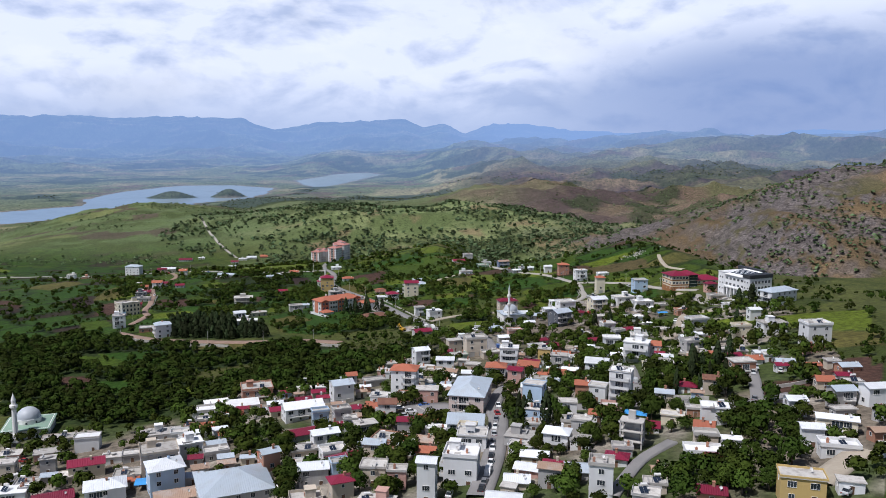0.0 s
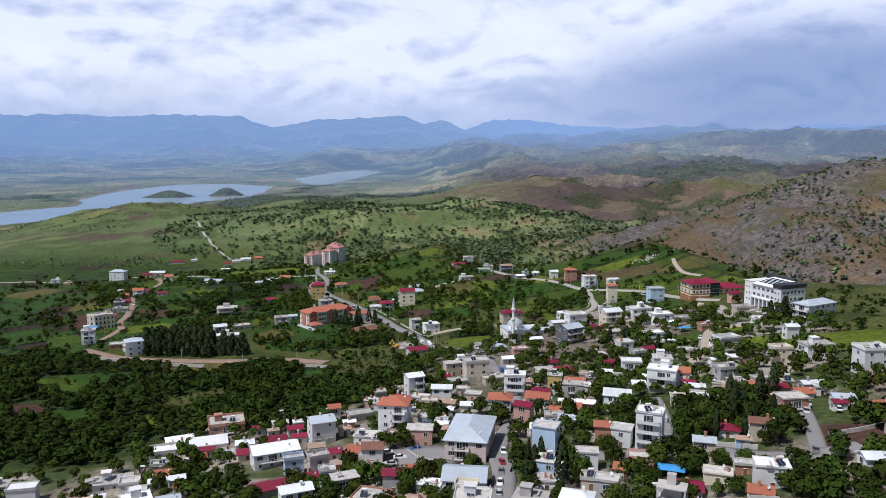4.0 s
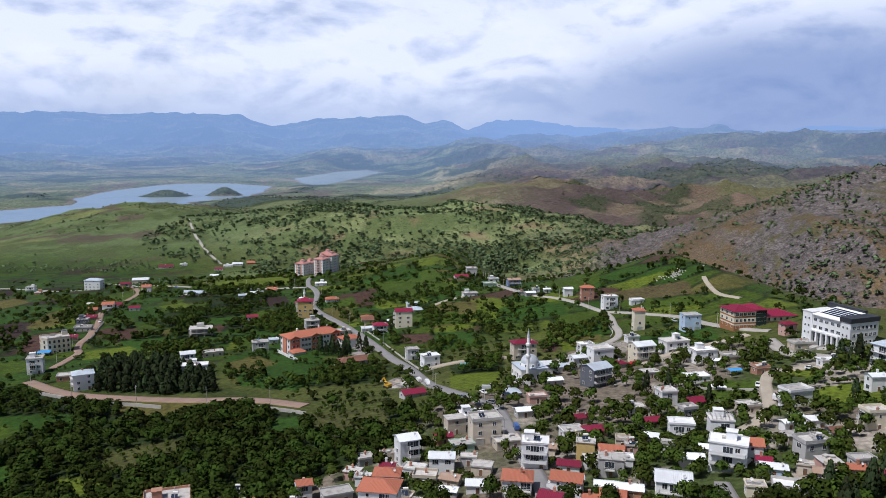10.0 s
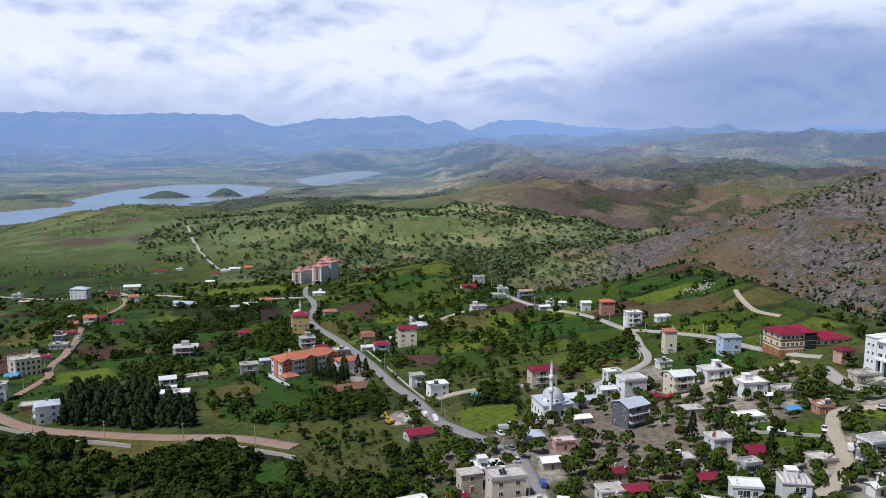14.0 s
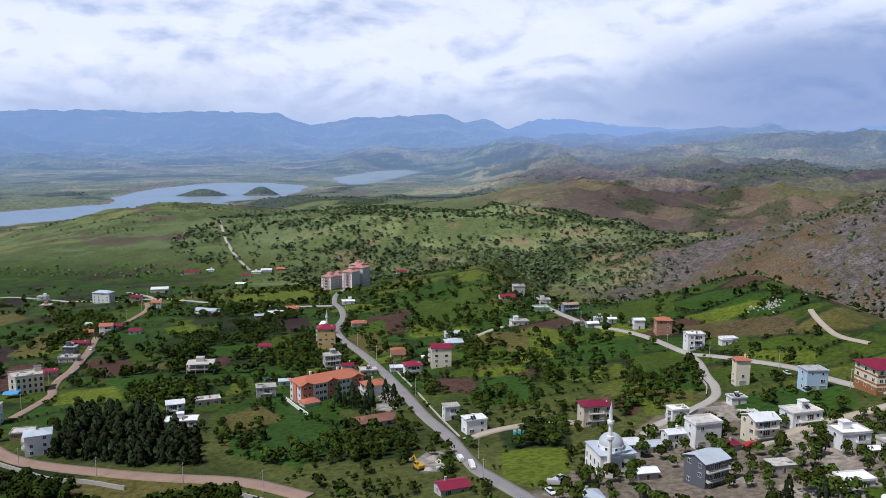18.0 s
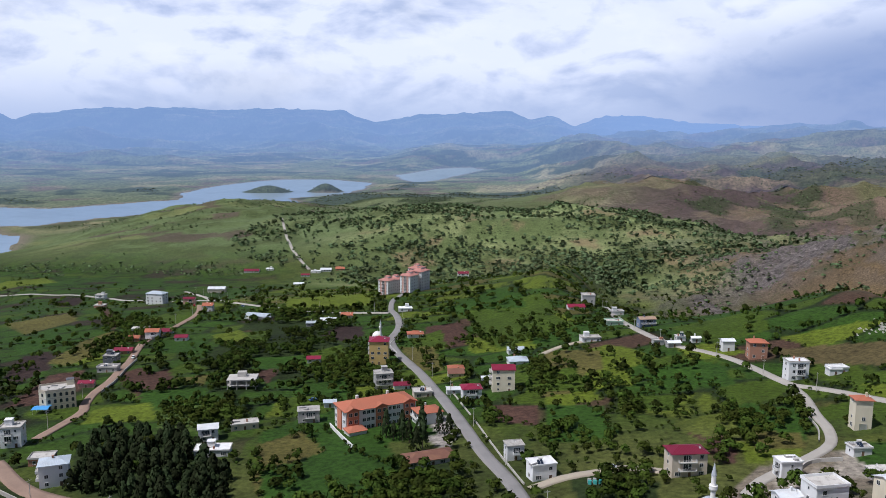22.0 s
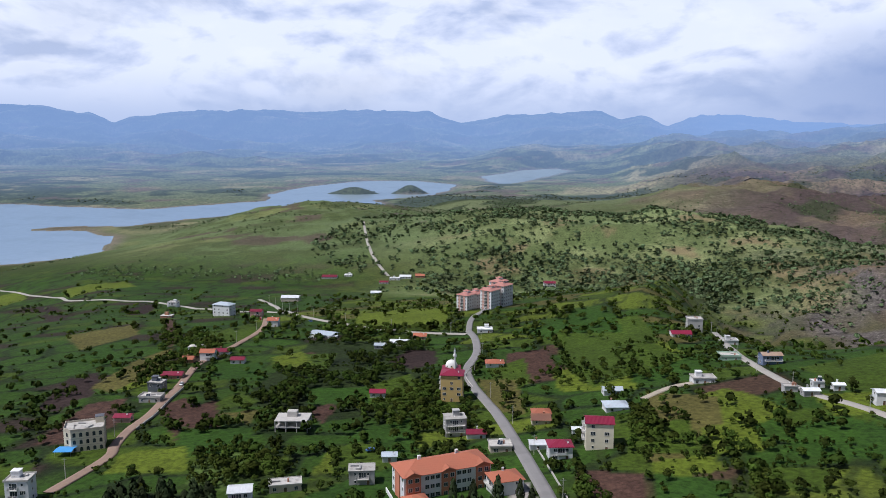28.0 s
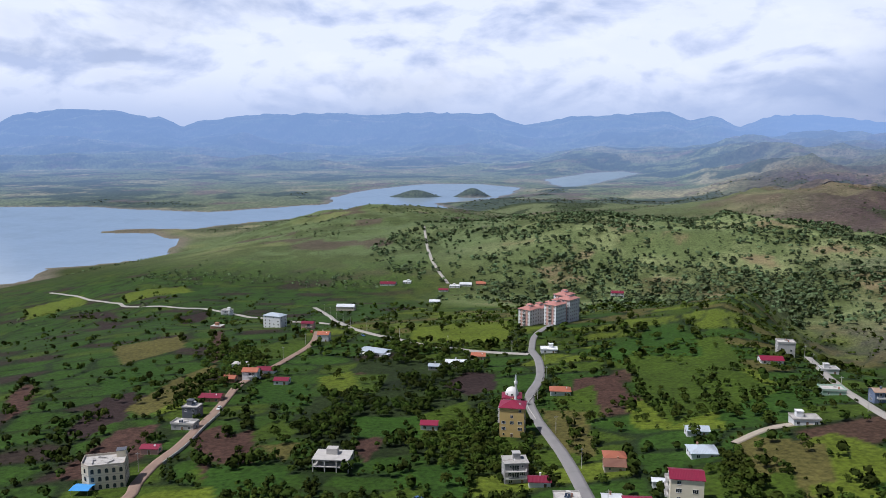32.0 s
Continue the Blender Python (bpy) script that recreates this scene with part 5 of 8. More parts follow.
                part("roof_frame", bm, STEEL, top)
        elif floors >= 2 and rng.random() < 0.22:
            n = max(2, int(w / 3.5) + 1)
            for i in range(n):
                for j in (-1, 1):
                    bm = bmesh.new(); X = -w / 2 + 0.2 + (w - 0.4) * i / (n - 1)
                    add_box(bm, X - 0.14, X + 0.14, j * (d / 2 - 0.2) - 0.14, j * (d / 2 - 0.2) + 0.14, h + 0.16, h + rng.uniform(0.9, 1.5)); part("column_stub", bm, CONCRETE, top)
        if rng.random() < 0.32:
            u, v = rng.uniform(-w / 4, w / 4), rng.uniform(-d / 3, 0)
            share("solar_heater", HEATER_ME, top, pose(u, v, h + 0.16, 0, 0, rng.uniform(-30, 30) - rz))
            share("water_tank", TANK_ME, top, pose(u + 0.2, v + 0.2, h + 0.1, 0, 0, -rz))
        if rng.random() < 0.6:
            for k in range(rng.randint(1, 3)):
                name, me = rng.choice((("chimney", STACK_ME), ("roof_hatch", PILE_ME), ("low_wall", KERB_ME)))
                share(name, me, top, pose(rng.uniform(-w / 2.6, w / 2.6), rng.uniform(-d / 2.6, d / 2.6), h + 0.15, 0, 0, rng.choice((0, 0, 90, 90, 25))))
        if rng.random() < 0.5:
            share("satellite_dish", DISH_ME, top, pose(rng.uniform(-w / 3, w / 3), rng.uniform(-d / 3, d / 3), h + 0.15, 0, 0, rng.uniform(0, 60)))
    shops = floors >= 3 and rng.random() < 0.35
    openings(top, w, d, floors, rng, "mixed" if wall != "pink" else "wide", shops=shops)
    if floors >= 2 and w > 6 and rng.random() < 0.65:
        side, run = (0, w) if rng.random() < 0.7 else (3, d)
        span = min(run * rng.choice((0.4, 0.5, 0.9)), 9)
        u = rng.uniform(-1, 1) * (run - span) / 2
        for f in range(1, floors):
            balcony(top, side, u, f * STOREY, w, d, span, wall)
    if pitched or kind == "hip":
        if rng.random() < 0.45:
            bm = bmesh.new(); add_box(bm, -0.3, 0.3, -0.3, 0.3, 0, 1.5); add_box(bm, -0.38, 0.38, -0.38, 0.38, 1.3, 1.42)
            c = part("chimney", bm, WALLS["brick"] if rng.random() < 0.5 else wm, top); c.location = (rng.uniform(-w / 5, w / 5), rng.uniform(-d / 6, d / 6), h + rise * 0.5)
        if rng.random() < 0.4:
            share("satellite_dish", DISH_ME, top, pose(w * 0.3, -d * 0.3, h + rise * 0.25, 0, 0, 30))
    return top


# ---- the larger buildings ----
ACCENT = surface("brick_orange_render", (0.50, 0.19, 0.11), 0.85, 0.12, 3, 0.4, None, 0.25, 0.01)
MAROON = surface("maroon_cladding", (0.20, 0.035, 0.045), 0.6, 0.1, 3, 0.4, None, 0.2, 0.0)
BLACK = surface("black_roof_cladding", (0.028, 0.03, 0.036), 0.5, 0.15, 3, 0.5, None, 0.2, 0.0)
OCHRE = surface("ochre_brown_cladding", (0.30, 0.135, 0.055), 0.8, 0.15, 3, 0.4, None, 0.25, 0.01)
LEAD = surface("lead_dome", (0.42, 0.45, 0.48), 0.5, 0.12, 2, 0.3, (0.3, 0.32, 0.34), 0.35, 0.01)
WHITE_STONE = surface("white_mosque_stone", (0.76, 0.75, 0.72), 0.8, 0.1, 3, 0.4, (0.56, 0.53, 0.49), 0.35, 0.01, streak=True)
TINTED = surface("tinted_curtain_glass", (0.02, 0.035, 0.035), 0.1, 0.2, 3, 0.8, None, 0.2, 0.0)
GREEN_ROOF = surface("faded_green_roof_sheet", (0.22, 0.33, 0.25), 0.6, 0.15, 3, 0.5, (0.30, 0.33, 0.28), 0.4, 0.01)
OLD_STONE = surface("weathered_limestone", (0.50, 0.44, 0.36), 0.9, 0.25, 2, 0.3, (0.32, 0.28, 0.23), 0.5, 0.03)


def box_part(name, top, mat, *spans, label=""):
    bm = bmesh.new()
    for s in spans:
        add_box(bm, *s)
    return part(name, bm, mat, top, label)


def school(x, y, rz, w, d):
    rng = random.Random(5)
    z, fall = floor_z(x, y, rz, w, d)
    BUILT.append((x, y, 22))
    top = empty("school", x, y, z, rz, "three-storey white school with brick-orange bays and orange tiled roof", "school")
    h = 9.6
    box_part("wall", top, WALLS["white"], (-w / 2, w / 2, -d / 2, d / 2, -3 - fall, h))
    for u in (-w / 2 + 3.2, 0.0, w / 2 - 3.2):
        b = box_part("bay", top, ACCENT, (u - 2.6, u + 2.6, -d / 2 - 0.5, -d / 2 + 0.1, -2, h))
        for f in range(3):
            for s in (-1.2, 1.2):
                share("window", WINDOWS["bay"], top, pose(u + s, -d / 2 - 0.5, f * 3.1 + 1.0))
    box_part("bay", top, ACCENT, (-w / 2 - 0.45, -w / 2 + 0.1, -2.2, 2.2, -2, h))
    for f in range(3):
        for k in range(-7, 8):
            u = k * 1.95
            if min(abs(u - c) for c in (-w / 2 + 3.2, 0.0, w / 2 - 3.2)) > 3.1:
                share("window", WINDOWS["bay"], top, pose(u, -d / 2, f * 3.1 + 1.0))
        for v in (-4.6, 4.6):
            share("window", WINDOWS["bay"], top, side_pose(3, v, 0, f * 3.1 + 1.0, w, d))
            share("window", WINDOWS["bay"], top, side_pose(1, v, 0, f * 3.1 + 1.0, w, d))
    bm = bmesh.new(); hip(bm, w, d, h, 2.5, 0.7); part("roof", bm, ROOFS["orange"], top)
    for u in (-w / 2 + 3.2, 0.0, w / 2 - 3.2):
        bm = bmesh.new()
        v = [bm.verts.new(p) for p in ((u - 3.0, -d / 2 - 0.95, h - 0.05), (u + 3.0, -d / 2 - 0.95, h - 0.05), (u, -d / 2 - 0.95, h + 1.3), (u, -d / 2 + 3.2, h + 1.3))]
        bm.faces.new((v[0], v[1], v[2])); bm.faces.new((v[1], v[3], v[2])); bm.faces.new((v[0], v[2], v[3])); bm.faces.new((v[0], v[3], v[1]))
        part("roof_gablet", bm, ROOFS["orange"], top)
    for u in (-8, 6):
        c = box_part("chimney", top, WALLS["white"], (u - 0.5, u + 0.5, 0.5, 1.5, h + 1.2, h + 3.6))
    # the low porch at its end
    p = box_part("porch", top, WALLS["white"], (-w / 2 - 1.0, -w / 2 + 6.5, -d / 2 - 6.5, -d / 2 - 0.6, -3 - fall, 3.2))
    bm = bmesh.new(); hip(bm, 7.6, 6.0, 3.2, 1.4, 0.5); r = part("porch_roof", bm, ROOFS["orange"], top); r.location = (-w / 2 + 2.75, -d / 2 - 3.5, 0)
    return top


def office(x, y, rz, w, d):
    z, fall = floor_z(x, y, rz, w, d)
    BUILT.append((x, y, 17))
    top = empty("government_office", x, y, z, rz, "four-storey white office block with black roof edges, solar roof and portico", "office building")
    h, dark, fl = 13.0, BLACK, 3.15
    box_part("wall", top, WALLS["white"], (-w / 2 + 5, w / 2 - 5, -d / 2 + 0.6, d / 2, -3 - fall, h))
    box_part("wing", top, WALLS["white"], (-w / 2, -w / 2 + 5, -d / 2, d / 2, -3 - fall, h + 0.9))
    box_part("wing", top, WALLS["white"], (w / 2 - 5, w / 2, -d / 2, d / 2, -3 - fall, h + 0.3))
    box_part("roof_screen", top, dark, (-w / 2 - 0.3, w / 2 - 6, d / 2 - 1.6, d / 2 + 0.3, h + 0.92, h + 3.4), label="tall black roof screen")
    box_part("roof_band", top, dark, (w / 2 - 5.3, w / 2 + 0.35, -d / 2 - 0.35, d / 2 + 0.32, h + 0.32, h + 2.3), label="black roof band")
    box_part("roof_slab", top, ROOFS["whitewash"], (-w / 2 - 0.25, -w / 2 + 5.2, -d / 2 - 0.3, d / 2 - 1.62, h + 0.92, h + 1.15))
    # the sloping roof between the wings, with long solar panels
    def slope(x0, x1, y0, y1, lift, thick):
        bm = bmesh.new()
        rise = lambda v: h + 0.35 + lift + 2.3 * (v + d / 2) / d
        top4 = [bm.verts.new((xx, yy, rise(yy))) for xx, yy in ((x0, y0), (x1, y0), (x1, y1), (x0, y1))]
        low4 = [bm.verts.new((v.co.x, v.co.y, v.co.z - thick)) for v in top4]
        bm.faces.new(top4); bm.faces.new(low4[::-1])
        for i in range(4):
            k = (i + 1) % 4
            bm.faces.new((top4[i], low4[i], low4[k], top4[k]))
        return bm
    part("sloping_roof", slope(-w / 2 + 5.22, w / 2 - 5.32, -d / 2 - 0.2, d / 2 - 1.62, 0, 0.35), ROOFS["whitewash"], top)
    for k in range(5):
        y0 = -d / 2 + 3.2 + k * (d - 6.4) / 5
        part("solar_panel", slope(-w / 2 + 6.2, w / 2 - 6.0, y0, y0 + (d - 6.4) / 5 - 0.7, 0.12, 0.1), PANEL, top)
    for f in (2, 3):
        for k in range(5):
            u = -w / 2 + 6.4 + k * (w - 12.8) / 4
            share("window", WINDOWS["wide"], top, pose(u, -d / 2 + 0.6, f * fl + 0.9))
    box_part("entrance_glazing", top, TINTED, (-w / 2 + 5.05, w / 2 - 5.05, -d / 2 + 0.45, -d / 2 + 0.58, 0.1, 5.6))
    for k in range(6):
        u = -w / 2 + 5.6 + k * (w - 11.2) / 5
        box_part("column", top, WALLS["white"], (u - 0.4, u + 0.4, -d / 2 - 0.9, -d / 2 + 0.42, -2, 6.0))
    box_part("portico_beam", top, WALLS["white"], (-w / 2 + 5.05, w / 2 - 5.05, -d / 2 - 1.0, -d / 2 + 0.58, 6.02, 6.7))
    for f in range(4):
        for u in (-w / 2 + 1.6, -w / 2 + 3.6, w / 2 - 1.6, w / 2 - 3.6):
            share("window", WINDOWS["small"], top, pose(u, -d / 2, f * fl + 1.1))
        for k in range(6):
            share("window", WINDOWS["bay"], top, side_pose(1, -d / 2 + 2.0 + k * (d - 4.0) / 5, 0, f * fl + 1.0, w, d))
            if k % 2:
                share("window", WINDOWS["bay"], top, side_pose(3, -d / 2 + 2.0 + k * (d - 4.0) / 5, 0, f * fl + 1.0, w, d))
    for k in range(5):
        box_part("step", top, CONCRETE, (-w / 2 + 4, w / 2 - 4, -d / 2 - 2.2 - 0.4 * k, -d / 2 - 1.8 - 0.4 * k if k else -d / 2 - 1.02, -2.5, 0.5 - 0.18 * k))
    return top


def dormitory(x, y, rz):
    z, fall = floor_z(x, y, rz, 32, 13)
    BUILT.append((x, y, 18))
    top = empty("dormitory", x, y, z, rz, "two-wing cream dormitory with crimson roofs and dark glass stair hall", "dormitory")
    for x0, x1, fl, name in ((-15, -3.2, 3, "west"), (2.2, 19, 2, "east")):
        h = fl * 3.1 + 0.4
        box_part("wing", top, WALLS["cream"], (x0, x1, -6.5, 6.5, -3 - fall, h))
        box_part("plinth", top, OCHRE, (x0 - 0.06, x1 + 0.06, -6.56, 6.56, -3 - fall, 2.6), label="ochre brown ground-floor cladding")
        for f in range(1, fl):
            box_part("band", top, OCHRE, (x0 - 0.05, x1 + 0.05, -6.55, 6.55, f * 3.1 + 0.15, f * 3.1 + 0.85))
        bm = bmesh.new(); hip(bm, x1 - x0, 13, h, 2.2, 0.8); r = part("roof", bm, ROOFS["crimson"], top); r.location = ((x0 + x1) / 2, 0, 0)
        for f in range(fl):
            for k in range(5):
                share("window", WINDOWS["bay"], top, pose(x0 + 1.6 + k * (x1 - x0 - 3.2) / 4, -6.5, f * 3.1 + 1.2))
                if k % 2 == 0:
                    for side, xx in ((90, x1), (-90, x0)):
                        share("window", WINDOWS["bay"], top, pose(xx, -4.4 + k * 2.2, f * 3.1 + 1.2, 0, 0, side))
    box_part("stair_hall", top, TINTED, (-3.2, 2.2, -7.2, 5.5, -3 - fall, 10.2))
    for k in range(5):
        box_part("glazing_bar", top, STEEL, (-3.25, 2.25, -7.28, -7.2, 0.4 + 2 * k, 0.52 + 2 * k))
    bm = bmesh.new(); hip(bm, 6.4, 13, 10.2, 1.4, 0.4); r = part("roof", bm, ROOFS["crimson"], top); r.location = (-0.5, -0.8, 0)
    p = box_part("porch", top, ROOFS["crimson"], (6, 11, -9.6, -6.6, 2.7, 3.0))
    for u in (6.3, 10.7):
        box_part("porch_post", top, CONCRETE, (u - 0.15, u + 0.15, -9.4, -9.1, -2.5, 2.7))
    return top


def apartments(x, y, rz, floors, w=12.5, d=14.0):
    rng = random.Random(int(x))
    z, fall = floor_z(x, y, rz, w, d)
    BUILT.append((x, y, 10))
    top = empty("apartment_block", x, y, z, rz, f"{NUMBER[floors]} pale apartment block with pink bands and red roof", "apartment block", "apartment blocks on the rise")
    h = floors * STOREY + 0.3
    box_part("wall", top, WALLS["white"], (-w / 2, w / 2, -d / 2, d / 2, -4 - fall, h))
    for s in (-1, 1):
        box_part("pink_band", top, WALLS["rose"], (s * 2.4 - 1.0, s * 2.4 + 1.0, -d / 2 - 0.1, -d / 2 + 0.05, 0, h - 0.3))
        box_part("pink_band", top, WALLS["rose"], (-w / 2 - 0.1, -w / 2 + 0.05, s * 3.0 - 1.0, s * 3.0 + 1.0, 0, h - 0.3))
    openings(top, w, d, floors, rng, "plain", gap=2.6, miss=0.0)
    bm = bmesh.new(); hip(bm, w, d, h, 2.4, 0.6); part("roof", bm, ROOFS["rosy"], top)
    if floors > 4:
        box_part("roof_tower", top, WALLS["white"], (-2.2, 2.2, -1.5, 2.5, h, h + 3.0))
        bm = bmesh.new(); hip(bm, 4.4, 4.0, h + 3.0, 0.9, 0.4); r = part("tower_roof", bm, ROOFS["rosy"], top); r.location = (0, 0.5, 0)
    for f in range(1, floors):
        balcony(top, 0, 0.0, f * STOREY, w, d, 2.6, "white")
    return top


def minaret(x, y, height, material, label, r=0.85, z=None, tip=LEAD, galleries=1):
    top = empty("minaret", x, y, float(H(x, y)) if z is None else z, 0, label, "minaret")
    bm = bmesh.new(); add_prism(bm, [(a * r * 1.5, b * r * 1.5) for a, b in ((-1, -1), (1, -1), (1, 1), (-1, 1))], -2.5, height * 0.16); part("base", bm, material, top)
    bm = bmesh.new(); add_tube(bm, 0, 0, height * 0.16, height * 0.84, r, r * 0.82, 12); part("shaft", bm, material, top)
    for k in range(galleries):
        zz = height * (0.70 - 0.2 * k)
        bm = bmesh.new(); add_tube(bm, 0, 0, zz - 0.7, zz, r * 1.02, r * 1.5, 12); add_tube(bm, 0, 0, zz, zz + 0.9, r * 1.5, r * 1.5, 12); part("gallery", bm, material, top)
    bm = bmesh.new(); add_tube(bm, 0, 0, height * 0.84, height * 0.97, r * 0.95, 0.05, 12); part("spire", bm, tip, top)
    bm = bmesh.new(); add_tube(bm, 0, 0, height * 0.96, height, 0.06, 0.02, 6); part("finial", bm, STEEL, top)
    return top


def mosque(x, y, rz, w, d, h, dome_r, roof, label, dome_mat, drum=1.2, skirt=0.0):
    rng = random.Random(int(w * 10))
    z, fall = floor_z(x, y, rz, w, d)
    BUILT.append((x, y, 0.5 * math.hypot(w, d)))
    top = empty("mosque", x, y, z, rz, label, "mosque")
    box_part("wall", top, WHITE_STONE, (-w / 2, w / 2, -d / 2, d / 2, -3 - fall, h))
    if skirt:
        bm = bmesh.new(); hip(bm, w, d, h, skirt, 0.7); part("roof", bm, roof, top)
    else:
        box_part("roof", top, roof, (-w / 2 - 0.3, w / 2 + 0.3, -d / 2 - 0.3, d / 2 + 0.3, h + 0.003, h + 0.35))
    zz = h + max(0.35, skirt * 0.55)
    bm = bmesh.new(); add_tube(bm, 0, 0, zz - 0.8, zz + drum, dome_r * 1.04, dome_r * 1.04, 20); part("drum", bm, WHITE_STONE, top)
    bm = bmesh.new(); add_dome(bm, 0, 0, zz + drum, dome_r, 20, 8, 0.92)
    for f in bm.faces:
        f.smooth = True
    dm = part("dome", bm, dome_mat, top)
    bm = bmesh.new(); add_tube(bm, 0, 0, zz + drum + dome_r * 0.9, zz + drum + dome_r * 0.92 + 1.2, 0.07, 0.02, 6); part("finial", bm, STEEL, dm)
    for k in range(8):
        a = k * math.pi / 4
        share("window", WINDOWS["small"], top, Matrix.Translation((0, 0, zz + 0.1)) @ pose(0, 0, 0, 0, 0, k * 45) @ pose(0, -dome_r * 1.04, 0))
    openings(top, w, d, max(1, int(h / 3)), rng, "tall", gap=2.4, miss=0.0)
    return top


def arch_window_mesh(w=1.1, h=1.75, edge=0.16):
    """A round-headed window: frame, sunk pane."""
    bm = bmesh.new()
    def outline(a, b):
        return [(-a, -edge if a > w / 2 else 0), (a, -edge if a > w / 2 else 0)] + [(a * math.cos(t), b + a * math.sin(t)) for t in (math.pi * k / 8 for k in range(9))]
    outer, inner = outline(w / 2 + edge, h - w / 2), outline(w / 2, h - w / 2)
    V = [[bm.verts.new((x, y, z)) for x, z in ring] for ring, y in ((outer, 0.05), (outer, -0.1), (inner, -0.1), (inner, -0.02))]
    n = len(outer)
    for p, q in zip(V, V[1:]):
        for i in range(n):
            bm.faces.new((p[i], p[(i + 1) % n], q[(i + 1) % n], q[i])).material_index = 0
    bm.faces.new(V[-1]).material_index = 1
    bm.faces.new(V[0][::-1]).material_index = 0
    me = bpy.data.meshes.new("window")
    bm.to_mesh(me); bm.free()
    me.materials.append(OLD_STONE); me.materials.append(GLASS)
    return me


def arched_block(x, y, rz):
    w, d, h = 15.5, 11.5, 9.2
    z, fall = floor_z(x, y, rz, w, d)
    BUILT.append((x, y, 9.5))
    top = empty("stone_house", x, y, z, rz, "three-storey beige stone house with round-arched windows and flat roof", "house")
    ring = [(-w / 2, -d / 2 + 3.4), (-w / 2 + 3.0, -d / 2), (w / 2, -d / 2), (w / 2, d / 2), (-w / 2, d / 2)]
    grow = lambda k: [(a * k, b * k) for a, b in ring]
    bm = bmesh.new(); add_prism(bm, ring, -3 - fall, h); part("wall", bm, WALLS["cream"], top)
    for f in (1, 2, 3):
        bm = bmesh.new(); add_prism(bm, grow(1.015), f * 3.05 - 0.1, f * 3.05 + 0.12); part("cornice", bm, OLD_STONE, top)
    bm = bmesh.new(); add_prism(bm, grow(0.985), h + 0.02, h + 0.12); part("roof", bm, ROOFS["screed"], top)
    for (ax, ay), (bx, by) in zip(ring, ring[1:] + ring[:1]):
        run, a = math.hypot(bx - ax, by - ay), math.atan2(by - ay, bx - ax)
        p = box_part("parapet", top, OLD_STONE, (0.1, run - 0.1, 0.02, 0.22, 0, 0.85)); p.matrix_local = Matrix.Translation((ax, ay, h + 0.12)) @ Matrix.Rotation(a, 4, "Z")
        n = max(1, int(run / 2.5))
        for f in range(3):
            for k in range(n):
                m = Matrix.Translation((ax, ay, f * 3.05 + 0.75)) @ Matrix.Rotation(a, 4, "Z") @ Matrix.Translation(((k + 0.5) * run / n, 0, 0))
                share("window", ARCH_ME, top, m)
    box_part("stair_head", top, WALLS["cream"], (w / 2 - 3.6, w / 2 - 0.4, d / 2 - 3.6, d / 2 - 0.4, h + 0.1, h + 2.6))
    box_part("stair_roof", top, WALLS["slate"], (w / 2 - 3.8, w / 2 - 0.2, d / 2 - 3.8, d / 2 - 0.2, h + 2.62, h + 2.8))
    for u, v in ((-4, -1), (-1, 2.5), (2.5, -2)):
        share("low_wall", KERB_ME, top, pose(u, v, h + 0.12, 0, 0, 20 * u))
    return top


def pavilion(x, y, rz):
    z, fall = floor_z(x, y, rz, 20, 11)
    BUILT.append((x, y, 10))
    top = empty("pavilion", x, y, z, rz, "new white roadside pavilion with columns and pale blue sheet roof", "pavilion")
    box_part("terrace", top, CONCRETE, (-11, 10, -6.5, 5.5, -3 - fall, 0.15))
    box_part("hall", top, WALLS["white"], (-6, 5.5, -1.0, 4.6, 0.15, 3.6))
    for k in range(5):
        for v in (-4.2, 4.8):
            box_part("column", top, WALLS["white"], (-8.6 + 4.1 * k, -8.1 + 4.1 * k, v - 0.25, v + 0.25, 0.15, 3.6))
    bm = bmesh.new(); gable(bm, 18.0, 10.6, 3.6, 1.1, 0.4); part("roof", bm, ROOFS["steel"], top)
    box_part("annex", top, WALLS["white"], (6.2, 11.5, -5.6, -0.6, -2, 2.7)); box_part("annex_roof", top, ROOFS["pale"], (5.9, 11.8, -5.9, -0.3, 2.72, 2.9))
    for k in range(8):
        box_part("fence_post", top, WALLS["white"], (-10.9 + 1.9 * k, -10.6 + 1.9 * k, -6.4, -6.1, 0.15, 1.1))
    return top


ARCH_ME = arch_window_mesh()
school(-51, 559, 33, 32, 12.5)
arched_block(-207, 583.8, 30)
pavilion(-186, 822, -12)
office(188.5, 429, -72, 25, 15.5)
dormitory(179, 489, 8)
for step in range(3):
    apartments(-104.5 + 6.0 * step, 950 + 11.6 * step, -27, 5, 11.0, 13.0)
apartments(-84.0, 950, -27, 6, 11.0, 14.0)
apartments(-75.5, 964, -27, 7, 12.0, 14.0)
apartments(-81.0, 984, -27, 8, 11.0, 14.0)
mosque(57, 437, 12, 12, 12, 7.6, 3.9, ROOFS["steel"], "white stone mosque with grey lead dome beside the square", LEAD)
minaret(55, 429.5, 24.8, WHITE_STONE, "slender white stone minaret with grey spire", 0.72, galleries=2)
mosque(-77.5, 727, 10, 9, 9, 4.2, 3.2, ROOFS["crimson"], "small white mosque with white dome and crimson eaves", WHITE_STONE, 0.8, 1.2)
minaret(-74.5, 721, 17.5, WHITE_STONE, "slender white minaret of the small roadside mosque", 0.7)
mosque(-158, 320, 14, 17, 17, 5.0, 4.6, GREEN_ROOF, "old mosque with pale blue dome and faded green roof", LEAD, 1.8, 1.0)
minaret(-158.5, 309.5, 20.5, WHITE_STONE, "tapering white minaret of the old mosque", 1.0, tip=WHITE_STONE)
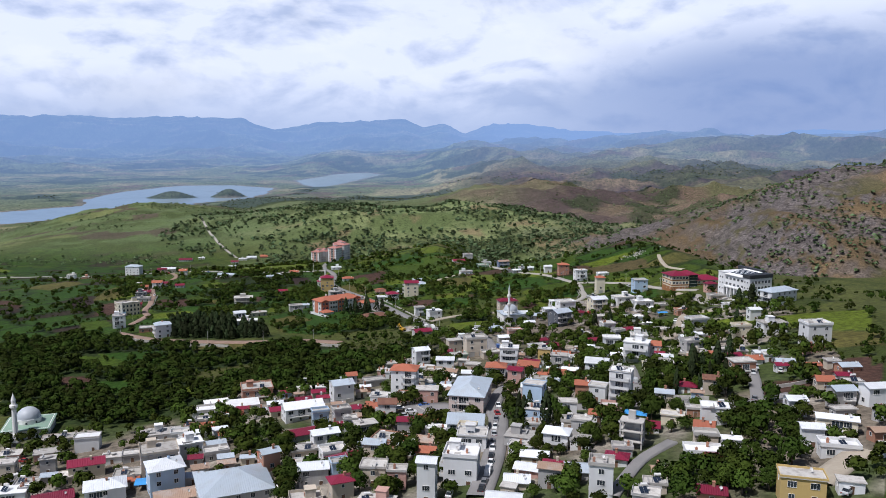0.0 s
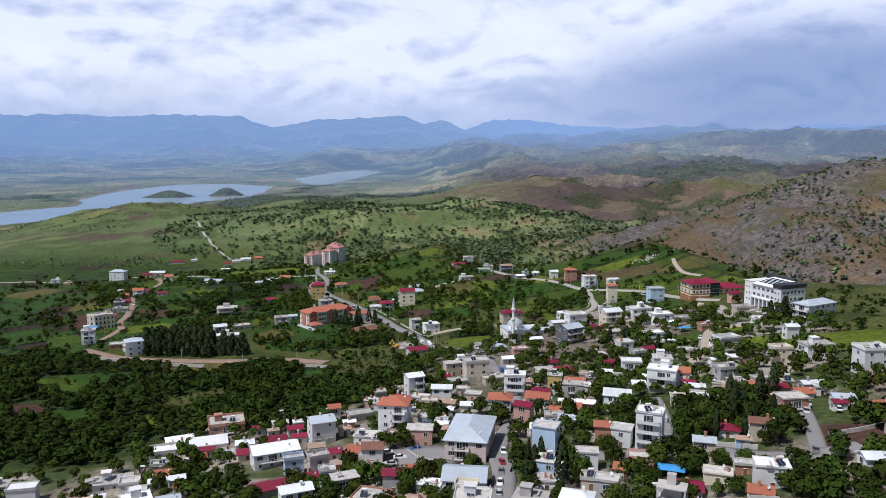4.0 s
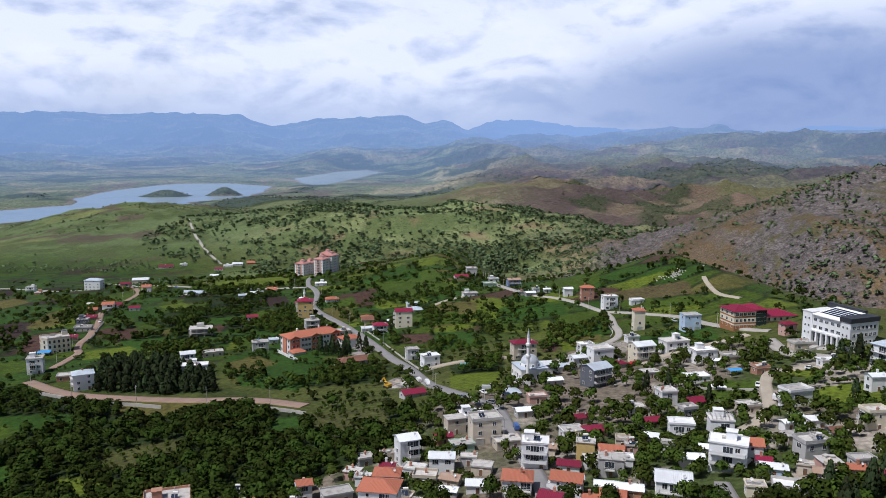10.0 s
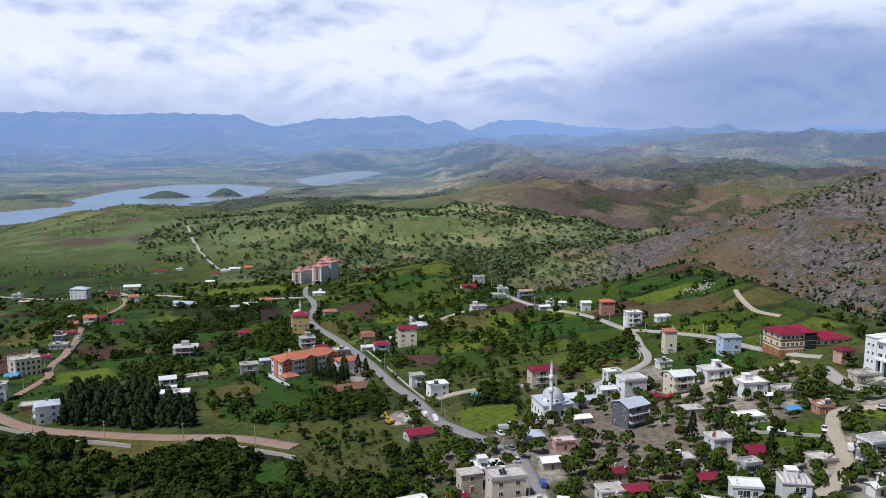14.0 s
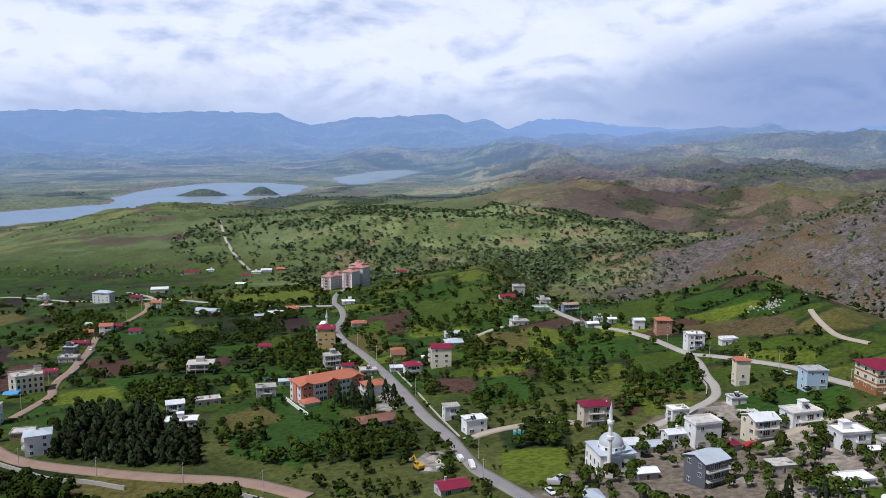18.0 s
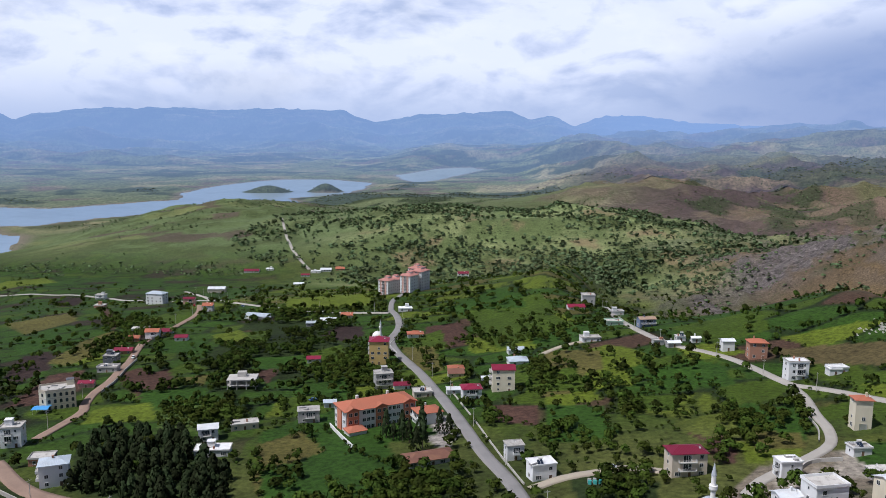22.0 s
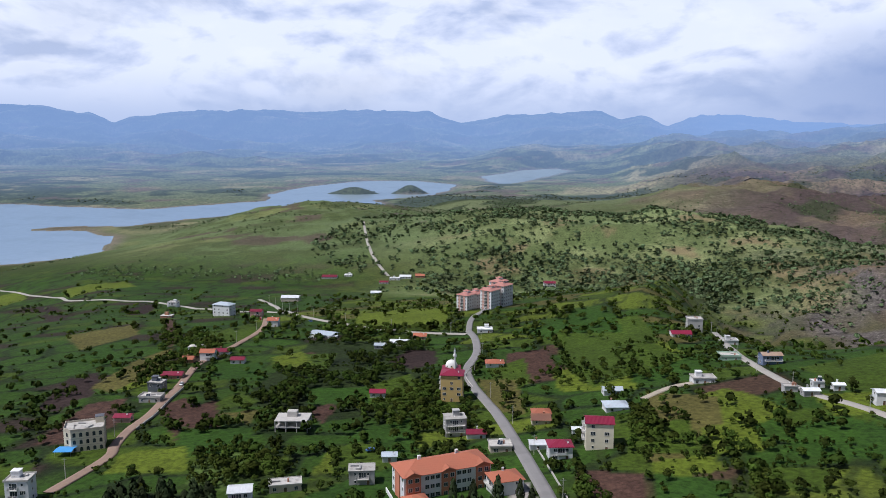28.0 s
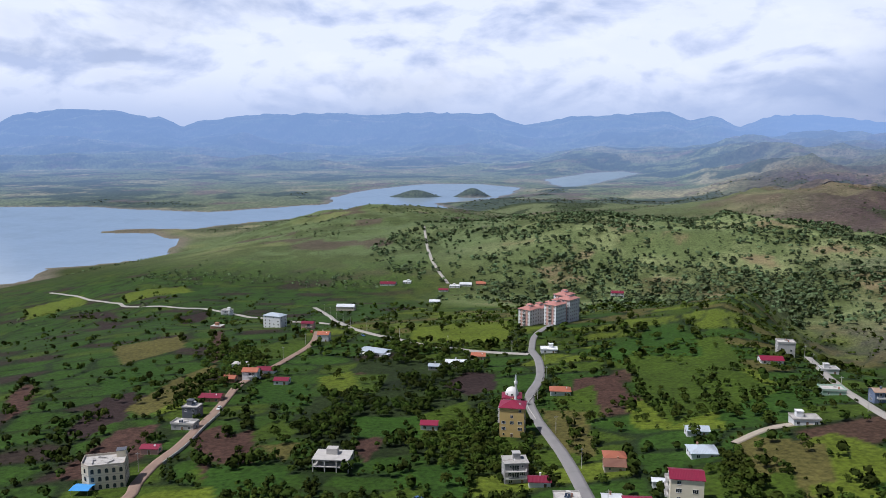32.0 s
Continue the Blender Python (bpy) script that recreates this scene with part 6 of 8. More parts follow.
minaret(109, 292, 7.5, OLD_STONE, "short weathered limestone minaret stump between the houses", 0.85, tip=OLD_STONE)


# ---- the town's houses: place, turn, width, depth, storeys, walls, roof ----
house(-149.7, 287.1, 10, 7.2, 5.0, 1, "rose", "flat")
house(-142.2, 267.3, 10, 7.5, 5.2, 2, "beige", "flat")
house(-134.7, 283.3, 20, 8.9, 5.3, 1, "rose", "flat")
house(-126.8, 266.1, 15, 4.9, 3.9, 2, "grey", "flat")
house(-110.0, 256.3, 20, 10.9, 6.6, 2, "cream", "gabR")
house(-113.4, 253.3, 20, 8.0, 5.6, 1, "beige", "flat")
house(-121.6, 256.1, 10, 5.7, 3.4, 1, "grey", "gabW")
house(-127.3, 251.6, 10, 7.1, 5.0, 1, "beige", "flat")
house(-112.0, 235.1, 25, 11.1, 6.6, 1, "grey", "gabR")
house(-125.6, 238.6, 10, 8.2, 5.8, 2, "white", "flat")
house(-94.6, 230.9, 20, 11.3, 7.9, 2, "white", "hipW")
house(-92.8, 245.6, 10, 8.1, 5.7, 1, "brick", "flat")
house(-98.5, 266.7, 15, 6.1, 4.3, 1, "grey", "flat")
house(-105.7, 267.9, 12, 6.4, 4.5, 1, "white", "flat")
house(-84.2, 249.7, 20, 11.2, 10.0, 3, "beige", "flat")
house(-77.5, 261.9, 25, 7.8, 6.3, 2, "white", "flat")
house(-77.3, 232.9, 25, 10.0, 9.0, 3, "blue", "hipW")
house(-96.4, 292.1, 15, 14.2, 7.1, 1, "white", "flat")
house(-122.0, 288.3, 10, 8.5, 5.1, 2, "white", "flat")
house(-138.7, 302.3, 15, 11.3, 5.6, 1, "beige", "flat")
house(-83.7, 236.1, 10, 6.7, 4.7, 1, "grey", "tarp")
house(-70.9, 220.9, 20, 11.6, 6.9, 1, "beige", "rust")
house(-69.3, 234.8, 10, 5.5, 3.9, 1, "grey", "gabW")
house(-83.7, 329.1, 20, 10.1, 8.1, 1, "white", "flat")
house(-86.6, 318.5, 15, 9.6, 6.7, 1, "white", "flat")
house(-67.1, 255.2, 20, 7.7, 5.4, 1, "grey", "flat")
house(-53.6, 218.3, 20, 19.7, 17.7, 2, "grey", "hipW")
house(-68.1, 335.8, 15, 12.8, 10.3, 2, "brick", "flat")
house(-71.3, 320.9, 15, 13.0, 9.1, 1, "white", "flat")
house(-42.8, 291.1, 20, 14.5, 8.7, 2, "white", "gabW")
house(-29.1, 306.3, 20, 8.2, 7.3, 3, "white", "gabW")
house(-39.9, 319.3, 15, 5.3, 4.2, 1, "beige", "gabR")
house(-39.8, 263.4, 25, 10.5, 6.3, 1, "grey", "gabR")
house(-29.5, 266.3, 20, 7.3, 4.4, 1, "grey", "gabR")
house(-22.9, 261.1, 8, 4.3, 3.9, 2, "white", "flat")
house(-17.4, 253.6, 20, 7.1, 4.9, 2, "beige", "flat")
house(-30.6, 250.2, 20, 8.6, 5.1, 2, "white", "gabW")
house(-26.8, 238.3, 20, 7.8, 6.2, 1, "white", "flat")
house(-45.2, 229.7, 30, 5.3, 4.2, 3, "brick", "gabW")
house(-23.0, 229.8, 30, 9.2, 6.5, 1, "grey", "gabR")
house(-21.9, 204.0, 20, 5.9, 4.7, 2, "beige", "hipR")
house(-13.1, 211.1, -6, 7.0, 5.6, 2, "beige", "flat")
house(-6.6, 204.3, -6, 5.0, 4.0, 2, "rose", "flat")
house(1.1, 192.6, -11, 4.7, 4.2, 4, "white", "gabW")
house(-12.1, 191.8, -16, 9.2, 6.4, 1, "rose", "flat")
house(-3.6, 251.6, -6, 5.8, 4.6, 2, "grey", "gabR")
house(6.0, 247.2, -16, 6.5, 4.5, 1, "white", "flat")
house(-16.7, 242.2, 10, 5.6, 3.9, 1, "grey", "gabW")
house(-10.4, 276.9, -1, 6.2, 5.0, 2, "white", "gabB")
house(-3.8, 306.4, -11, 9.9, 7.9, 4, "white", "hipO")
house(4.5, 289.4, -6, 8.2, 5.7, 2, "rose", "flat")
house(-12.7, 298.7, -11, 8.7, 5.2, 1, "white", "flat")
house(-26.7, 329.7, 15, 4.2, 3.8, 2, "white", "gabO")
house(-16.9, 326.1, 20, 8.4, 5.0, 1, "grey", "flat")
house(19.7, 274.0, -14, 12.2, 21.9, 3, "pink", "hipW")
house(15.5, 243.1, -10, 11.3, 10.2, 2, "white", "gabW")
house(16.0, 226.7, -10, 8.6, 6.9, 2, "white", "flat")
house(10.8, 202.3, -12, 8.9, 8.0, 3, "white", "flat")
house(38.7, 291.3, -26, 5.4, 4.8, 3, "rose", "gabR")
house(41.1, 264.4, -26, 7.0, 5.6, 3, "blue", "flat")
house(56.6, 300.0, -16, 6.2, 4.9, 1, "brick", "gabO")
house(52.7, 287.9, -20, 5.4, 4.3, 1, "white", "gabW")
house(72.1, 299.5, -18, 8.7, 7.8, 2, "white", "gabW")
house(69.0, 254.9, -26, 7.2, 5.8, 4, "white", "flat")
house(62.5, 259.9, -26, 5.6, 4.5, 2, "white", "flat")
house(91.9, 312.4, -26, 9.9, 6.9, 3, "white", "flat")
house(39.4, 215.9, -21, 7.0, 5.6, 2, "white", "hipW")
house(45.4, 212.3, -22, 5.3, 3.2, 1, "white", "flat")
house(58.1, 205.6, -26, 6.4, 4.5, 3, "grey", "skel")
house(66.9, 230.8, -23, 6.3, 3.8, 1, "grey", "tarp")
house(51.0, 194.8, -22, 5.5, 4.4, 1, "white", "hipR")
house(35.2, 196.1, -21, 6.4, 5.1, 1, "beige", "gabR")
house(42.3, 177.4, -16, 5.6, 5.0, 3, "white", "flat")
house(29.2, 217.2, -22, 6.7, 4.0, 1, "white", "flat")
house(21.4, 186.2, -22, 3.7, 2.9, 1, "beige", "flat")
house(57.6, 180.9, -6, 3.6, 2.9, 1, "brick", "rust")
house(71.3, 188.2, -11, 9.0, 5.4, 1, "white", "flat")
house(72.0, 183.2, -11, 4.1, 2.5, 1, "beige", "gabR")
house(80.6, 192.7, -14, 5.0, 3.0, 1, "white", "flat")
house(76.5, 199.8, -11, 6.0, 3.6, 1, "beige", "flat")
house(84.9, 214.8, -16, 7.4, 5.2, 2, "white", "flat")
house(105.5, 208.9, -6, 5.0, 4.5, 2, "white", "gabW")
house(119.8, 210.7, 3, 6.2, 5.0, 2, "grey", "gabW")
house(114.6, 200.6, 3, 6.0, 3.0, 1, "grey", "flat")
house(105.2, 187.3, -23, 9.4, 3.8, 2, "cream", "gabW")
house(96.9, 184.1, -11, 5.3, 4.2, 2, "white", "gabW")
house(99.0, 175.2, -16, 8.6, 4.3, 1, "white", "flat")
house(128.1, 207.3, 5, 8.1, 4.9, 2, "white", "gabW")
house(121.1, 193.0, 5, 4.6, 2.8, 1, "grey", "flat")
house(112.0, 179.4, 3, 5.4, 3.3, 1, "brick", "rust")
house(107.1, 168.5, -21, 4.0, 2.4, 1, "white", "flat")
house(79.9, 156.0, -18, 9.0, 5.4, 2, "yellow", "flat")
house(89.6, 154.1, -18, 5.1, 3.1, 1, "white", "flat")
house(156.5, 293.2, 4, 9.7, 6.8, 3, "white", "flat")
house(147.7, 278.3, 4, 6.7, 2.7, 1, "rose", "gabR")
house(153.7, 323.1, 5, 10.7, 6.4, 2, "white", "flat")
house(114.4, 264.2, 5, 8.1, 5.7, 2, "brick", "flat")
house(91.2, 254.2, -21, 6.1, 4.9, 1, "white", "hipR")
house(97.8, 246.2, -21, 7.4, 3.7, 2, "beige", "gabB")
house(187.9, 388.5, 25, 18.7, 8.4, 3, "white", "hipW")
house(98.1, 446.2, 15, 6.8, 4.7, 1, "grey", "hipR")
house(129.4, 463.5, 15, 12.0, 7.2, 2, "white", "flat")
house(133.2, 438.0, 10, 10.3, 7.2, 2, "white", "flat")
house(143.0, 430.5, 12, 7.7, 5.4, 1, "beige", "flat")
house(134.6, 426.4, 10, 3.5, 2.8, 1, "white", "gabW")
house(143.8, 405.5, 10, 5.4, 4.3, 1, "brick", "flat")
house(134.6, 408.3, 10, 5.2, 3.1, 1, "grey", "tarp")
house(118.8, 406.9, 10, 9.1, 5.4, 1, "white", "flat")
house(105.5, 424.2, 10, 7.2, 5.0, 1, "grey", "flat")
house(98.0, 381.4, 10, 6.1, 5.5, 2, "white", "flat")
house(105.8, 374.8, 20, 7.1, 5.7, 1, "grey", "gabR")
house(96.6, 356.5, 15, 5.1, 3.6, 2, "grey", "flat")
house(101.6, 341.3, -11, 7.1, 6.4, 2, "white", "skelroof")
house(89.6, 342.8, -11, 7.5, 5.3, 2, "white", "flat")
house(85.5, 358.4, 12, 6.1, 4.3, 1, "beige", "gabR")
house(84.4, 375.4, 10, 6.5, 4.6, 1, "white", "flat")
house(119.0, 360.6, 10, 7.1, 5.0, 1, "beige", "flat")
house(135.1, 360.3, 15, 9.3, 5.6, 2, "white", "flat")
house(126.0, 341.8, 10, 3.2, 2.5, 1, "white", "gabW")
house(120.7, 336.5, 10, 4.0, 3.2, 1, "white", "gabW")
house(129.5, 335.2, 5, 7.1, 4.2, 1, "white", "flat")
house(128.0, 323.1, 10, 4.3, 3.4, 1, "grey", "gabB")
house(141.6, 326.3, 5, 6.8, 4.8, 2, "cream", "flat")
house(116.9, 325.1, 10, 6.5, 3.9, 1, "beige", "flat")
house(114.4, 310.9, 10, 7.7, 5.4, 2, "grey", "flat")
house(99.9, 315.9, -16, 5.7, 5.1, 2, "white", "gabO")
house(97.9, 288.7, -21, 8.7, 5.2, 1, "white", "flat")
house(121.0, 287.1, 10, 6.4, 4.5, 1, "rose", "gabR")
house(121.7, 299.2, 5, 5.8, 3.5, 1, "grey", "flat")
house(163.1, 361.1, 3, 5.3, 4.2, 2, "white", "gabW")
house(168.5, 400.4, 5, 7.4, 4.4, 1, "white", "flat")
house(181.1, 458.6, 10, 6.3, 5.0, 2, "rose", "hipR")
house(173.9, 432.3, 5, 9.0, 5.4, 1, "beige", "flat")
house(150.6, 500.3, 5, 8.6, 6.9, 3, "blue", "flat")
house(147.2, 587.1, 5, 5.3, 4.2, 1, "white", "flat")
house(-2.3, 330.1, -6, 7.4, 5.9, 2, "white", "hipO")
house(3.6, 350.4, 20, 6.6, 5.9, 3, "white", "gabW")
house(14.2, 338.5, -6, 7.5, 5.2, 2, "white", "gabW")
house(8.9, 330.7, -11, 6.6, 4.6, 1, "beige", "flat")
house(23.4, 320.6, -6, 6.3, 4.4, 1, "white", "gabW")
house(26.0, 333.7, -16, 6.1, 4.3, 1, "beige", "flat")
house(34.0, 315.5, -11, 7.9, 7.1, 2, "white", "hipO")
house(46.6, 309.3, -21, 8.2, 5.7, 2, "white", "gabO")
house(42.0, 334.1, -11, 7.9, 6.3, 3, "white", "flat")
house(29.4, 359.8, 10, 9.7, 6.8, 3, "beige", "flat")
house(26.2, 379.2, 10, 8.7, 6.1, 1, "white", "flat")
house(20.2, 370.1, 15, 6.5, 4.6, 2, "beige", "flat")
house(15.7, 362.5, 15, 5.7, 4.0, 1, "brick", "gabR")
house(21.4, 353.7, 12, 7.2, 5.0, 1, "green", "flat")
house(36.0, 352.7, 12, 8.3, 5.0, 1, "beige", "flat")
house(44.6, 406.5, 10, 6.3, 5.7, 1, "grey", "hipW")
house(53.5, 398.3, 8, 6.7, 4.0, 1, "rose", "flat")
house(45.9, 381.1, 10, 6.1, 4.3, 1, "grey", "gabW")
house(65.0, 448.5, 10, 7.2, 5.8, 2, "white", "gabW")
house(74.2, 452.6, 12, 6.4, 5.1, 1, "white", "gabW")
house(65.6, 426.9, 12, 6.7, 4.0, 1, "grey", "gabW")
house(81.9, 420.3, 28, 9.8, 8.3, 3, "slate", "gabW")
house(63.6, 370.0, 10, 5.3, 4.2, 1, "beige", "gabR")
house(58.0, 356.5, 10, 7.1, 5.0, 1, "white", "flat")
house(65.7, 355.9, 10, 7.1, 4.9, 1, "rose", "hipR")
house(57.9, 336.1, -16, 5.4, 3.8, 2, "yellow", "flat")
house(65.5, 335.0, -16, 7.3, 4.4, 1, "rose", "gabO")
house(61.5, 320.2, -16, 7.2, 5.0, 2, "grey", "flat")
house(50.9, 327.2, -16, 6.3, 4.4, 1, "white", "gabR")
house(62.2, 303.0, -16, 5.9, 4.1, 1, "brick", "gabW")
house(69.1, 309.9, -16, 4.6, 3.7, 1, "beige", "flat")
house(6.3, 425.3, 20, 9.3, 6.5, 1, "grey", "gabR")
house(-194.5, 530.5, 15, 7.9, 6.4, 3, "white", "flat")
house(-170.7, 511.7, 15, 8.5, 6.0, 1, "brick", "flat")
house(-154.6, 492.9, 25, 9.4, 7.5, 3, "white", "hipW")
house(-209.2, 573.9, 12, 6.7, 5.4, 1, "grey", "tarp")
house(-223.5, 667.2, 5, 7.7, 6.1, 2, "slate", "flat")
house(-216.5, 650.1, 5, 11.0, 5.5, 1, "grey", "flat")
house(-211.2, 617.6, 12, 7.3, 5.1, 1, "rose", "gabR")
house(-230.5, 695.5, 10, 11.3, 6.8, 1, "brick", "gabR")
house(-242.2, 734.1, 10, 6.5, 5.2, 1, "brick", "gabO")
house(-256.4, 770.0, 10, 8.6, 6.0, 1, "white", "flat")
house(-232.7, 741.1, 10, 8.8, 6.2, 2, "white", "gabO")
house(-232.1, 758.2, 10, 10.6, 7.4, 1, "white", "gabR")
house(-210.3, 735.6, 10, 8.0, 6.4, 1, "white", "gabR")
house(-450.4, 1080.9, 5, 10.4, 8.3, 2, "white", "flat")
house(-373.7, 936.3, 5, 9.5, 7.6, 1, "brick", "flat")
house(-318.6, 936.4, -8, 17.0, 9.5, 4, "white", "hipW", "apartment_block", "apartment block")
house(-282.2, 923.9, 8, 10.0, 7.0, 2, "rose", "gabR")
house(-337.7, 1139.7, 10, 19.8, 11.9, 2, "beige", "gabW")
house(-242.1, 865.1, 8, 8.3, 6.6, 2, "white", "gabO")
house(-394.2, 1441.5, 8, 23.0, 13.8, 1, "white", "gabR")
house(-369.9, 1457.7, 8, 11.4, 9.1, 1, "white", "flat")
house(-275.1, 1276.7, 8, 13.0, 9.1, 1, "white", "gabW")
house(-291.6, 1441.1, 8, 15.1, 10.6, 1, "white", "flat")
house(-299.5, 1407.7, 8, 13.0, 9.1, 1, "white", "gabR")
house(-278.4, 1455.0, 8, 17.1, 12.0, 1, "white", "gabW")
house(-257.2, 1462.9, 8, 13.9, 9.7, 1, "brick", "gabO")
house(-134.7, 786.3, 8, 7.9, 5.5, 1, "grey", "gabW")
house(-124.9, 797.7, 8, 12.2, 7.3, 1, "white", "gabW")
house(-115.5, 817.7, 8, 8.5, 5.9, 1, "beige", "gabO")
house(-115.7, 536.8, 20, 7.6, 6.1, 2, "white", "gabW")
house(-107.2, 519.6, 10, 13.1, 6.5, 1, "white", "flat")
house(-105.5, 551.0, 22, 11.1, 5.5, 1, "beige", "flat")
house(-80.7, 561.8, 15, 9.1, 6.3, 2, "grey", "flat")
house(-76.9, 586.7, 12, 5.5, 4.4, 1, "white", "gabW")
house(-28.8, 557.9, 28, 10.5, 8.4, 2, "white", "hipO")
house(-23.1, 508.1, 26, 17.9, 8.1, 1, "white", "hipB")
house(-57.9, 625.5, 20, 9.0, 7.2, 3, "grey", "flat")
house(-47.9, 620.8, 12, 7.9, 5.5, 1, "white", "gabR")
house(-35.6, 602.5, 15, 8.6, 6.9, 1, "beige", "flat")
house(-20.8, 603.5, 10, 6.3, 5.0, 1, "white", "gabW")
house(-11.7, 592.5, 12, 8.8, 7.1, 2, "white", "hipR")
house(2.9, 602.6, 5, 10.5, 8.4, 4, "cream", "gabR")
house(-5.7, 618.9, 5, 3.9, 3.1, 1, "white", "gabW")
house(-22.3, 648.8, 10, 8.1, 6.5, 1, "beige", "hipO")
house(9.8, 677.0, 10, 9.0, 6.3, 1, "white", "gabW")
house(10.7, 650.4, 12, 10.3, 8.3, 1, "white", "hipW")
house(-55.2, 745.0, 10, 10.3, 7.2, 1, "white", "hipO")
house(-74.1, 841.8, 10, 10.5, 7.4, 1, "white", "flat")
house(-59.0, 1420.7, 8, 16.3, 13.1, 2, "white", "gabR")
house(55.2, 810.3, 8, 12.1, 8.4, 1, "white", "gabR")
house(67.6, 844.1, 5, 9.6, 7.6, 3, "grey", "flat")
house(52.4, 685.5, 10, 10.8, 6.5, 1, "white", "flat")
house(72.8, 738.4, 8, 10.4, 7.3, 1, "green", "flat")
house(83.3, 799.5, 8, 8.7, 6.1, 1, "white", "flat")
house(89.9, 720.2, 12, 10.1, 6.0, 2, "bluegrey", "rust")
house(117.0, 642.9, 5, 6.1, 4.8, 2, "white", "gabW")
house(126.8, 627.3, 0, 8.4, 6.7, 3, "brick", "hipO")
house(131.9, 589.0, 5, 8.9, 6.2, 3, "white", "flat")
house(149.3, 588.7, 10, 7.8, 4.7, 1, "white", "flat")
house(129.2, 518.9, 0, 5.8, 5.2, 4, "cream", "hipO")
house(118.7, 494.8, 10, 6.3, 4.4, 1, "white", "flat")
house(62.3, 489.2, 10, 11.7, 7.0, 3, "beige", "hipR")
house(7.1, 509.7, 15, 6.2, 5.0, 2, "white", "flat")
house(15.9, 490.3, 20, 8.4, 5.9, 2, "white", "flat")
house(92.2, 454.8, 15, 9.9, 6.9, 3, "white", "flat")
house(82.2, 455.0, 15, 6.5, 4.6, 2, "white", "gabW")
house(110.8, 452.8, 15, 9.5, 7.6, 3, "cream", "gabW")
house(-21.8, 638.3, 10, 8.0, 6.4, 1, "beige", "gabB")
house(-107.0, 678.4, 10, 7.6, 6.1, 1, "white", "gabR")
house(86.0, 662.2, 10, 5.9, 3.6, 1, "grey", "flat")
house(92.9, 656.3, 10, 6.9, 4.1, 1, "grey", "gabW")
house(99.0, 668.3, 8, 5.0, 3.5, 1, "white", "flat")
house(106.1, 663.6, 8, 4.9, 3.4, 1, "white", "gabW")
house(91.7, 481.5, 12, 6.9, 4.9, 2, "white", "flat")
house(116.0, 475.2, 10, 6.4, 3.9, 1, "grey", "flat")
house(-128.8, 617.9, 10, 14.6, 10.3, 2, "grey", "skel")
house(-69.0, 682.1, 5, 10.9, 9.9, 5, "yellow", "hipR")


# ---- the low houses and sheds that fill the town's blocks ----
def infill():
    rng = random.Random(31)
    ring = [r for k, r in WOODS if k == "town"][0]
    R = np.array(ROAD_POINTS)
    made = sheds = 0
    spots = sorted([(x + rng.uniform(-3, 3), y + rng.uniform(-3, 3)) for y in np.arange(165, 480, 8.5) for x in np.arange(-165, 190, 8.5)], key=lambda p: math.hypot(p[0] - 20, p[1] - 230))
    for x, y in spots:
        if sheds >= 90 or not within(np.array([x]), np.array([y]), ring)[0]:
            continue
        if any(within(np.array([x]), np.array([y]), r)[0] for k, r in WOODS if k == "wood"):
            continue
        w = rng.uniform(4.8, 9.0)
        d = w * rng.uniform(0.6, 0.85)
        reach = 0.5 * math.hypot(w, d)
        if any(math.hypot(x - a, y - b) < 0.80 * (reach + c) for a, b, c in BUILT) or (np.hypot(R[:, 0] - x, R[:, 1] - y) < R[:, 2] + 0.8 * reach).any():
            continue
        if fbm(np.array([x]), np.array([y]), 60, 2, 600)[0] < -0.25:
            continue
        if made >= 52:
            w, d = w * 0.72, d * 0.72
        wall = rng.choice(("white", "white", "beige", "beige", "grey", "grey", "rose", "cream", "brick", "blue"))
        roof = rng.choice(("flat", "flat", "flat", "flat", "gabW", "gabW", "gabR", "gabO", "rust"))
        house(x, y, rng.choice((8, 12, 16, 20)) - (18 if x > 110 else 30 if x > -15 and y < 345 else 0), w, d, rng.choice((1, 1, 1, 2)) if made < 52 else 1, wall, roof, *(() if made < 52 else ("outbuilding", "outbuilding")))
        made, sheds = made + 1, sheds + (made >= 52)


infill()


# ---- trees and scrub ----
def rounded(Q):
    """The way a crown of unit size faces at each leaf corner."""
    n = np.stack([Q[..., 0], Q[..., 1], (Q[..., 2] - 0.75) * 0.8 + 0.12], -1)
    return n / np.maximum(np.linalg.norm(n, axis=-1, keepdims=True), 1e-6)


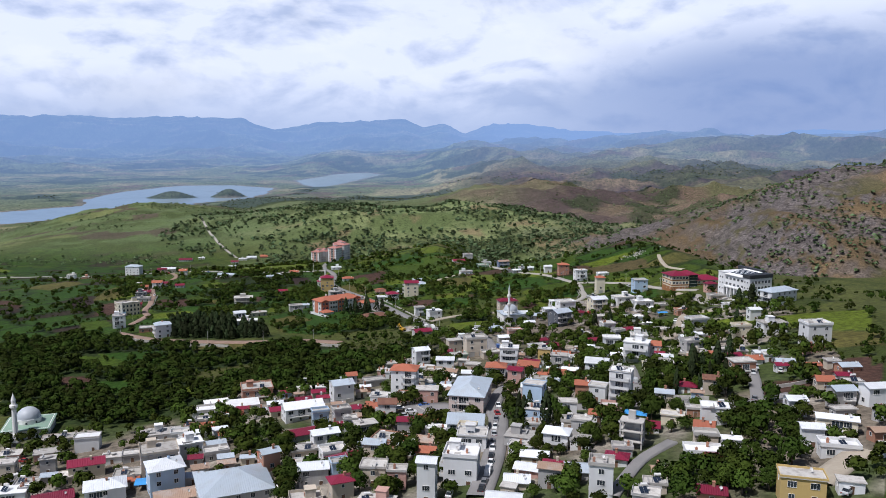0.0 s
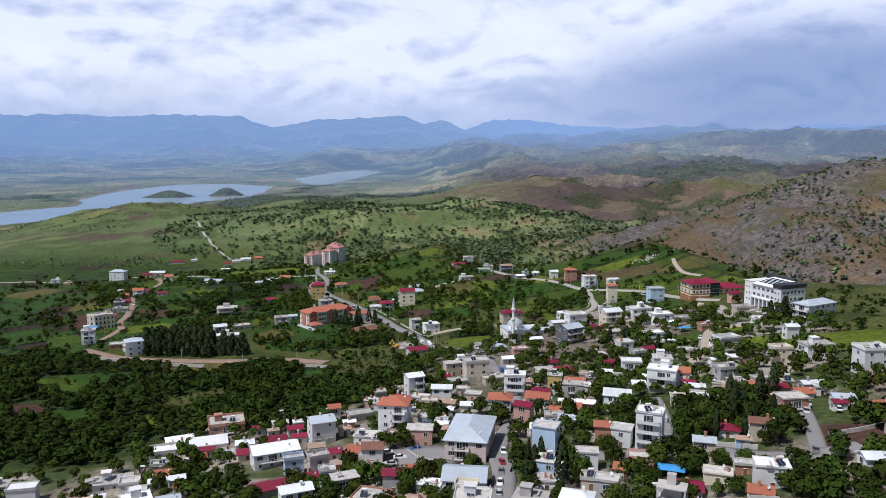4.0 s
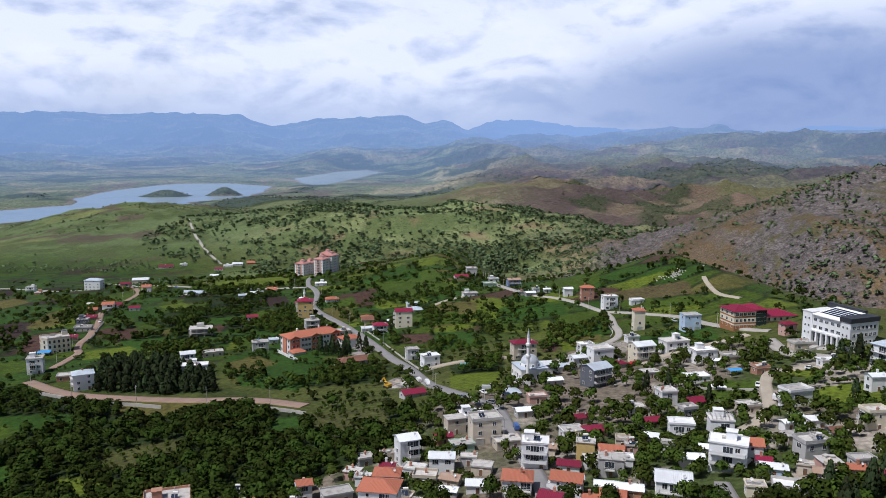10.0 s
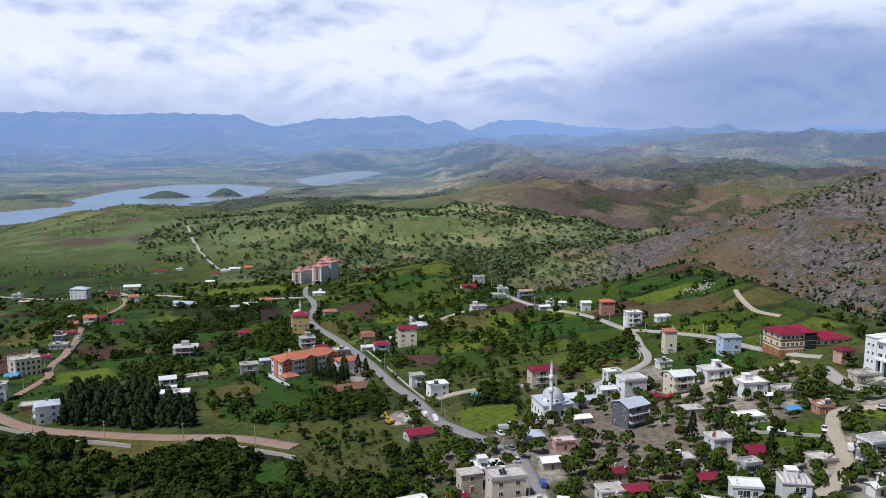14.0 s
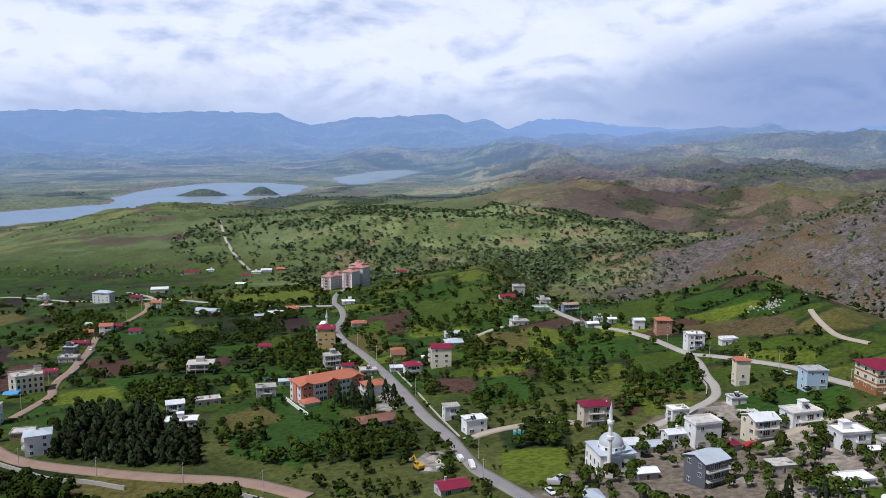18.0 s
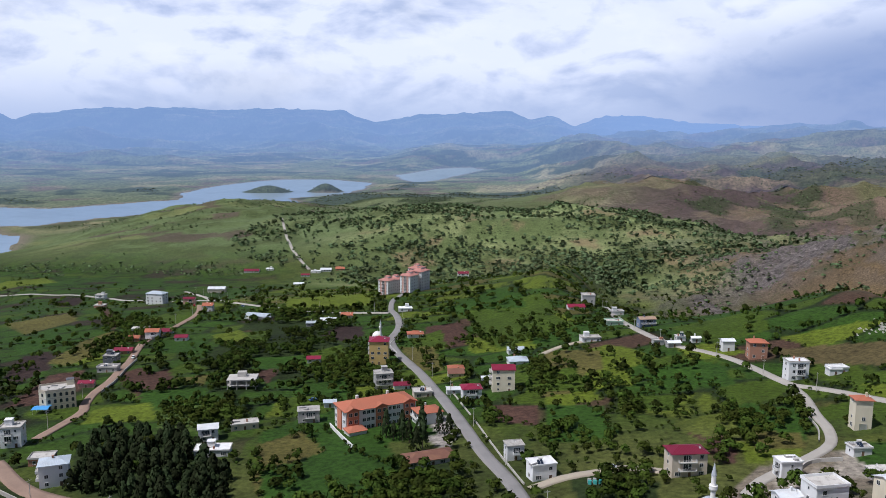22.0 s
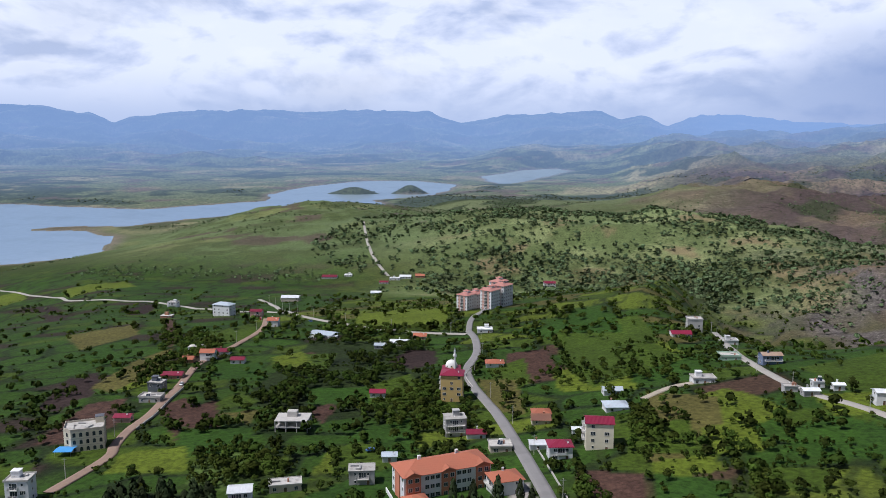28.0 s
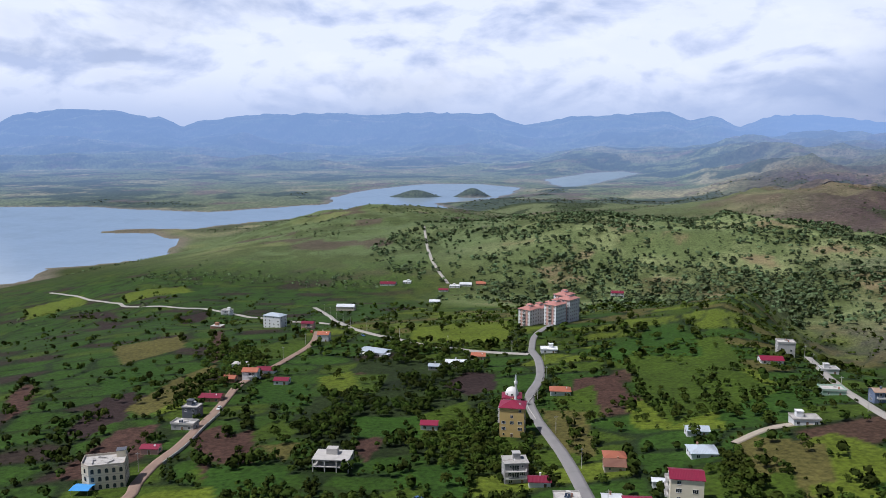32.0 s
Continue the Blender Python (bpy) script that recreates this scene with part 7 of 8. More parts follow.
def crown(n, leaf, shape, seed, lobes=7):
    """Leaf clumps over the lobes of a crown of unit radius and height: corner places, four for each clump."""
    rng = np.random.default_rng(seed)
    if shape == "cone":
        t = rng.random(n) ** 0.75
        a = rng.random(n) * 2 * math.pi
        rad = (1 - t) ** 0.6 * (0.70 + 0.35 * rng.random(n)) * (0.85 + 0.15 * np.cos(t * 40))
        P = np.stack([rad * np.cos(a), rad * np.sin(a), t * 2.0], 1)
        out = np.stack([np.cos(a), np.sin(a), np.full(n, 0.35)], 1)
    elif shape == "spindle":
        t = rng.random(n)
        a = rng.random(n) * 2 * math.pi
        rad = np.sin(np.pi * np.clip(t * 0.9 + 0.08, 0, 1)) * (0.7 + 0.35 * rng.random(n))
        P = np.stack([rad * np.cos(a), rad * np.sin(a), t * 2.0], 1)
        out = np.stack([np.cos(a), np.sin(a), np.full(n, 0.3)], 1)
    else:
        C = rng.normal(size=(lobes, 3)); C /= np.linalg.norm(C, axis=1)[:, None]
        C *= np.array([0.52, 0.52, 0.42]) * (0.6 + 0.5 * rng.random((lobes, 1)))
        C[0] = (0, 0, 0.15)
        R = 0.38 + 0.22 * rng.random(lobes)
        k = rng.integers(0, lobes, n)
        D = rng.normal(size=(n, 3)); D /= np.linalg.norm(D, axis=1)[:, None]
        D[:, 2] = np.where(D[:, 2] < -0.35, -D[:, 2], D[:, 2])
        P = C[k] + D * R[k][:, None] * (0.7 + 0.35 * rng.random((n, 1)))
        P[:, 2] = P[:, 2] + 0.95
        out = D + 0.3 * P - np.array([0, 0, 0.25])
    out = out / np.linalg.norm(out, axis=1)[:, None] + 0.45 * rng.normal(size=(n, 3))
    out /= np.linalg.norm(out, axis=1)[:, None]
    u = np.cross(out, rng.normal(size=(n, 3))); u /= np.linalg.norm(u, axis=1)[:, None]
    v = np.cross(out, u)
    s = leaf * (0.6 + 0.8 * rng.random((n, 1)))
    lift = out * s * 0.25
    Q = np.stack([P - u * s, P - v * s * 0.8 + lift, P + u * s, P + v * s * 0.8 + lift], 1)
    face = np.cross(Q[:, 2] - Q[:, 0], Q[:, 3] - Q[:, 1])
    inward = (face * rounded(Q).mean(1)).sum(1) < 0
    Q[inward] = Q[inward][:, ::-1]
    return Q


def trunk_mesh(name, h, r, limbs, seed):
    rng = random.Random(seed)
    bm = bmesh.new()
    add_tube(bm, 0, 0, -0.6, h * 0.55, r, r * 0.7, 7)
    for k in range(limbs):
        a = 2 * math.pi * (k + rng.random() * 0.5) / limbs
        t = bmesh.new()
        bmesh.ops.create_cone(t, cap_ends=True, segments=5, radius1=r * 0.5, radius2=r * 0.15, depth=h * 0.6)
        m = Matrix.Translation((math.cos(a) * h * 0.14, math.sin(a) * h * 0.14, h * 0.68)) @ Matrix.Rotation(a, 4, "Z") @ Matrix.Rotation(0.5, 4, "Y")
        bmesh.ops.transform(t, matrix=m, verts=t.verts)
        tmp = bpy.data.meshes.new("limb"); t.to_mesh(tmp); t.free(); bm.from_mesh(tmp); bpy.data.meshes.remove(tmp)
    me = bpy.data.meshes.new(name)
    bm.to_mesh(me); bm.free()
    me.materials.append(BARK)
    return me


def quads_mesh(name, Q, material, tint=None, faces=None):
    V = Q.reshape(-1, 3)
    n = len(Q)
    me = bpy.data.meshes.new(name)
    me.vertices.add(len(V)); me.vertices.foreach_set("co", V.astype(np.float32).ravel())
    me.loops.add(len(V)); me.loops.foreach_set("vertex_index", np.arange(len(V), dtype=np.int32))
    me.polygons.add(n); me.polygons.foreach_set("loop_start", np.arange(0, len(V), 4, dtype=np.int32))
    me.update(calc_edges=True)
    me.materials.append(material)
    if faces is not None:
        flat = np.cross(Q[:, 2] - Q[:, 0], Q[:, 3] - Q[:, 1])
        flat = flat / np.maximum(np.linalg.norm(flat, axis=1, keepdims=True), 1e-9)
        n = 0.65 * faces.reshape(-1, 3) + 0.35 * np.repeat(flat, 4, 0)
        me.normals_split_custom_set_from_vertices((n / np.linalg.norm(n, axis=1, keepdims=True)).astype(np.float32))
    if tint is not None:
        at = me.attributes.new("tint", "FLOAT", "POINT")
        at.data.foreach_set("value", tint.astype(np.float32))
    return me


def blocked(x, y, pad=1.5):
    """Whether a place lies on a building or a road."""
    B, R = np.array(BUILT), np.array(ROAD_POINTS)
    hit = np.zeros(len(x), bool)
    for lo in range(0, len(x), 2000):
        s = slice(lo, lo + 2000)
        hit[s] |= (np.hypot(x[s, None] - B[:, 0], y[s, None] - B[:, 1]) < B[:, 2] * 0.82 + pad).any(1)
        hit[s] |= (np.hypot(x[s, None] - R[:, 0], y[s, None] - R[:, 1]) < R[:, 2] + 1.2).any(1)
    return hit


def verge(x, y):
    """Open verges: places just below a road or a house, where the plots are kept low."""
    return blocked(x, y + 4.5, 0.0) | blocked(x, y + 9, 0.0)


def scatter(x0, x1, y0, y1, gap, seed):
    rng = np.random.default_rng(seed)
    gx, gy = np.meshgrid(np.arange(x0, x1, gap), np.arange(y0, y1, gap))
    x = gx.ravel() + rng.uniform(-0.48, 0.48, gx.size) * gap
    y = gy.ravel() + rng.uniform(-0.48, 0.48, gx.size) * gap
    return x, y, rng


def in_any(x, y, kinds):
    hit = np.zeros(len(x), bool)
    for kind, ring in WOODS:
        if kind in kinds:
            hit |= within(x, y, ring)
    return hit


def in_field(x, y):
    hit = np.zeros(len(x), bool)
    for kind, ring in FIELDS:
        hit |= within(x, y, ring)
    return hit


def stuff(name, label, category, x, y, size, crowns, material, seed, stems=True, tall=1.0, warp=False):
    """Many trees in one mesh: x, y, crown radius."""
    rng = np.random.default_rng(seed)
    pick = rng.integers(0, len(crowns), len(x))
    z = H(x, y)
    blocks, tints, ways = [], [], []
    for k, C in enumerate(crowns):
        i = np.where(pick == k)[0]
        if not len(i):
            continue
        a = rng.random(len(i)) * 2 * math.pi
        c, s = np.cos(a)[:, None, None], np.sin(a)[:, None, None]
        S = size[i][:, None, None]
        X = (C[None, :, :, 0] * c - C[None, :, :, 1] * s) * S + x[i][:, None, None]
        Y = (C[None, :, :, 0] * s + C[None, :, :, 1] * c) * S + y[i][:, None, None]
        Z = C[None, :, :, 2] * S * tall * (0.85 + 0.3 * rng.random(len(i)))[:, None, None] + z[i][:, None, None] + 0.1 * S
        blocks.append(np.stack([X, Y, Z], -1).reshape(-1, 4, 3))
        R = rounded(C)[None]
        ways.append(np.stack([R[..., 0] * c - R[..., 1] * s, R[..., 0] * s + R[..., 1] * c, np.broadcast_to(R[..., 2], X.shape)], -1).reshape(-1, 4, 3))
        tints.append(np.repeat(rng.random(len(i)), C.shape[0] * 4))
    Q = np.concatenate(blocks)
    if warp:
        Q = np.stack(squeeze(Q[..., 0], Q[..., 1], Q[..., 2]), -1)
    ob = new(name, quads_mesh(name, Q, material, np.concatenate(tints), np.concatenate(ways)))
    return tagged(ob, label, category, kind="stuff")


# single trees: built once for each kind, then copied
def tree_kind(name, crown_quads, size, lift, leaf_mat, h, limbs, r):
    crown_me = quads_mesh("crown", crown_quads * size + (0, 0, lift), leaf_mat, None, rounded(crown_quads))
    return crown_me, trunk_mesh("trunk", h, r, limbs, len(name))


SINGLE = {
    "broadleaf": [tree_kind("broadleaf", crown(620, 0.105, "round", k, 9), np.array((3.0, 3.0, 3.0)), 0.0, LEAF if k % 2 else LEAF_DARK, 3.2, 4, 0.2) for k in range(6)],
    "pine": [tree_kind("pine", crown(260, 0.15, "cone", 20 + k), np.array((2.4, 2.4, 4.2)), 1.0, NEEDLE, 5.5, 0, 0.2) for k in range(3)],
    "cypress": [tree_kind("cypress", crown(200, 0.22, "spindle", 30 + k), np.array((1.1, 1.1, 4.4)), 0.0, NEEDLE, 4.0, 0, 0.13) for k in range(2)],
}
TREE_LABEL = {"broadleaf": "leafy dark green broadleaf tree in a town garden", "pine": "dark green conical pine tree", "cypress": "slim dark green columnar cypress tree"}
PLACED = []


def tree(kind, x, y, scale, rng):
    crown_me, trunk_me = SINGLE[kind][rng.randrange(len(SINGLE[kind]))]
    top = empty(f"{kind}_tree", x, y, float(H(x, y)), rng.uniform(0, 360), TREE_LABEL[kind], "tree", f"{kind} trees")
    top.scale = (scale, scale, scale * rng.uniform(0.9, 1.15))
    for name, me in (("trunk", trunk_me), ("crown", crown_me)):
        ob = new(name, me)
        ob.parent = top
    PLACED.append((x, y))


def plant():
    rng = random.Random(77)
    # pines by the offices, cypresses in the middle of the town
    for x, y in ((172, 398), (176, 393), (180, 399), (184, 392), (178, 388), (170, 388), (186, 398), (151, 352), (103, 271), (96, 262), (99, 268), (108, 262), (112, 279), (104, 283), (118, 283),
                 (34, 243), (37, 250), (31, 238), (40, 236), (30, 200), (36, 195), (95, 395), (101, 388), (110, 372), (-43, 537), (-39.7, 534), (-37, 540), (-33, 530), (-29, 518), (-27, 522), (-23, 513), (-18, 510), (-8, 518), (-29, 539), (-22, 540), (-18, 537), (-5, 512), (-36, 533)):
        if not blocked(np.array([x]), np.array([y]), -0.5)[0]:
            tree("pine", x, y, rng.uniform(0.8, 1.25), rng)
    for x, y in ((92, 256), (95, 251), (99, 254), (87, 252), (33, 246), (27, 236)):
        if not blocked(np.array([x]), np.array([y]), -0.5)[0]:
            tree("cypress", x, y, rng.uniform(0.9, 1.2), rng)
    x, y, g = scatter(-180, 200, 150, 470, 5.6, 401)
    ring = [r for k, r in WOODS if k == "town"][0]
    ok = within(x, y, ring) & ~in_field(x, y) & ~blocked(x, y, 0.9) & (fbm(x, y, 40, 3, 410) + 0.25 * g.normal(size=len(x)) > -0.34)
    x, y = x[ok], y[ok]
    order = np.argsort(np.hypot(x - 30, y - 230))
    near, rest = order[:250], order[250:]
    for i in near:
        tree("broadleaf", float(x[i]), float(y[i]), rng.uniform(0.65, 1.4), rng)
    return x[rest], y[rest]


rest_x, rest_y = plant()
NEAR_CROWNS = [crown(155, 0.168, "round", 50 + k, 9) for k in range(7)]
HEDGE_CROWNS = [crown(64, 0.25, "round", 90 + k, 7) for k in range(7)]
MID_CROWNS = [crown(26, 0.40, "round", 60 + k, 5) for k in range(6)]
FAR_CROWNS = [crown(11, 0.60, "round", 70 + k, 3) for k in range(5)]
TINY_CROWNS = [crown(7, 0.7, "round", 75 + k, 3) for k in range(5)]
PINE_CROWNS = [crown(120, 0.24, "cone", 80 + k) for k in range(4)]


def by_earth_road(x, y):
    """The bare bank below the earth road."""
    line = np.array(ROAD_LINES[6][0])
    return (np.hypot(x[:, None] - line[:, 0], y[:, None] - line[:, 1]) < 13 + 5 * vnoise(x / 9, y / 9, 3)[:, None]).any(1)


def woods():
    g = np.random.default_rng(500)
    stuff("garden_trees", "dark green garden trees between the town's houses", "trees", rest_x, rest_y, g.uniform(1.5, 3.5, len(rest_x)), NEAR_CROWNS, LEAF, 501)
    # the wood below the town, with clearings
    x, y, g = scatter(-290, 60, 300, 530, 4.0, 502)
    ok = in_any(x, y, ("forest",)) & ~in_field(x, y) & ~blocked(x, y, 0.5) & (fbm(x, y, 34, 3, 503) > -0.46) & ~by_earth_road(x, y)
    stuff("wood_below_town", "dense dark green wood of walnut and fruit trees", "wood", x[ok], y[ok], 1.7 + 2.7 * g.random(ok.sum()) ** 1.4, NEAR_CROWNS, LEAF_DARK, 504, tall=0.85)
    x, y, g = scatter(-190, 130, 150, 820, 5.0, 505)
    ok = in_any(x, y, ("wood",)) & ~in_field(x, y) & ~blocked(x, y, 0.8) & (fbm(x, y, 30, 3, 506) > np.where(y > 560, -0.05, -0.22))
    stuff("copses", "leafy dark green copses among fields and houses", "wood", x[ok], y[ok], g.uniform(1.8, 3.7, ok.sum()), NEAR_CROWNS, LEAF_DARK, 507, tall=0.85)
    x, y, g = scatter(-170, -75, 465, 550, 4.9, 508)
    ok = in_any(x, y, ("pine",)) & ~blocked(x, y, 0.5)
    stuff("pine_grove", "dense grove of dark conical pines above the earth road", "pine grove", x[ok], y[ok], g.uniform(1.9, 3.4, ok.sum()), PINE_CROWNS, NEEDLE, 509, tall=1.15)
    x, y, g = scatter(-160, -118, 540, 595, 3.6, 510)
    ok = in_any(x, y, ("orchard",)) & ~blocked(x, y, 0.3)
    stuff("orchard", "rows of low leafy orchard trees", "orchard", x[ok], y[ok], g.uniform(1.2, 1.7, ok.sum()), MID_CROWNS, LEAF, 511)
    ROUGH = [r for k, r in FIELDS if k == "scrubby"]
    x, y, g = scatter(-140, 60, 330, 470, 3.4, 540)
    ok = np.zeros(len(x), bool)
    for r in ROUGH:
        ok |= within(x, y, r)
    ok &= ~blocked(x, y, 0.4) & (g.random(len(x)) < 0.6)
    stuff("young_orchard", "rows of small bushes and young fruit trees on rough ground", "orchard", x[ok], y[ok], g.uniform(0.6, 1.3, ok.sum()), MID_CROWNS, LEAF, 541)
    # groves among the fields
    x, y, g = scatter(-340, 150, 450, 880, 4.2, 542)
    grove = bump(x, y, 97, 540, 8, 14, 1.0, 20) + bump(x, y, 82, 510, 8, 8, 1.0) + bump(x, y, -88, 666, 14, 24, 1.0) + bump(x, y, 54, 563, 4, 14, 0.9) + bump(x, y, -6, 552, 7, 10, 0.8) + bump(x, y, -125, 570, 12, 12, 0.9) + bump(x, y, -60, 640, 8, 14, 0.9) + bump(x, y, 25, 536, 7, 11, 0.9) + bump(x, y, 38, 514, 7, 7, 0.9) + bump(x, y, -24, 484, 13, 13, 1.0) + bump(x, y, 46, 478, 9, 7, 0.9) + bump(x, y, -42, 474, 10, 7, 0.9) + bump(x, y, 62, 505, 7, 7, 0.8) + bump(x, y, 118, 535, 4, 12, 0.8)
    grove = grove + bump(x, y, 21, 628, 7, 17, 1.0) + bump(x, y, 8, 703, 34, 4, 0.9) + bump(x, y, -248, 742, 9, 26, 0.9, 12) + bump(x, y, -285, 800, 14, 30, 0.85, 32) + bump(x, y, -160, 842, 22, 14, 0.8)
    ok = (grove + 0.25 * g.normal(size=len(x)) > 0.5) & ~blocked(x, y, 0.8)
    stuff("groves", "dense leafy green groves between the fields", "grove", x[ok], y[ok], g.uniform(1.5, 3.4, ok.sum()), NEAR_CROWNS, LEAF, 543, tall=0.9)
    # hedges along the plots, single trees and clumps in them
    x, y, g = scatter(-620, 260, 330, 1250, 2.5, 512)
    key, edge = plots(x, y)
    bush = fbm(x, y, 70, 3, 513) + 0.35 * fbm(x, y, 16, 2, 514)
    hedge = (edge < 1.35) & (bush > -0.14) & (g.random(len(x)) < 0.62)
    clump = (bush > 0.47) & (g.random(len(x)) < 0.34)
    few = g.random(len(x)) < 0.0035
    open_land = np.maximum(ss(-255, -300, x) * ss(560, 640, y) * 0.86, ss(880, 1000, y) * 0.55)      # grazed slopes with few trees
    ok = (hedge | clump | few) & (np.hypot(x, y - 170) > 230) & (g.random(len(x)) > open_land)
    x, y, few = x[ok], y[ok], few[ok]
    ok = ~in_any(x, y, ("town", "forest", "pine", "orchard")) & ~blocked(x, y, 1.0) & ~(in_field(x, y) & ~few)
    x, y = x[ok], y[ok]
    ok = ~verge(x, y) | (g.random(len(x)) < 0.22)
    hx, hy = x[ok], y[ok]
    lx, ly = [], []
    for kind, ring in FIELDS:
        for (ax, ay), (bx, by) in zip(ring, ring[1:] + ring[:1]):
            n = max(int(math.hypot(bx - ax, by - ay) / 2.1), 1)
            t = (np.arange(n) + g.random(n)) / n
            px, py = ax + (bx - ax) * t + g.normal(size=n) * 0.7, ay + (by - ay) * t + g.normal(size=n) * 0.7
            keep = (g.random(n) < 0.6) & (fbm(px, py, 28, 2, 530) > 0.0)
            lx.append(px[keep]); ly.append(py[keep])
    lx, ly = np.concatenate(lx), np.concatenate(ly)
    ok = ~blocked(lx, ly, 0.6) & (~verge(lx, ly) | (g.random(len(lx)) < 0.15))
    hx, hy = np.concatenate([hx, lx[ok]]), np.concatenate([hy, ly[ok]])
    far, mid = hy > 800, (hy > 600) & (hy <= 800)
    close = hy <= 600
    tall = g.random(len(hx)) < np.where((hx < -10) & (hy > 540), 0.30, 0.16)
    size = np.where(tall, g.uniform(1.5, 3.3, len(hx)), g.uniform(0.55, 1.25, len(hx)))
    for pick, name, words, crowns, seed in ((close & tall, "hedgerow_trees", "dark green single trees along the plots", HEDGE_CROWNS, 515), (close & ~tall, "low_hedges", "low dark green hedges round the small plots", MID_CROWNS, 532),
                                            (mid, "field_hedges", "leafy hedges and bushes between the upper fields", MID_CROWNS, 531)):
        stuff(name, words, "hedges", hx[pick], hy[pick], size[pick], crowns, LEAF_DARK, seed, tall=0.9)
    stuff("far_hedges", "dark hedges and single trees on distant plots", "hedges", hx[far], hy[far], size[far], FAR_CROWNS, LEAF, 516, tall=0.85)
    # scrub on the wooded hill
    x, y, g = scatter(-520, 620, 1180, 2350, 7.0, 517)
    hill = bump(x, y, 40, 1960, 330, 330, 1.0, -6, 3.0)
    hill = np.maximum(hill, 0.3 * ss(1180, 1330, y) * (1 - ss(1800, 2000, y)) * ss(-330, -200, x) * (1 - ss(250, 330, x)))
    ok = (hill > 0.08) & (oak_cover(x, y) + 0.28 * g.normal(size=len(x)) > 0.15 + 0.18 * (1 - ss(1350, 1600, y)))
    stuff("hill_oak_scrub", "round dark oak scrub scattered over the grassy hill", "scrub", x[ok], y[ok], 2.1 + 3.4 * g.random(ok.sum()) ** 1.5, FAR_CROWNS, LEAF_HAZED, 519, tall=0.75)
    # thin scrub on the stony slopes
    x, y, g = scatter(220, 1150, 640, 1900, 8.0, 520)
    ok = (1.15 * fbm(x, y, 130, 4, 521) + 0.6 * fbm(x, y, 36, 3, 529) + 0.16 * g.normal(size=len(x)) + bump(x, y, 450, 910, 130, 100, 0.34) > 0.19) & ~blocked(x, y, 2)
    stuff("slope_scrub", "thin dark scrub dotted over the dry stony slopes", "scrub", x[ok], y[ok], 1.3 + 3.0 * g.random(ok.sum()) ** 1.7, TINY_CROWNS, LEAF_HAZED, 522, tall=0.7)
    # valley and lake side
    x, y, g = scatter(-1500, 1500, 1020, 3300, 11.0, 523)
    bare = bump(x, y, -900, 2480, 330, 300, 1.0) + bump(x, y, -520, 2020, 220, 260, 1.0)
    ok = (g.random(len(x)) > 0.45 * bare) & (scrub_cover(x, y) + 0.14 * g.normal(size=len(x)) - 0.10 * (1 - ss(1300, 1700, y)) + bump(x, y, 160, 1230, 230, 140, 0.22) + bump(x, y, -520, 1445, 180, 55, 0.5) > 0.14) & (bump(x, y, 40, 1960, 330, 330, 1.0, -6, 3.0) < 0.12) & (H(x, y) > LAKE_Z + 5)
    stuff("valley_scrub", "dark scrub and tree lines in the valley", "scrub", x[ok], y[ok], 1.4 + 2.8 * g.random(ok.sum()) ** 2, TINY_CROWNS, LEAF_HAZED, 525, tall=0.65, warp=True)
    x, y, g = scatter(-2600, 2600, 3200, 4700, 24.0, 526)
    ok = (scrub_cover(x, y) + 0.08 * g.normal(size=len(x)) > 0.12) & (H(x, y) > LAKE_Z + 5) & (np.abs(x) < 0.85 * y)
    stuff("far_scrub", "dark scrub on the far shores", "scrub", x[ok], y[ok], 2.5 + 4.0 * g.random(ok.sum()) ** 2, TINY_CROWNS, LEAF_FAR_HAZED, 528, tall=0.5, warp=True)


woods()


# ---- vehicles, walls, poles and other small things ----
PAINT = {k: surface(f"car_paint_{k}", c, 0.3, 0.06, 2, 0.3, None, 0.1, 0.0) for k, c in
         {"white": (0.72, 0.72, 0.71), "grey": (0.18, 0.18, 0.19), "silver": (0.48, 0.49, 0.50), "red": (0.35, 0.03, 0.03), "black": (0.03, 0.03, 0.035), "blue": (0.05, 0.12, 0.32)}.items()}
TYRE = surface("tyre_rubber", (0.02, 0.02, 0.02), 0.9, 0.2, 1, 0.1, None, 0.2, 0.0)
CAR_GLASS = surface("car_glass", (0.02, 0.025, 0.03), 0.08, 0.1, 2, 0.4, None, 0.1, 0.0)
LAMP_RED, LAMP_WHITE = surface("tail_lamp", (0.3, 0.02, 0.02), 0.3, 0.1, 1, 0.1, None, 0.1, 0.0), surface("head_lamp", (0.7, 0.7, 0.68), 0.2, 0.1, 1, 0.1, None, 0.1, 0.0)


def loft(bm, sections, mat=0):
    """A closed skin through rings of the same count."""
    V = [[bm.verts.new(p) for p in ring] for ring in sections]
    n = len(V[0])
    for a, b in zip(V, V[1:]):
        for i in range(n):
            bm.faces.new((a[i], a[(i + 1) % n], b[(i + 1) % n], b[i])).material_index = mat
    bm.faces.new(V[0][::-1]).material_index = mat
    bm.faces.new(V[-1]).material_index = mat


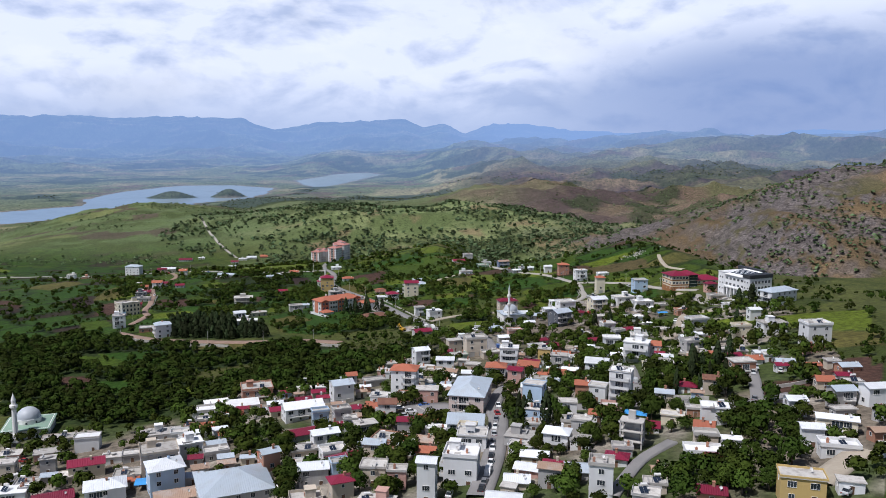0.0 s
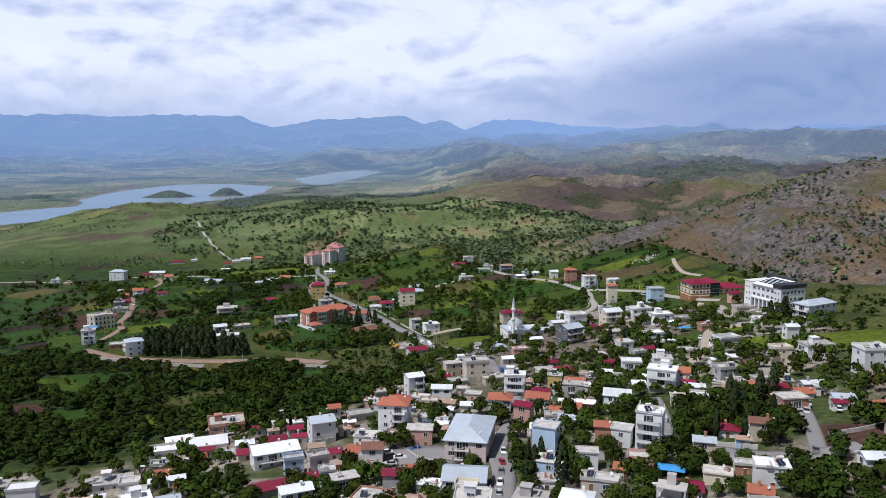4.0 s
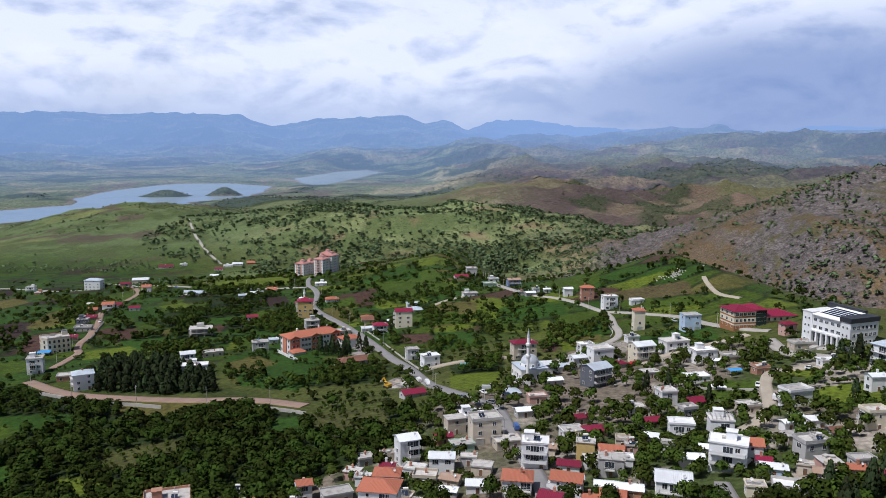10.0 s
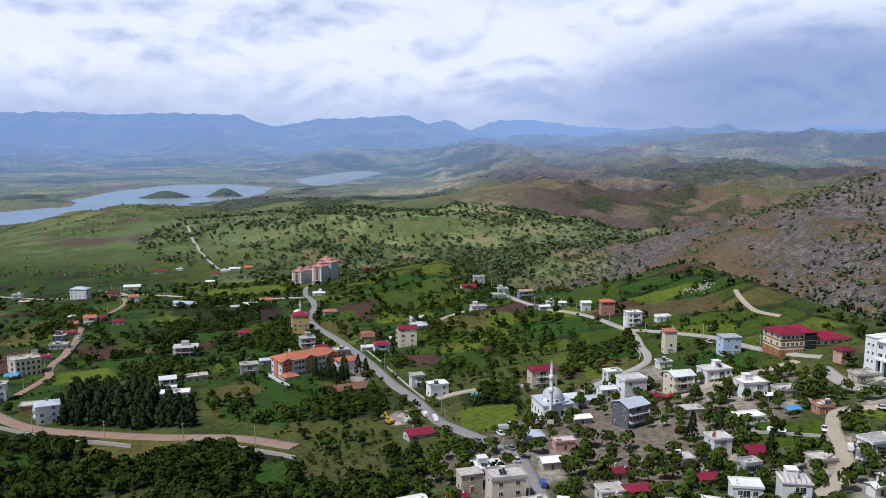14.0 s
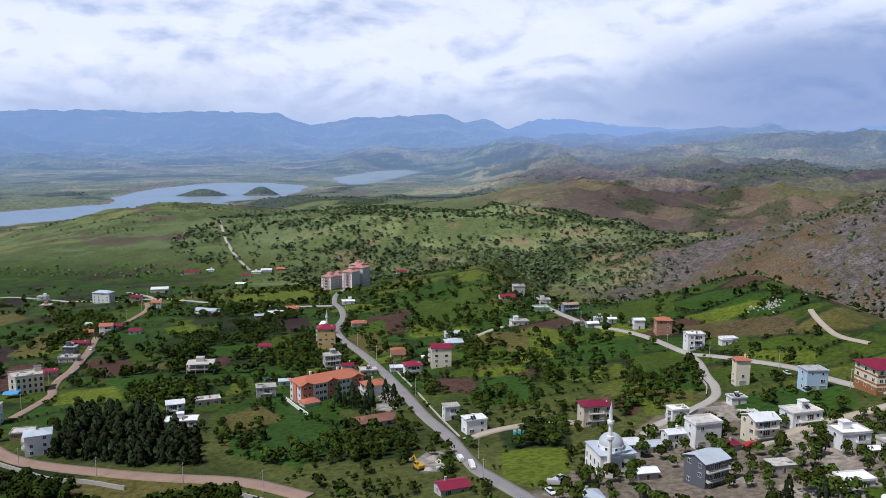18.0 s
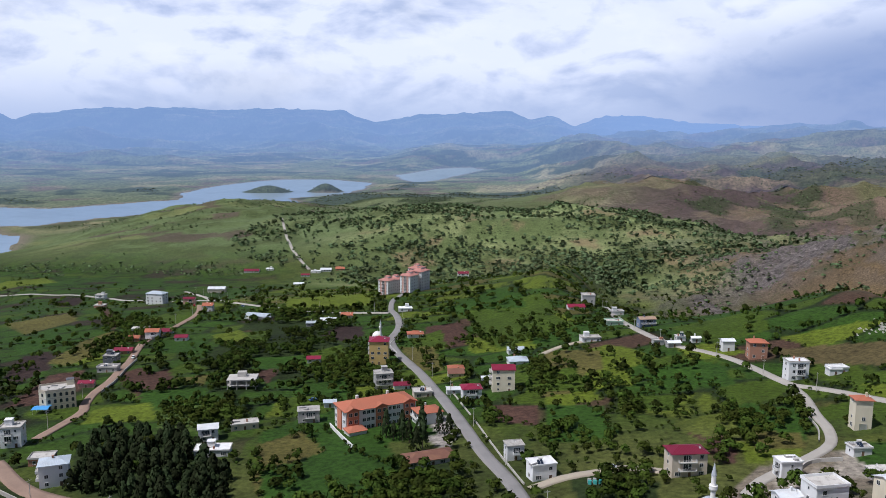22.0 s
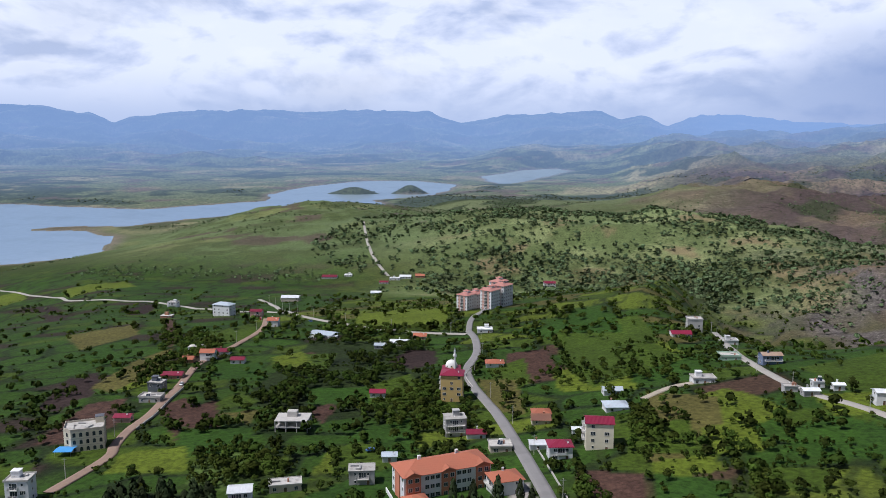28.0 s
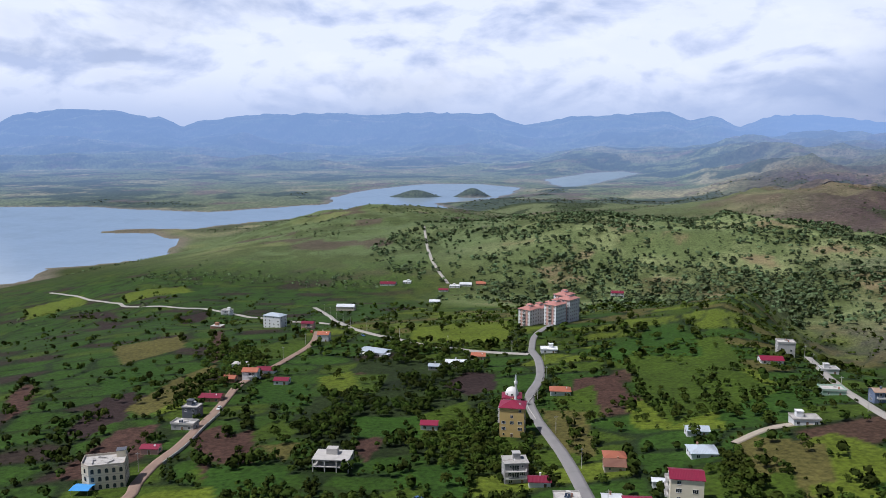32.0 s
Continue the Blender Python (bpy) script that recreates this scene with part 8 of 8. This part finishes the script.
def car_meshes(van):
    body = bmesh.new()
    if van:
        prof = [(-2.35, 0.45, 0.9), (-2.3, 0.4, 1.75), (1.0, 0.4, 1.8), (1.7, 0.4, 1.15), (2.3, 0.42, 0.95), (2.36, 0.5, 0.7)]
    else:
        prof = [(-2.1, 0.45, 0.75), (-2.0, 0.35, 0.92), (-1.2, 0.3, 0.95), (0.9, 0.3, 0.95), (1.8, 0.34, 0.85), (2.1, 0.45, 0.62)]
    loft(body, [[(-0.82, y, lo), (0.82, y, lo), (0.86, y, (lo + hi) / 2), (0.78, y, hi), (-0.78, y, hi), (-0.86, y, (lo + hi) / 2)] for y, lo, hi in prof])
    cab = bmesh.new()
    if van:
        loft(cab, [[(-0.8, y, z0), (0.8, y, z0), (0.72, y, z1), (-0.72, y, z1)] for y, z0, z1 in ((-1.9, 1.2, 1.7), (0.95, 1.2, 1.7), (1.62, 1.16, 1.2))])
        for v in cab.verts:
            v.co.x *= 1.04
    else:
        loft(cab, [[(-0.76, y, 0.93), (0.76, y, 0.93), (0.6, y, z1), (-0.6, y, z1)] for y, z1 in ((-1.65, 0.97), (-1.1, 1.38), (0.2, 1.42), (0.95, 0.97))])
    roof = bmesh.new()
    if van:
        add_box(roof, -0.7, 0.7, -2.2, 1.0, 1.8, 1.86)
    else:
        add_box(roof, -0.56, 0.56, -1.1, 0.2, 1.4, 1.45)
    wheel = bmesh.new()
    bmesh.ops.create_cone(wheel, cap_ends=True, segments=12, radius1=0.32, radius2=0.32, depth=0.22, matrix=Matrix.Rotation(math.pi / 2, 4, "Y"))
    lamp = bmesh.new(); add_box(lamp, -0.16, 0.16, -0.03, 0.03, -0.07, 0.07)
    out = []
    for name, bm in (("body", body), ("glass", cab), ("roof", roof), ("wheel", wheel), ("lamp", lamp)):
        me = bpy.data.meshes.new(name); bm.to_mesh(me); bm.free(); out.append(me)
    return out


CARS = {}


def car(x, y, rz, paint, van=False):
    """One vehicle of each paint is built, the others are copies of it."""
    z = float(H(x, y)) + 0.38
    for line, width, lift in ROAD_LINES:
        if min(math.hypot(x - a, y - b) for a, b in line) < width / 2 + 0.5:
            z = max(z, float(H(x, y)) + lift + 0.03)
    m = pose(x, y, z, 0, 0, rz)
    if (paint, van) in CARS:
        return copy_thing(CARS[(paint, van)], m)
    body, glass, roof, wheel, lamp = car_meshes(van)
    top = empty("van" if van else "car", x, y, z, rz, f"{paint} {'panel van' if van else 'saloon car'} parked on the road", "van" if van else "car", "parked vehicles")
    for me, mat in ((body, PAINT[paint]), (glass, CAR_GLASS), (roof, PAINT[paint])):
        me.materials.append(mat)
        share(me.name.split(".")[0], me, top, Matrix())
    wheel.materials.append(TYRE)
    for a in (-0.76, 0.76):
        for b in (-1.3, 1.35):
            share("wheel", wheel, top, pose(a, b, 0.32))
    for a in (-0.55, 0.55):
        for b, mat in ((2.1 if not van else 2.34, LAMP_WHITE), (-2.08 if not van else -2.36, LAMP_RED)):
            me = lamp.copy(); me.materials.append(mat)
            share("headlight" if b > 0 else "tail_light", me, top, pose(a, b, 0.62))
    CARS[(paint, van)] = top
    return top


def wall_along(name, height, material, *pts):
    line = smooth_line(pts, 3.0)
    L = np.array(line)
    t = np.gradient(L, axis=0); t /= np.linalg.norm(t, axis=1)[:, None]
    nrm = np.stack([t[:, 1], -t[:, 0]], 1)
    z = H(L[:, 0], L[:, 1])
    rows = []
    for off, dz in ((-0.16, -1.2), (-0.16, height), (0.16, height), (0.16, -1.2)):
        P = L + nrm * off
        rows.append(np.stack([P[:, 0], P[:, 1], z + dz], 1))
    me = grid_mesh(name, np.concatenate(rows), 4, len(L))
    me.polygons.foreach_set("use_smooth", np.zeros(len(me.polygons), bool))
    me.materials.append(material)
    ob = new(name, me)
    words = {"retaining_wall": "long pale stone retaining wall below the earth road", "yard_wall": "low rendered yard wall beside the buildings", "terrace_wall": "low dry-stone terrace wall of a garden plot",
             "roadside_wall": "low concrete wall along the road edge", "field_wall": "low dry-stone wall across the hillside"}
    return tagged(ob, words[name], "wall", kind="structure")


POLE_ME = []


def pole(x, y, rz):
    if not POLE_ME:
        a = bmesh.new(); add_tube(a, 0, 0, -1.0, 8.2, 0.14, 0.09, 8)
        b = bmesh.new(); add_box(b, -0.9, 0.9, -0.05, 0.05, 7.5, 7.62)
        c = bmesh.new(); add_tube(c, 0, 0, 0, 0.22, 0.05, 0.05, 6)
        for name, bm, mat in (("post", a, CONCRETE), ("crossarm", b, STEEL), ("insulator", c, TYRE)):
            me = bpy.data.meshes.new(name); bm.to_mesh(me); bm.free(); me.materials.append(mat); POLE_ME.append(me)
    top = empty("utility_pole", x, y, float(H(x, y)), rz, "grey concrete utility pole with a steel crossarm", "utility pole", "poles along the roads")
    share("post", POLE_ME[0], top, Matrix()); share("crossarm", POLE_ME[1], top, Matrix())
    for u in (-0.75, 0.0, 0.75):
        share("insulator", POLE_ME[2], top, pose(u, 0, 7.62))


def poles():
    for k, every in ((0, 11), (2, 10), (4, 12), (6, 8), (7, 9), (8, 9), (5, 12), (17, 9)):
        line, width, lift = ROAD_LINES[k]
        for i in range(3, len(line) - 2, every):
            (ax, ay), (bx, by) = line[i - 1], line[i + 1]
            d = math.hypot(bx - ax, by - ay)
            x, y = line[i][0] + (by - ay) / d * (width / 2 + 1.2), line[i][1] - (bx - ax) / d * (width / 2 + 1.2)
            if not any(math.hypot(x - a, y - b) < 0.7 * c for a, b, c in BUILT):
                pole(x, y, -math.degrees(math.atan2(bx - ax, by - ay)))


poles()


def pool_cover(x, y):
    bm = bmesh.new(); add_tube(bm, 0, 0, -0.4, 0.55, 3.0, 3.0, 24); add_tube(bm, 0, 0, 0.55, 0.8, 3.0, 0.4, 24)
    ob = part("round_water_basin", bm, ROOFS["whitewash"], None)
    ob.matrix_world = pose(x, y, float(H(x, y)))
    tagged(ob, "round white covered water basin on the grass", "water basin")


pool_cover(122.5, 394)


def headstones():
    rng = random.Random(9)
    bm = bmesh.new()
    for _ in range(48):
        x, y = 188 + rng.gauss(0, 5.5), 632 + rng.gauss(0, 5.5)
        z = float(H(x, y))
        add_box(bm, x - 0.3, x + 0.3, y - 0.1, y + 0.1, z - 0.3, z + rng.uniform(0.4, 0.9)); add_box(bm, x - 0.35, x + 0.35, y - 1.6, y - 0.12, z - 0.3, z + 0.2)
    ob = part("headstones", bm, STONE, None)
    tagged(ob, "small pale stone graves of the hillside graveyard", "graveyard", kind="stuff")


headstones()
# cars: place, turn, paint
car(28.9, 267.6, -182, "white")
car(27.4, 258.7, 3, "red")
car(26.1, 251.0, 171, "grey")
car(24.8, 243.0, 169, "white")
car(23.6, 236.1, 355, "silver")
car(22.3, 228.7, 354, "grey")
car(21.5, 222.8, 172, "white")
car(20.4, 216.1, 349, "black")
car(19.5, 210.1, 164, "white")
car(17.9, 202.7, 167, "white", van=True)
car(16.3, 196.5, 347, "grey")
car(15.1, 192.0, 346, "black")
car(8.2, 198.4, 347, "grey")
car(6.8, 192.0, 347, "white")
car(-5.8, 281.5, -82, "white")
car(-1.9, 274.9, -88, "white")
car(3.0, 281.3, 99, "blue")
car(0.1, 287.5, 129, "silver")
car(-5.0, 270.4, 94, "silver")
car(-37.4, 213.4, 43, "white", van=True)
car(-34.5, 219.2, 222, "silver")
car(-32.3, 224.2, 12, "red")
car(-40.6, 224.4, 187, "white")
car(-39.9, 217.6, 132, "white")
car(-35.7, 234.3, 188, "white")
car(103.2, 228.9, -26, "grey")
car(117.0, 260.0, 160, "silver")
car(121.3, 267.2, 162, "silver")
car(125.4, 257.5, -23, "white")
car(79.9, 274.3, -18, "silver", van=True)
car(-138.2, 271.4, 194, "white")
car(-136.6, 263.1, -53, "white", van=True)
car(-134.6, 257.6, -51, "grey")
car(-141.6, 280.7, 263, "red")
car(88.4, 152.9, -50, "silver")
car(26.0, 407.5, 25, "grey")
car(34.8, 414.0, -158, "white")
car(37.0, 421.3, 264, "silver", van=True)
car(39.3, 427.2, 126, "silver")
car(8.0, 426.1, -54, "white", van=True)
car(35.7, 396.7, 46, "grey")
car(36.3, 386.3, 9, "silver")
car(97.1, 312.5, -48, "silver", van=True)
car(134.6, 387.2, 155, "white")
car(131.8, 367.8, 333, "white", van=True)
car(160.0, 397.6, 244, "white")
car(41.3, 367.8, 1, "blue", van=True)
car(13.3, 446.9, 191, "white", van=True)
car(39.2, 495.2, 77, "silver")
car(139.8, 608.2, 38, "red")
car(110.1, 450.8, -57, "white")
car(104.7, 445.2, 118, "red", van=True)
car(149.9, 521.4, -175, "silver")
car(-267.5, 898.8, 18, "red", van=True)
car(-220.6, 888.5, 224, "blue")
car(9.6, 455.6, 15, "white", van=True)
car(-68.3, 699.3, 20, "silver")
car(-216.6, 649.8, -167, "blue")
car(-216.7, 679.7, -165, "white")
car(-191.9, 861.7, 55, "white", van=True)
car(-87.1, 595.9, -48, "blue")
# walls: height, thickness, line
wall_along("retaining_wall", 1.6, STONE, (-178.6, 489.6), (-158.7, 477.2), (-136.9, 464.8), (-121.6, 461.1), (-105.5, 454.1))
wall_along("retaining_wall", 1.5, STONE, (-66.3, 443.3), (-56.5, 436.0), (-44.2, 426.5), (-37.1, 420.3))
wall_along("yard_wall", 1.6, WALLS["white"], (-69.6, 553.8), (-61.8, 538.4), (-54.1, 524.4))
wall_along("yard_wall", 1.4, CONCRETE, (80.5, 250.4), (87.2, 245.1), (93.1, 239.0))
wall_along("terrace_wall", 1.2, STONE, (104.1, 224.3), (111.2, 222.0), (120.3, 224.6))
wall_along("terrace_wall", 1.2, STONE, (112.3, 239.4), (119.6, 238.6), (127.5, 239.5))
wall_along("terrace_wall", 1.0, STONE, (113.9, 395.3), (124.2, 388.2), (133.5, 380.5))
wall_along("yard_wall", 1.3, CONCRETE, (93.2, 480.5), (102.1, 490.0), (111.8, 489.9))
wall_along("roadside_wall", 0.8, CONCRETE, (10.2, 483.4), (-0.3, 522.1), (-9.6, 559.3), (-23.3, 611.2))
wall_along("roadside_wall", 0.8, CONCRETE, (-64.9, 749.6), (-69.2, 726.1), (-61.6, 702.7))
wall_along("yard_wall", 1.2, CONCRETE, (170.1, 423.9), (184.6, 425.3), (182.6, 400.0))
wall_along("yard_wall", 1.3, CONCRETE, (-3.2, 289.6), (3.4, 273.7), (9.3, 266.5))
wall_along("roadside_wall", 1.3, STONE, (-213.0, 677.0), (-206.8, 650.0), (-200.8, 627.0), (-197.6, 606.0))
wall_along("roadside_wall", 0.9, CONCRETE, (123.0, 571.0), (121.8, 556.0), (117.9, 536.0), (115.9, 521.0), (111.5, 508.5))


# ---- the building yard beside the road ----
SAND = surface("heaped_sand", (0.34, 0.29, 0.24), 0.95, 0.3, 1.2, 0.2, (0.22, 0.17, 0.13), 0.5, 0.05)
DIGGER = surface("yellow_machine_paint", (0.55, 0.32, 0.02), 0.5, 0.15, 1, 0.2, (0.3, 0.2, 0.06), 0.4, 0.0)
WRAP = surface("turquoise_pallet_wrap", (0.06, 0.36, 0.34), 0.4, 0.15, 1, 0.2, None, 0.2, 0.02)


def heap(x, y, r, h, material, label, seed):
    """A heap with an uneven foot and a blunt top."""
    rng = random.Random(seed)
    bm = bmesh.new()
    rows = []
    for k in range(6):
        t = k / 5
        rows.append([bm.verts.new((r * (1 - t) ** 0.8 * rng.uniform(0.85, 1.12) * math.cos(a), r * (1 - t) ** 0.8 * rng.uniform(0.85, 1.12) * math.sin(a), -0.5 + (h + 0.5) * t ** 0.9 + rng.uniform(-0.08, 0.08)))
                     for a in (2 * math.pi * i / 18 for i in range(18))])
    tip = bm.verts.new((0, 0, h))
    for p, q in zip(rows, rows[1:]):
        for i in range(18):
            bm.faces.new((p[i], p[(i + 1) % 18], q[(i + 1) % 18], q[i])).smooth = True
    for i in range(18):
        bm.faces.new((rows[-1][i], rows[-1][(i + 1) % 18], tip))
    ob = part("spoil_mound", bm, material, None)
    ob.matrix_world = pose(x, y, float(H(x, y)), 0, 0, rng.uniform(0, 360))
    tagged(ob, label, "mound", "mounds in the building yard")


def pallet(x, y, rz, material, label):
    top = empty("block_pallet", x, y, float(H(x, y)) + 0.05, rz, label, "pallet", "pallets in the building yard")
    box_part("skid", top, DOOR, (-0.6, 0.6, -0.5, 0.5, -0.3, 0.14))
    for k in range(3):
        box_part("course", top, material, (-0.58 + 0.01 * k, 0.58 - 0.01 * k, -0.48, 0.48, 0.15 + 0.42 * k, 0.15 + 0.42 * k + 0.4))


def digger(x, y, rz):
    top = empty("excavator", x, y, float(H(x, y)), rz, "yellow tracked excavator standing in the building yard", "excavator")
    for u in (-1.0, 1.0):
        box_part("track", top, TYRE, (u - 0.3, u + 0.3, -1.6, 1.6, 0.0, 0.75))
    box_part("chassis", top, STEEL, (-0.7, 0.7, -0.9, 0.9, 0.4, 0.9))
    box_part("body", top, DIGGER, (-1.2, 1.2, -1.8, 1.0, 0.95, 2.0))
    c = box_part("cab", top, DIGGER, (-1.15, -0.2, -0.3, 1.2, 2.0, 2.9))
    box_part("glass", c, CAR_GLASS, (-1.17, -0.18, -0.1, 1.22, 2.15, 2.75))
    for name, y0, z0, a, length in (("boom", 0.9, 1.6, 50, 3.4), ("arm", 3.0, 4.1, -55, 2.6)):
        p = box_part(name, top, DIGGER, (-0.18, 0.18, 0.0, length, -0.2, 0.2)); p.matrix_local = pose(0.3, y0, z0) @ Matrix.Rotation(radians(a), 4, "X")
    p = box_part("bucket", top, STEEL, (-0.5, 0.5, 0.0, 0.7, -0.5, 0.3)); p.matrix_local = pose(0.3, 4.4, 2.0)


for hx0, hy0, r0, h0, mat0, label0, seed0 in ((4.5, 456.5, 3.6, 1.9, STONE, "grey mound of gravel in the building yard", 1), (0.5, 461.0, 2.8, 1.3, SAND, "brown mound of sand in the building yard", 2),
                                              (-3.5, 455.0, 3.0, 1.2, SAND, "reddish mound of spoil in the building yard", 3), (-1.0, 449.5, 2.2, 1.0, STONE, "low grey mound of rubble in the building yard", 4)):
    heap(hx0, hy0, r0, h0, mat0, label0, seed0)
for k in range(8):
    pallet(2.0 + 1.6 * (k % 4), 446.0 + 1.5 * (k // 4), 12, WALLS["grey"], "pallet of grey concrete building blocks")
for k in range(5):
    pallet(31.0 + 1.7 * (k % 3), 482.0 + 1.6 * (k // 3), -20, WRAP if k < 3 else WALLS["grey"], "pallet of building blocks in turquoise wrap" if k < 3 else "pallet of grey concrete building blocks")
digger(-4.5, 450.5, 40)
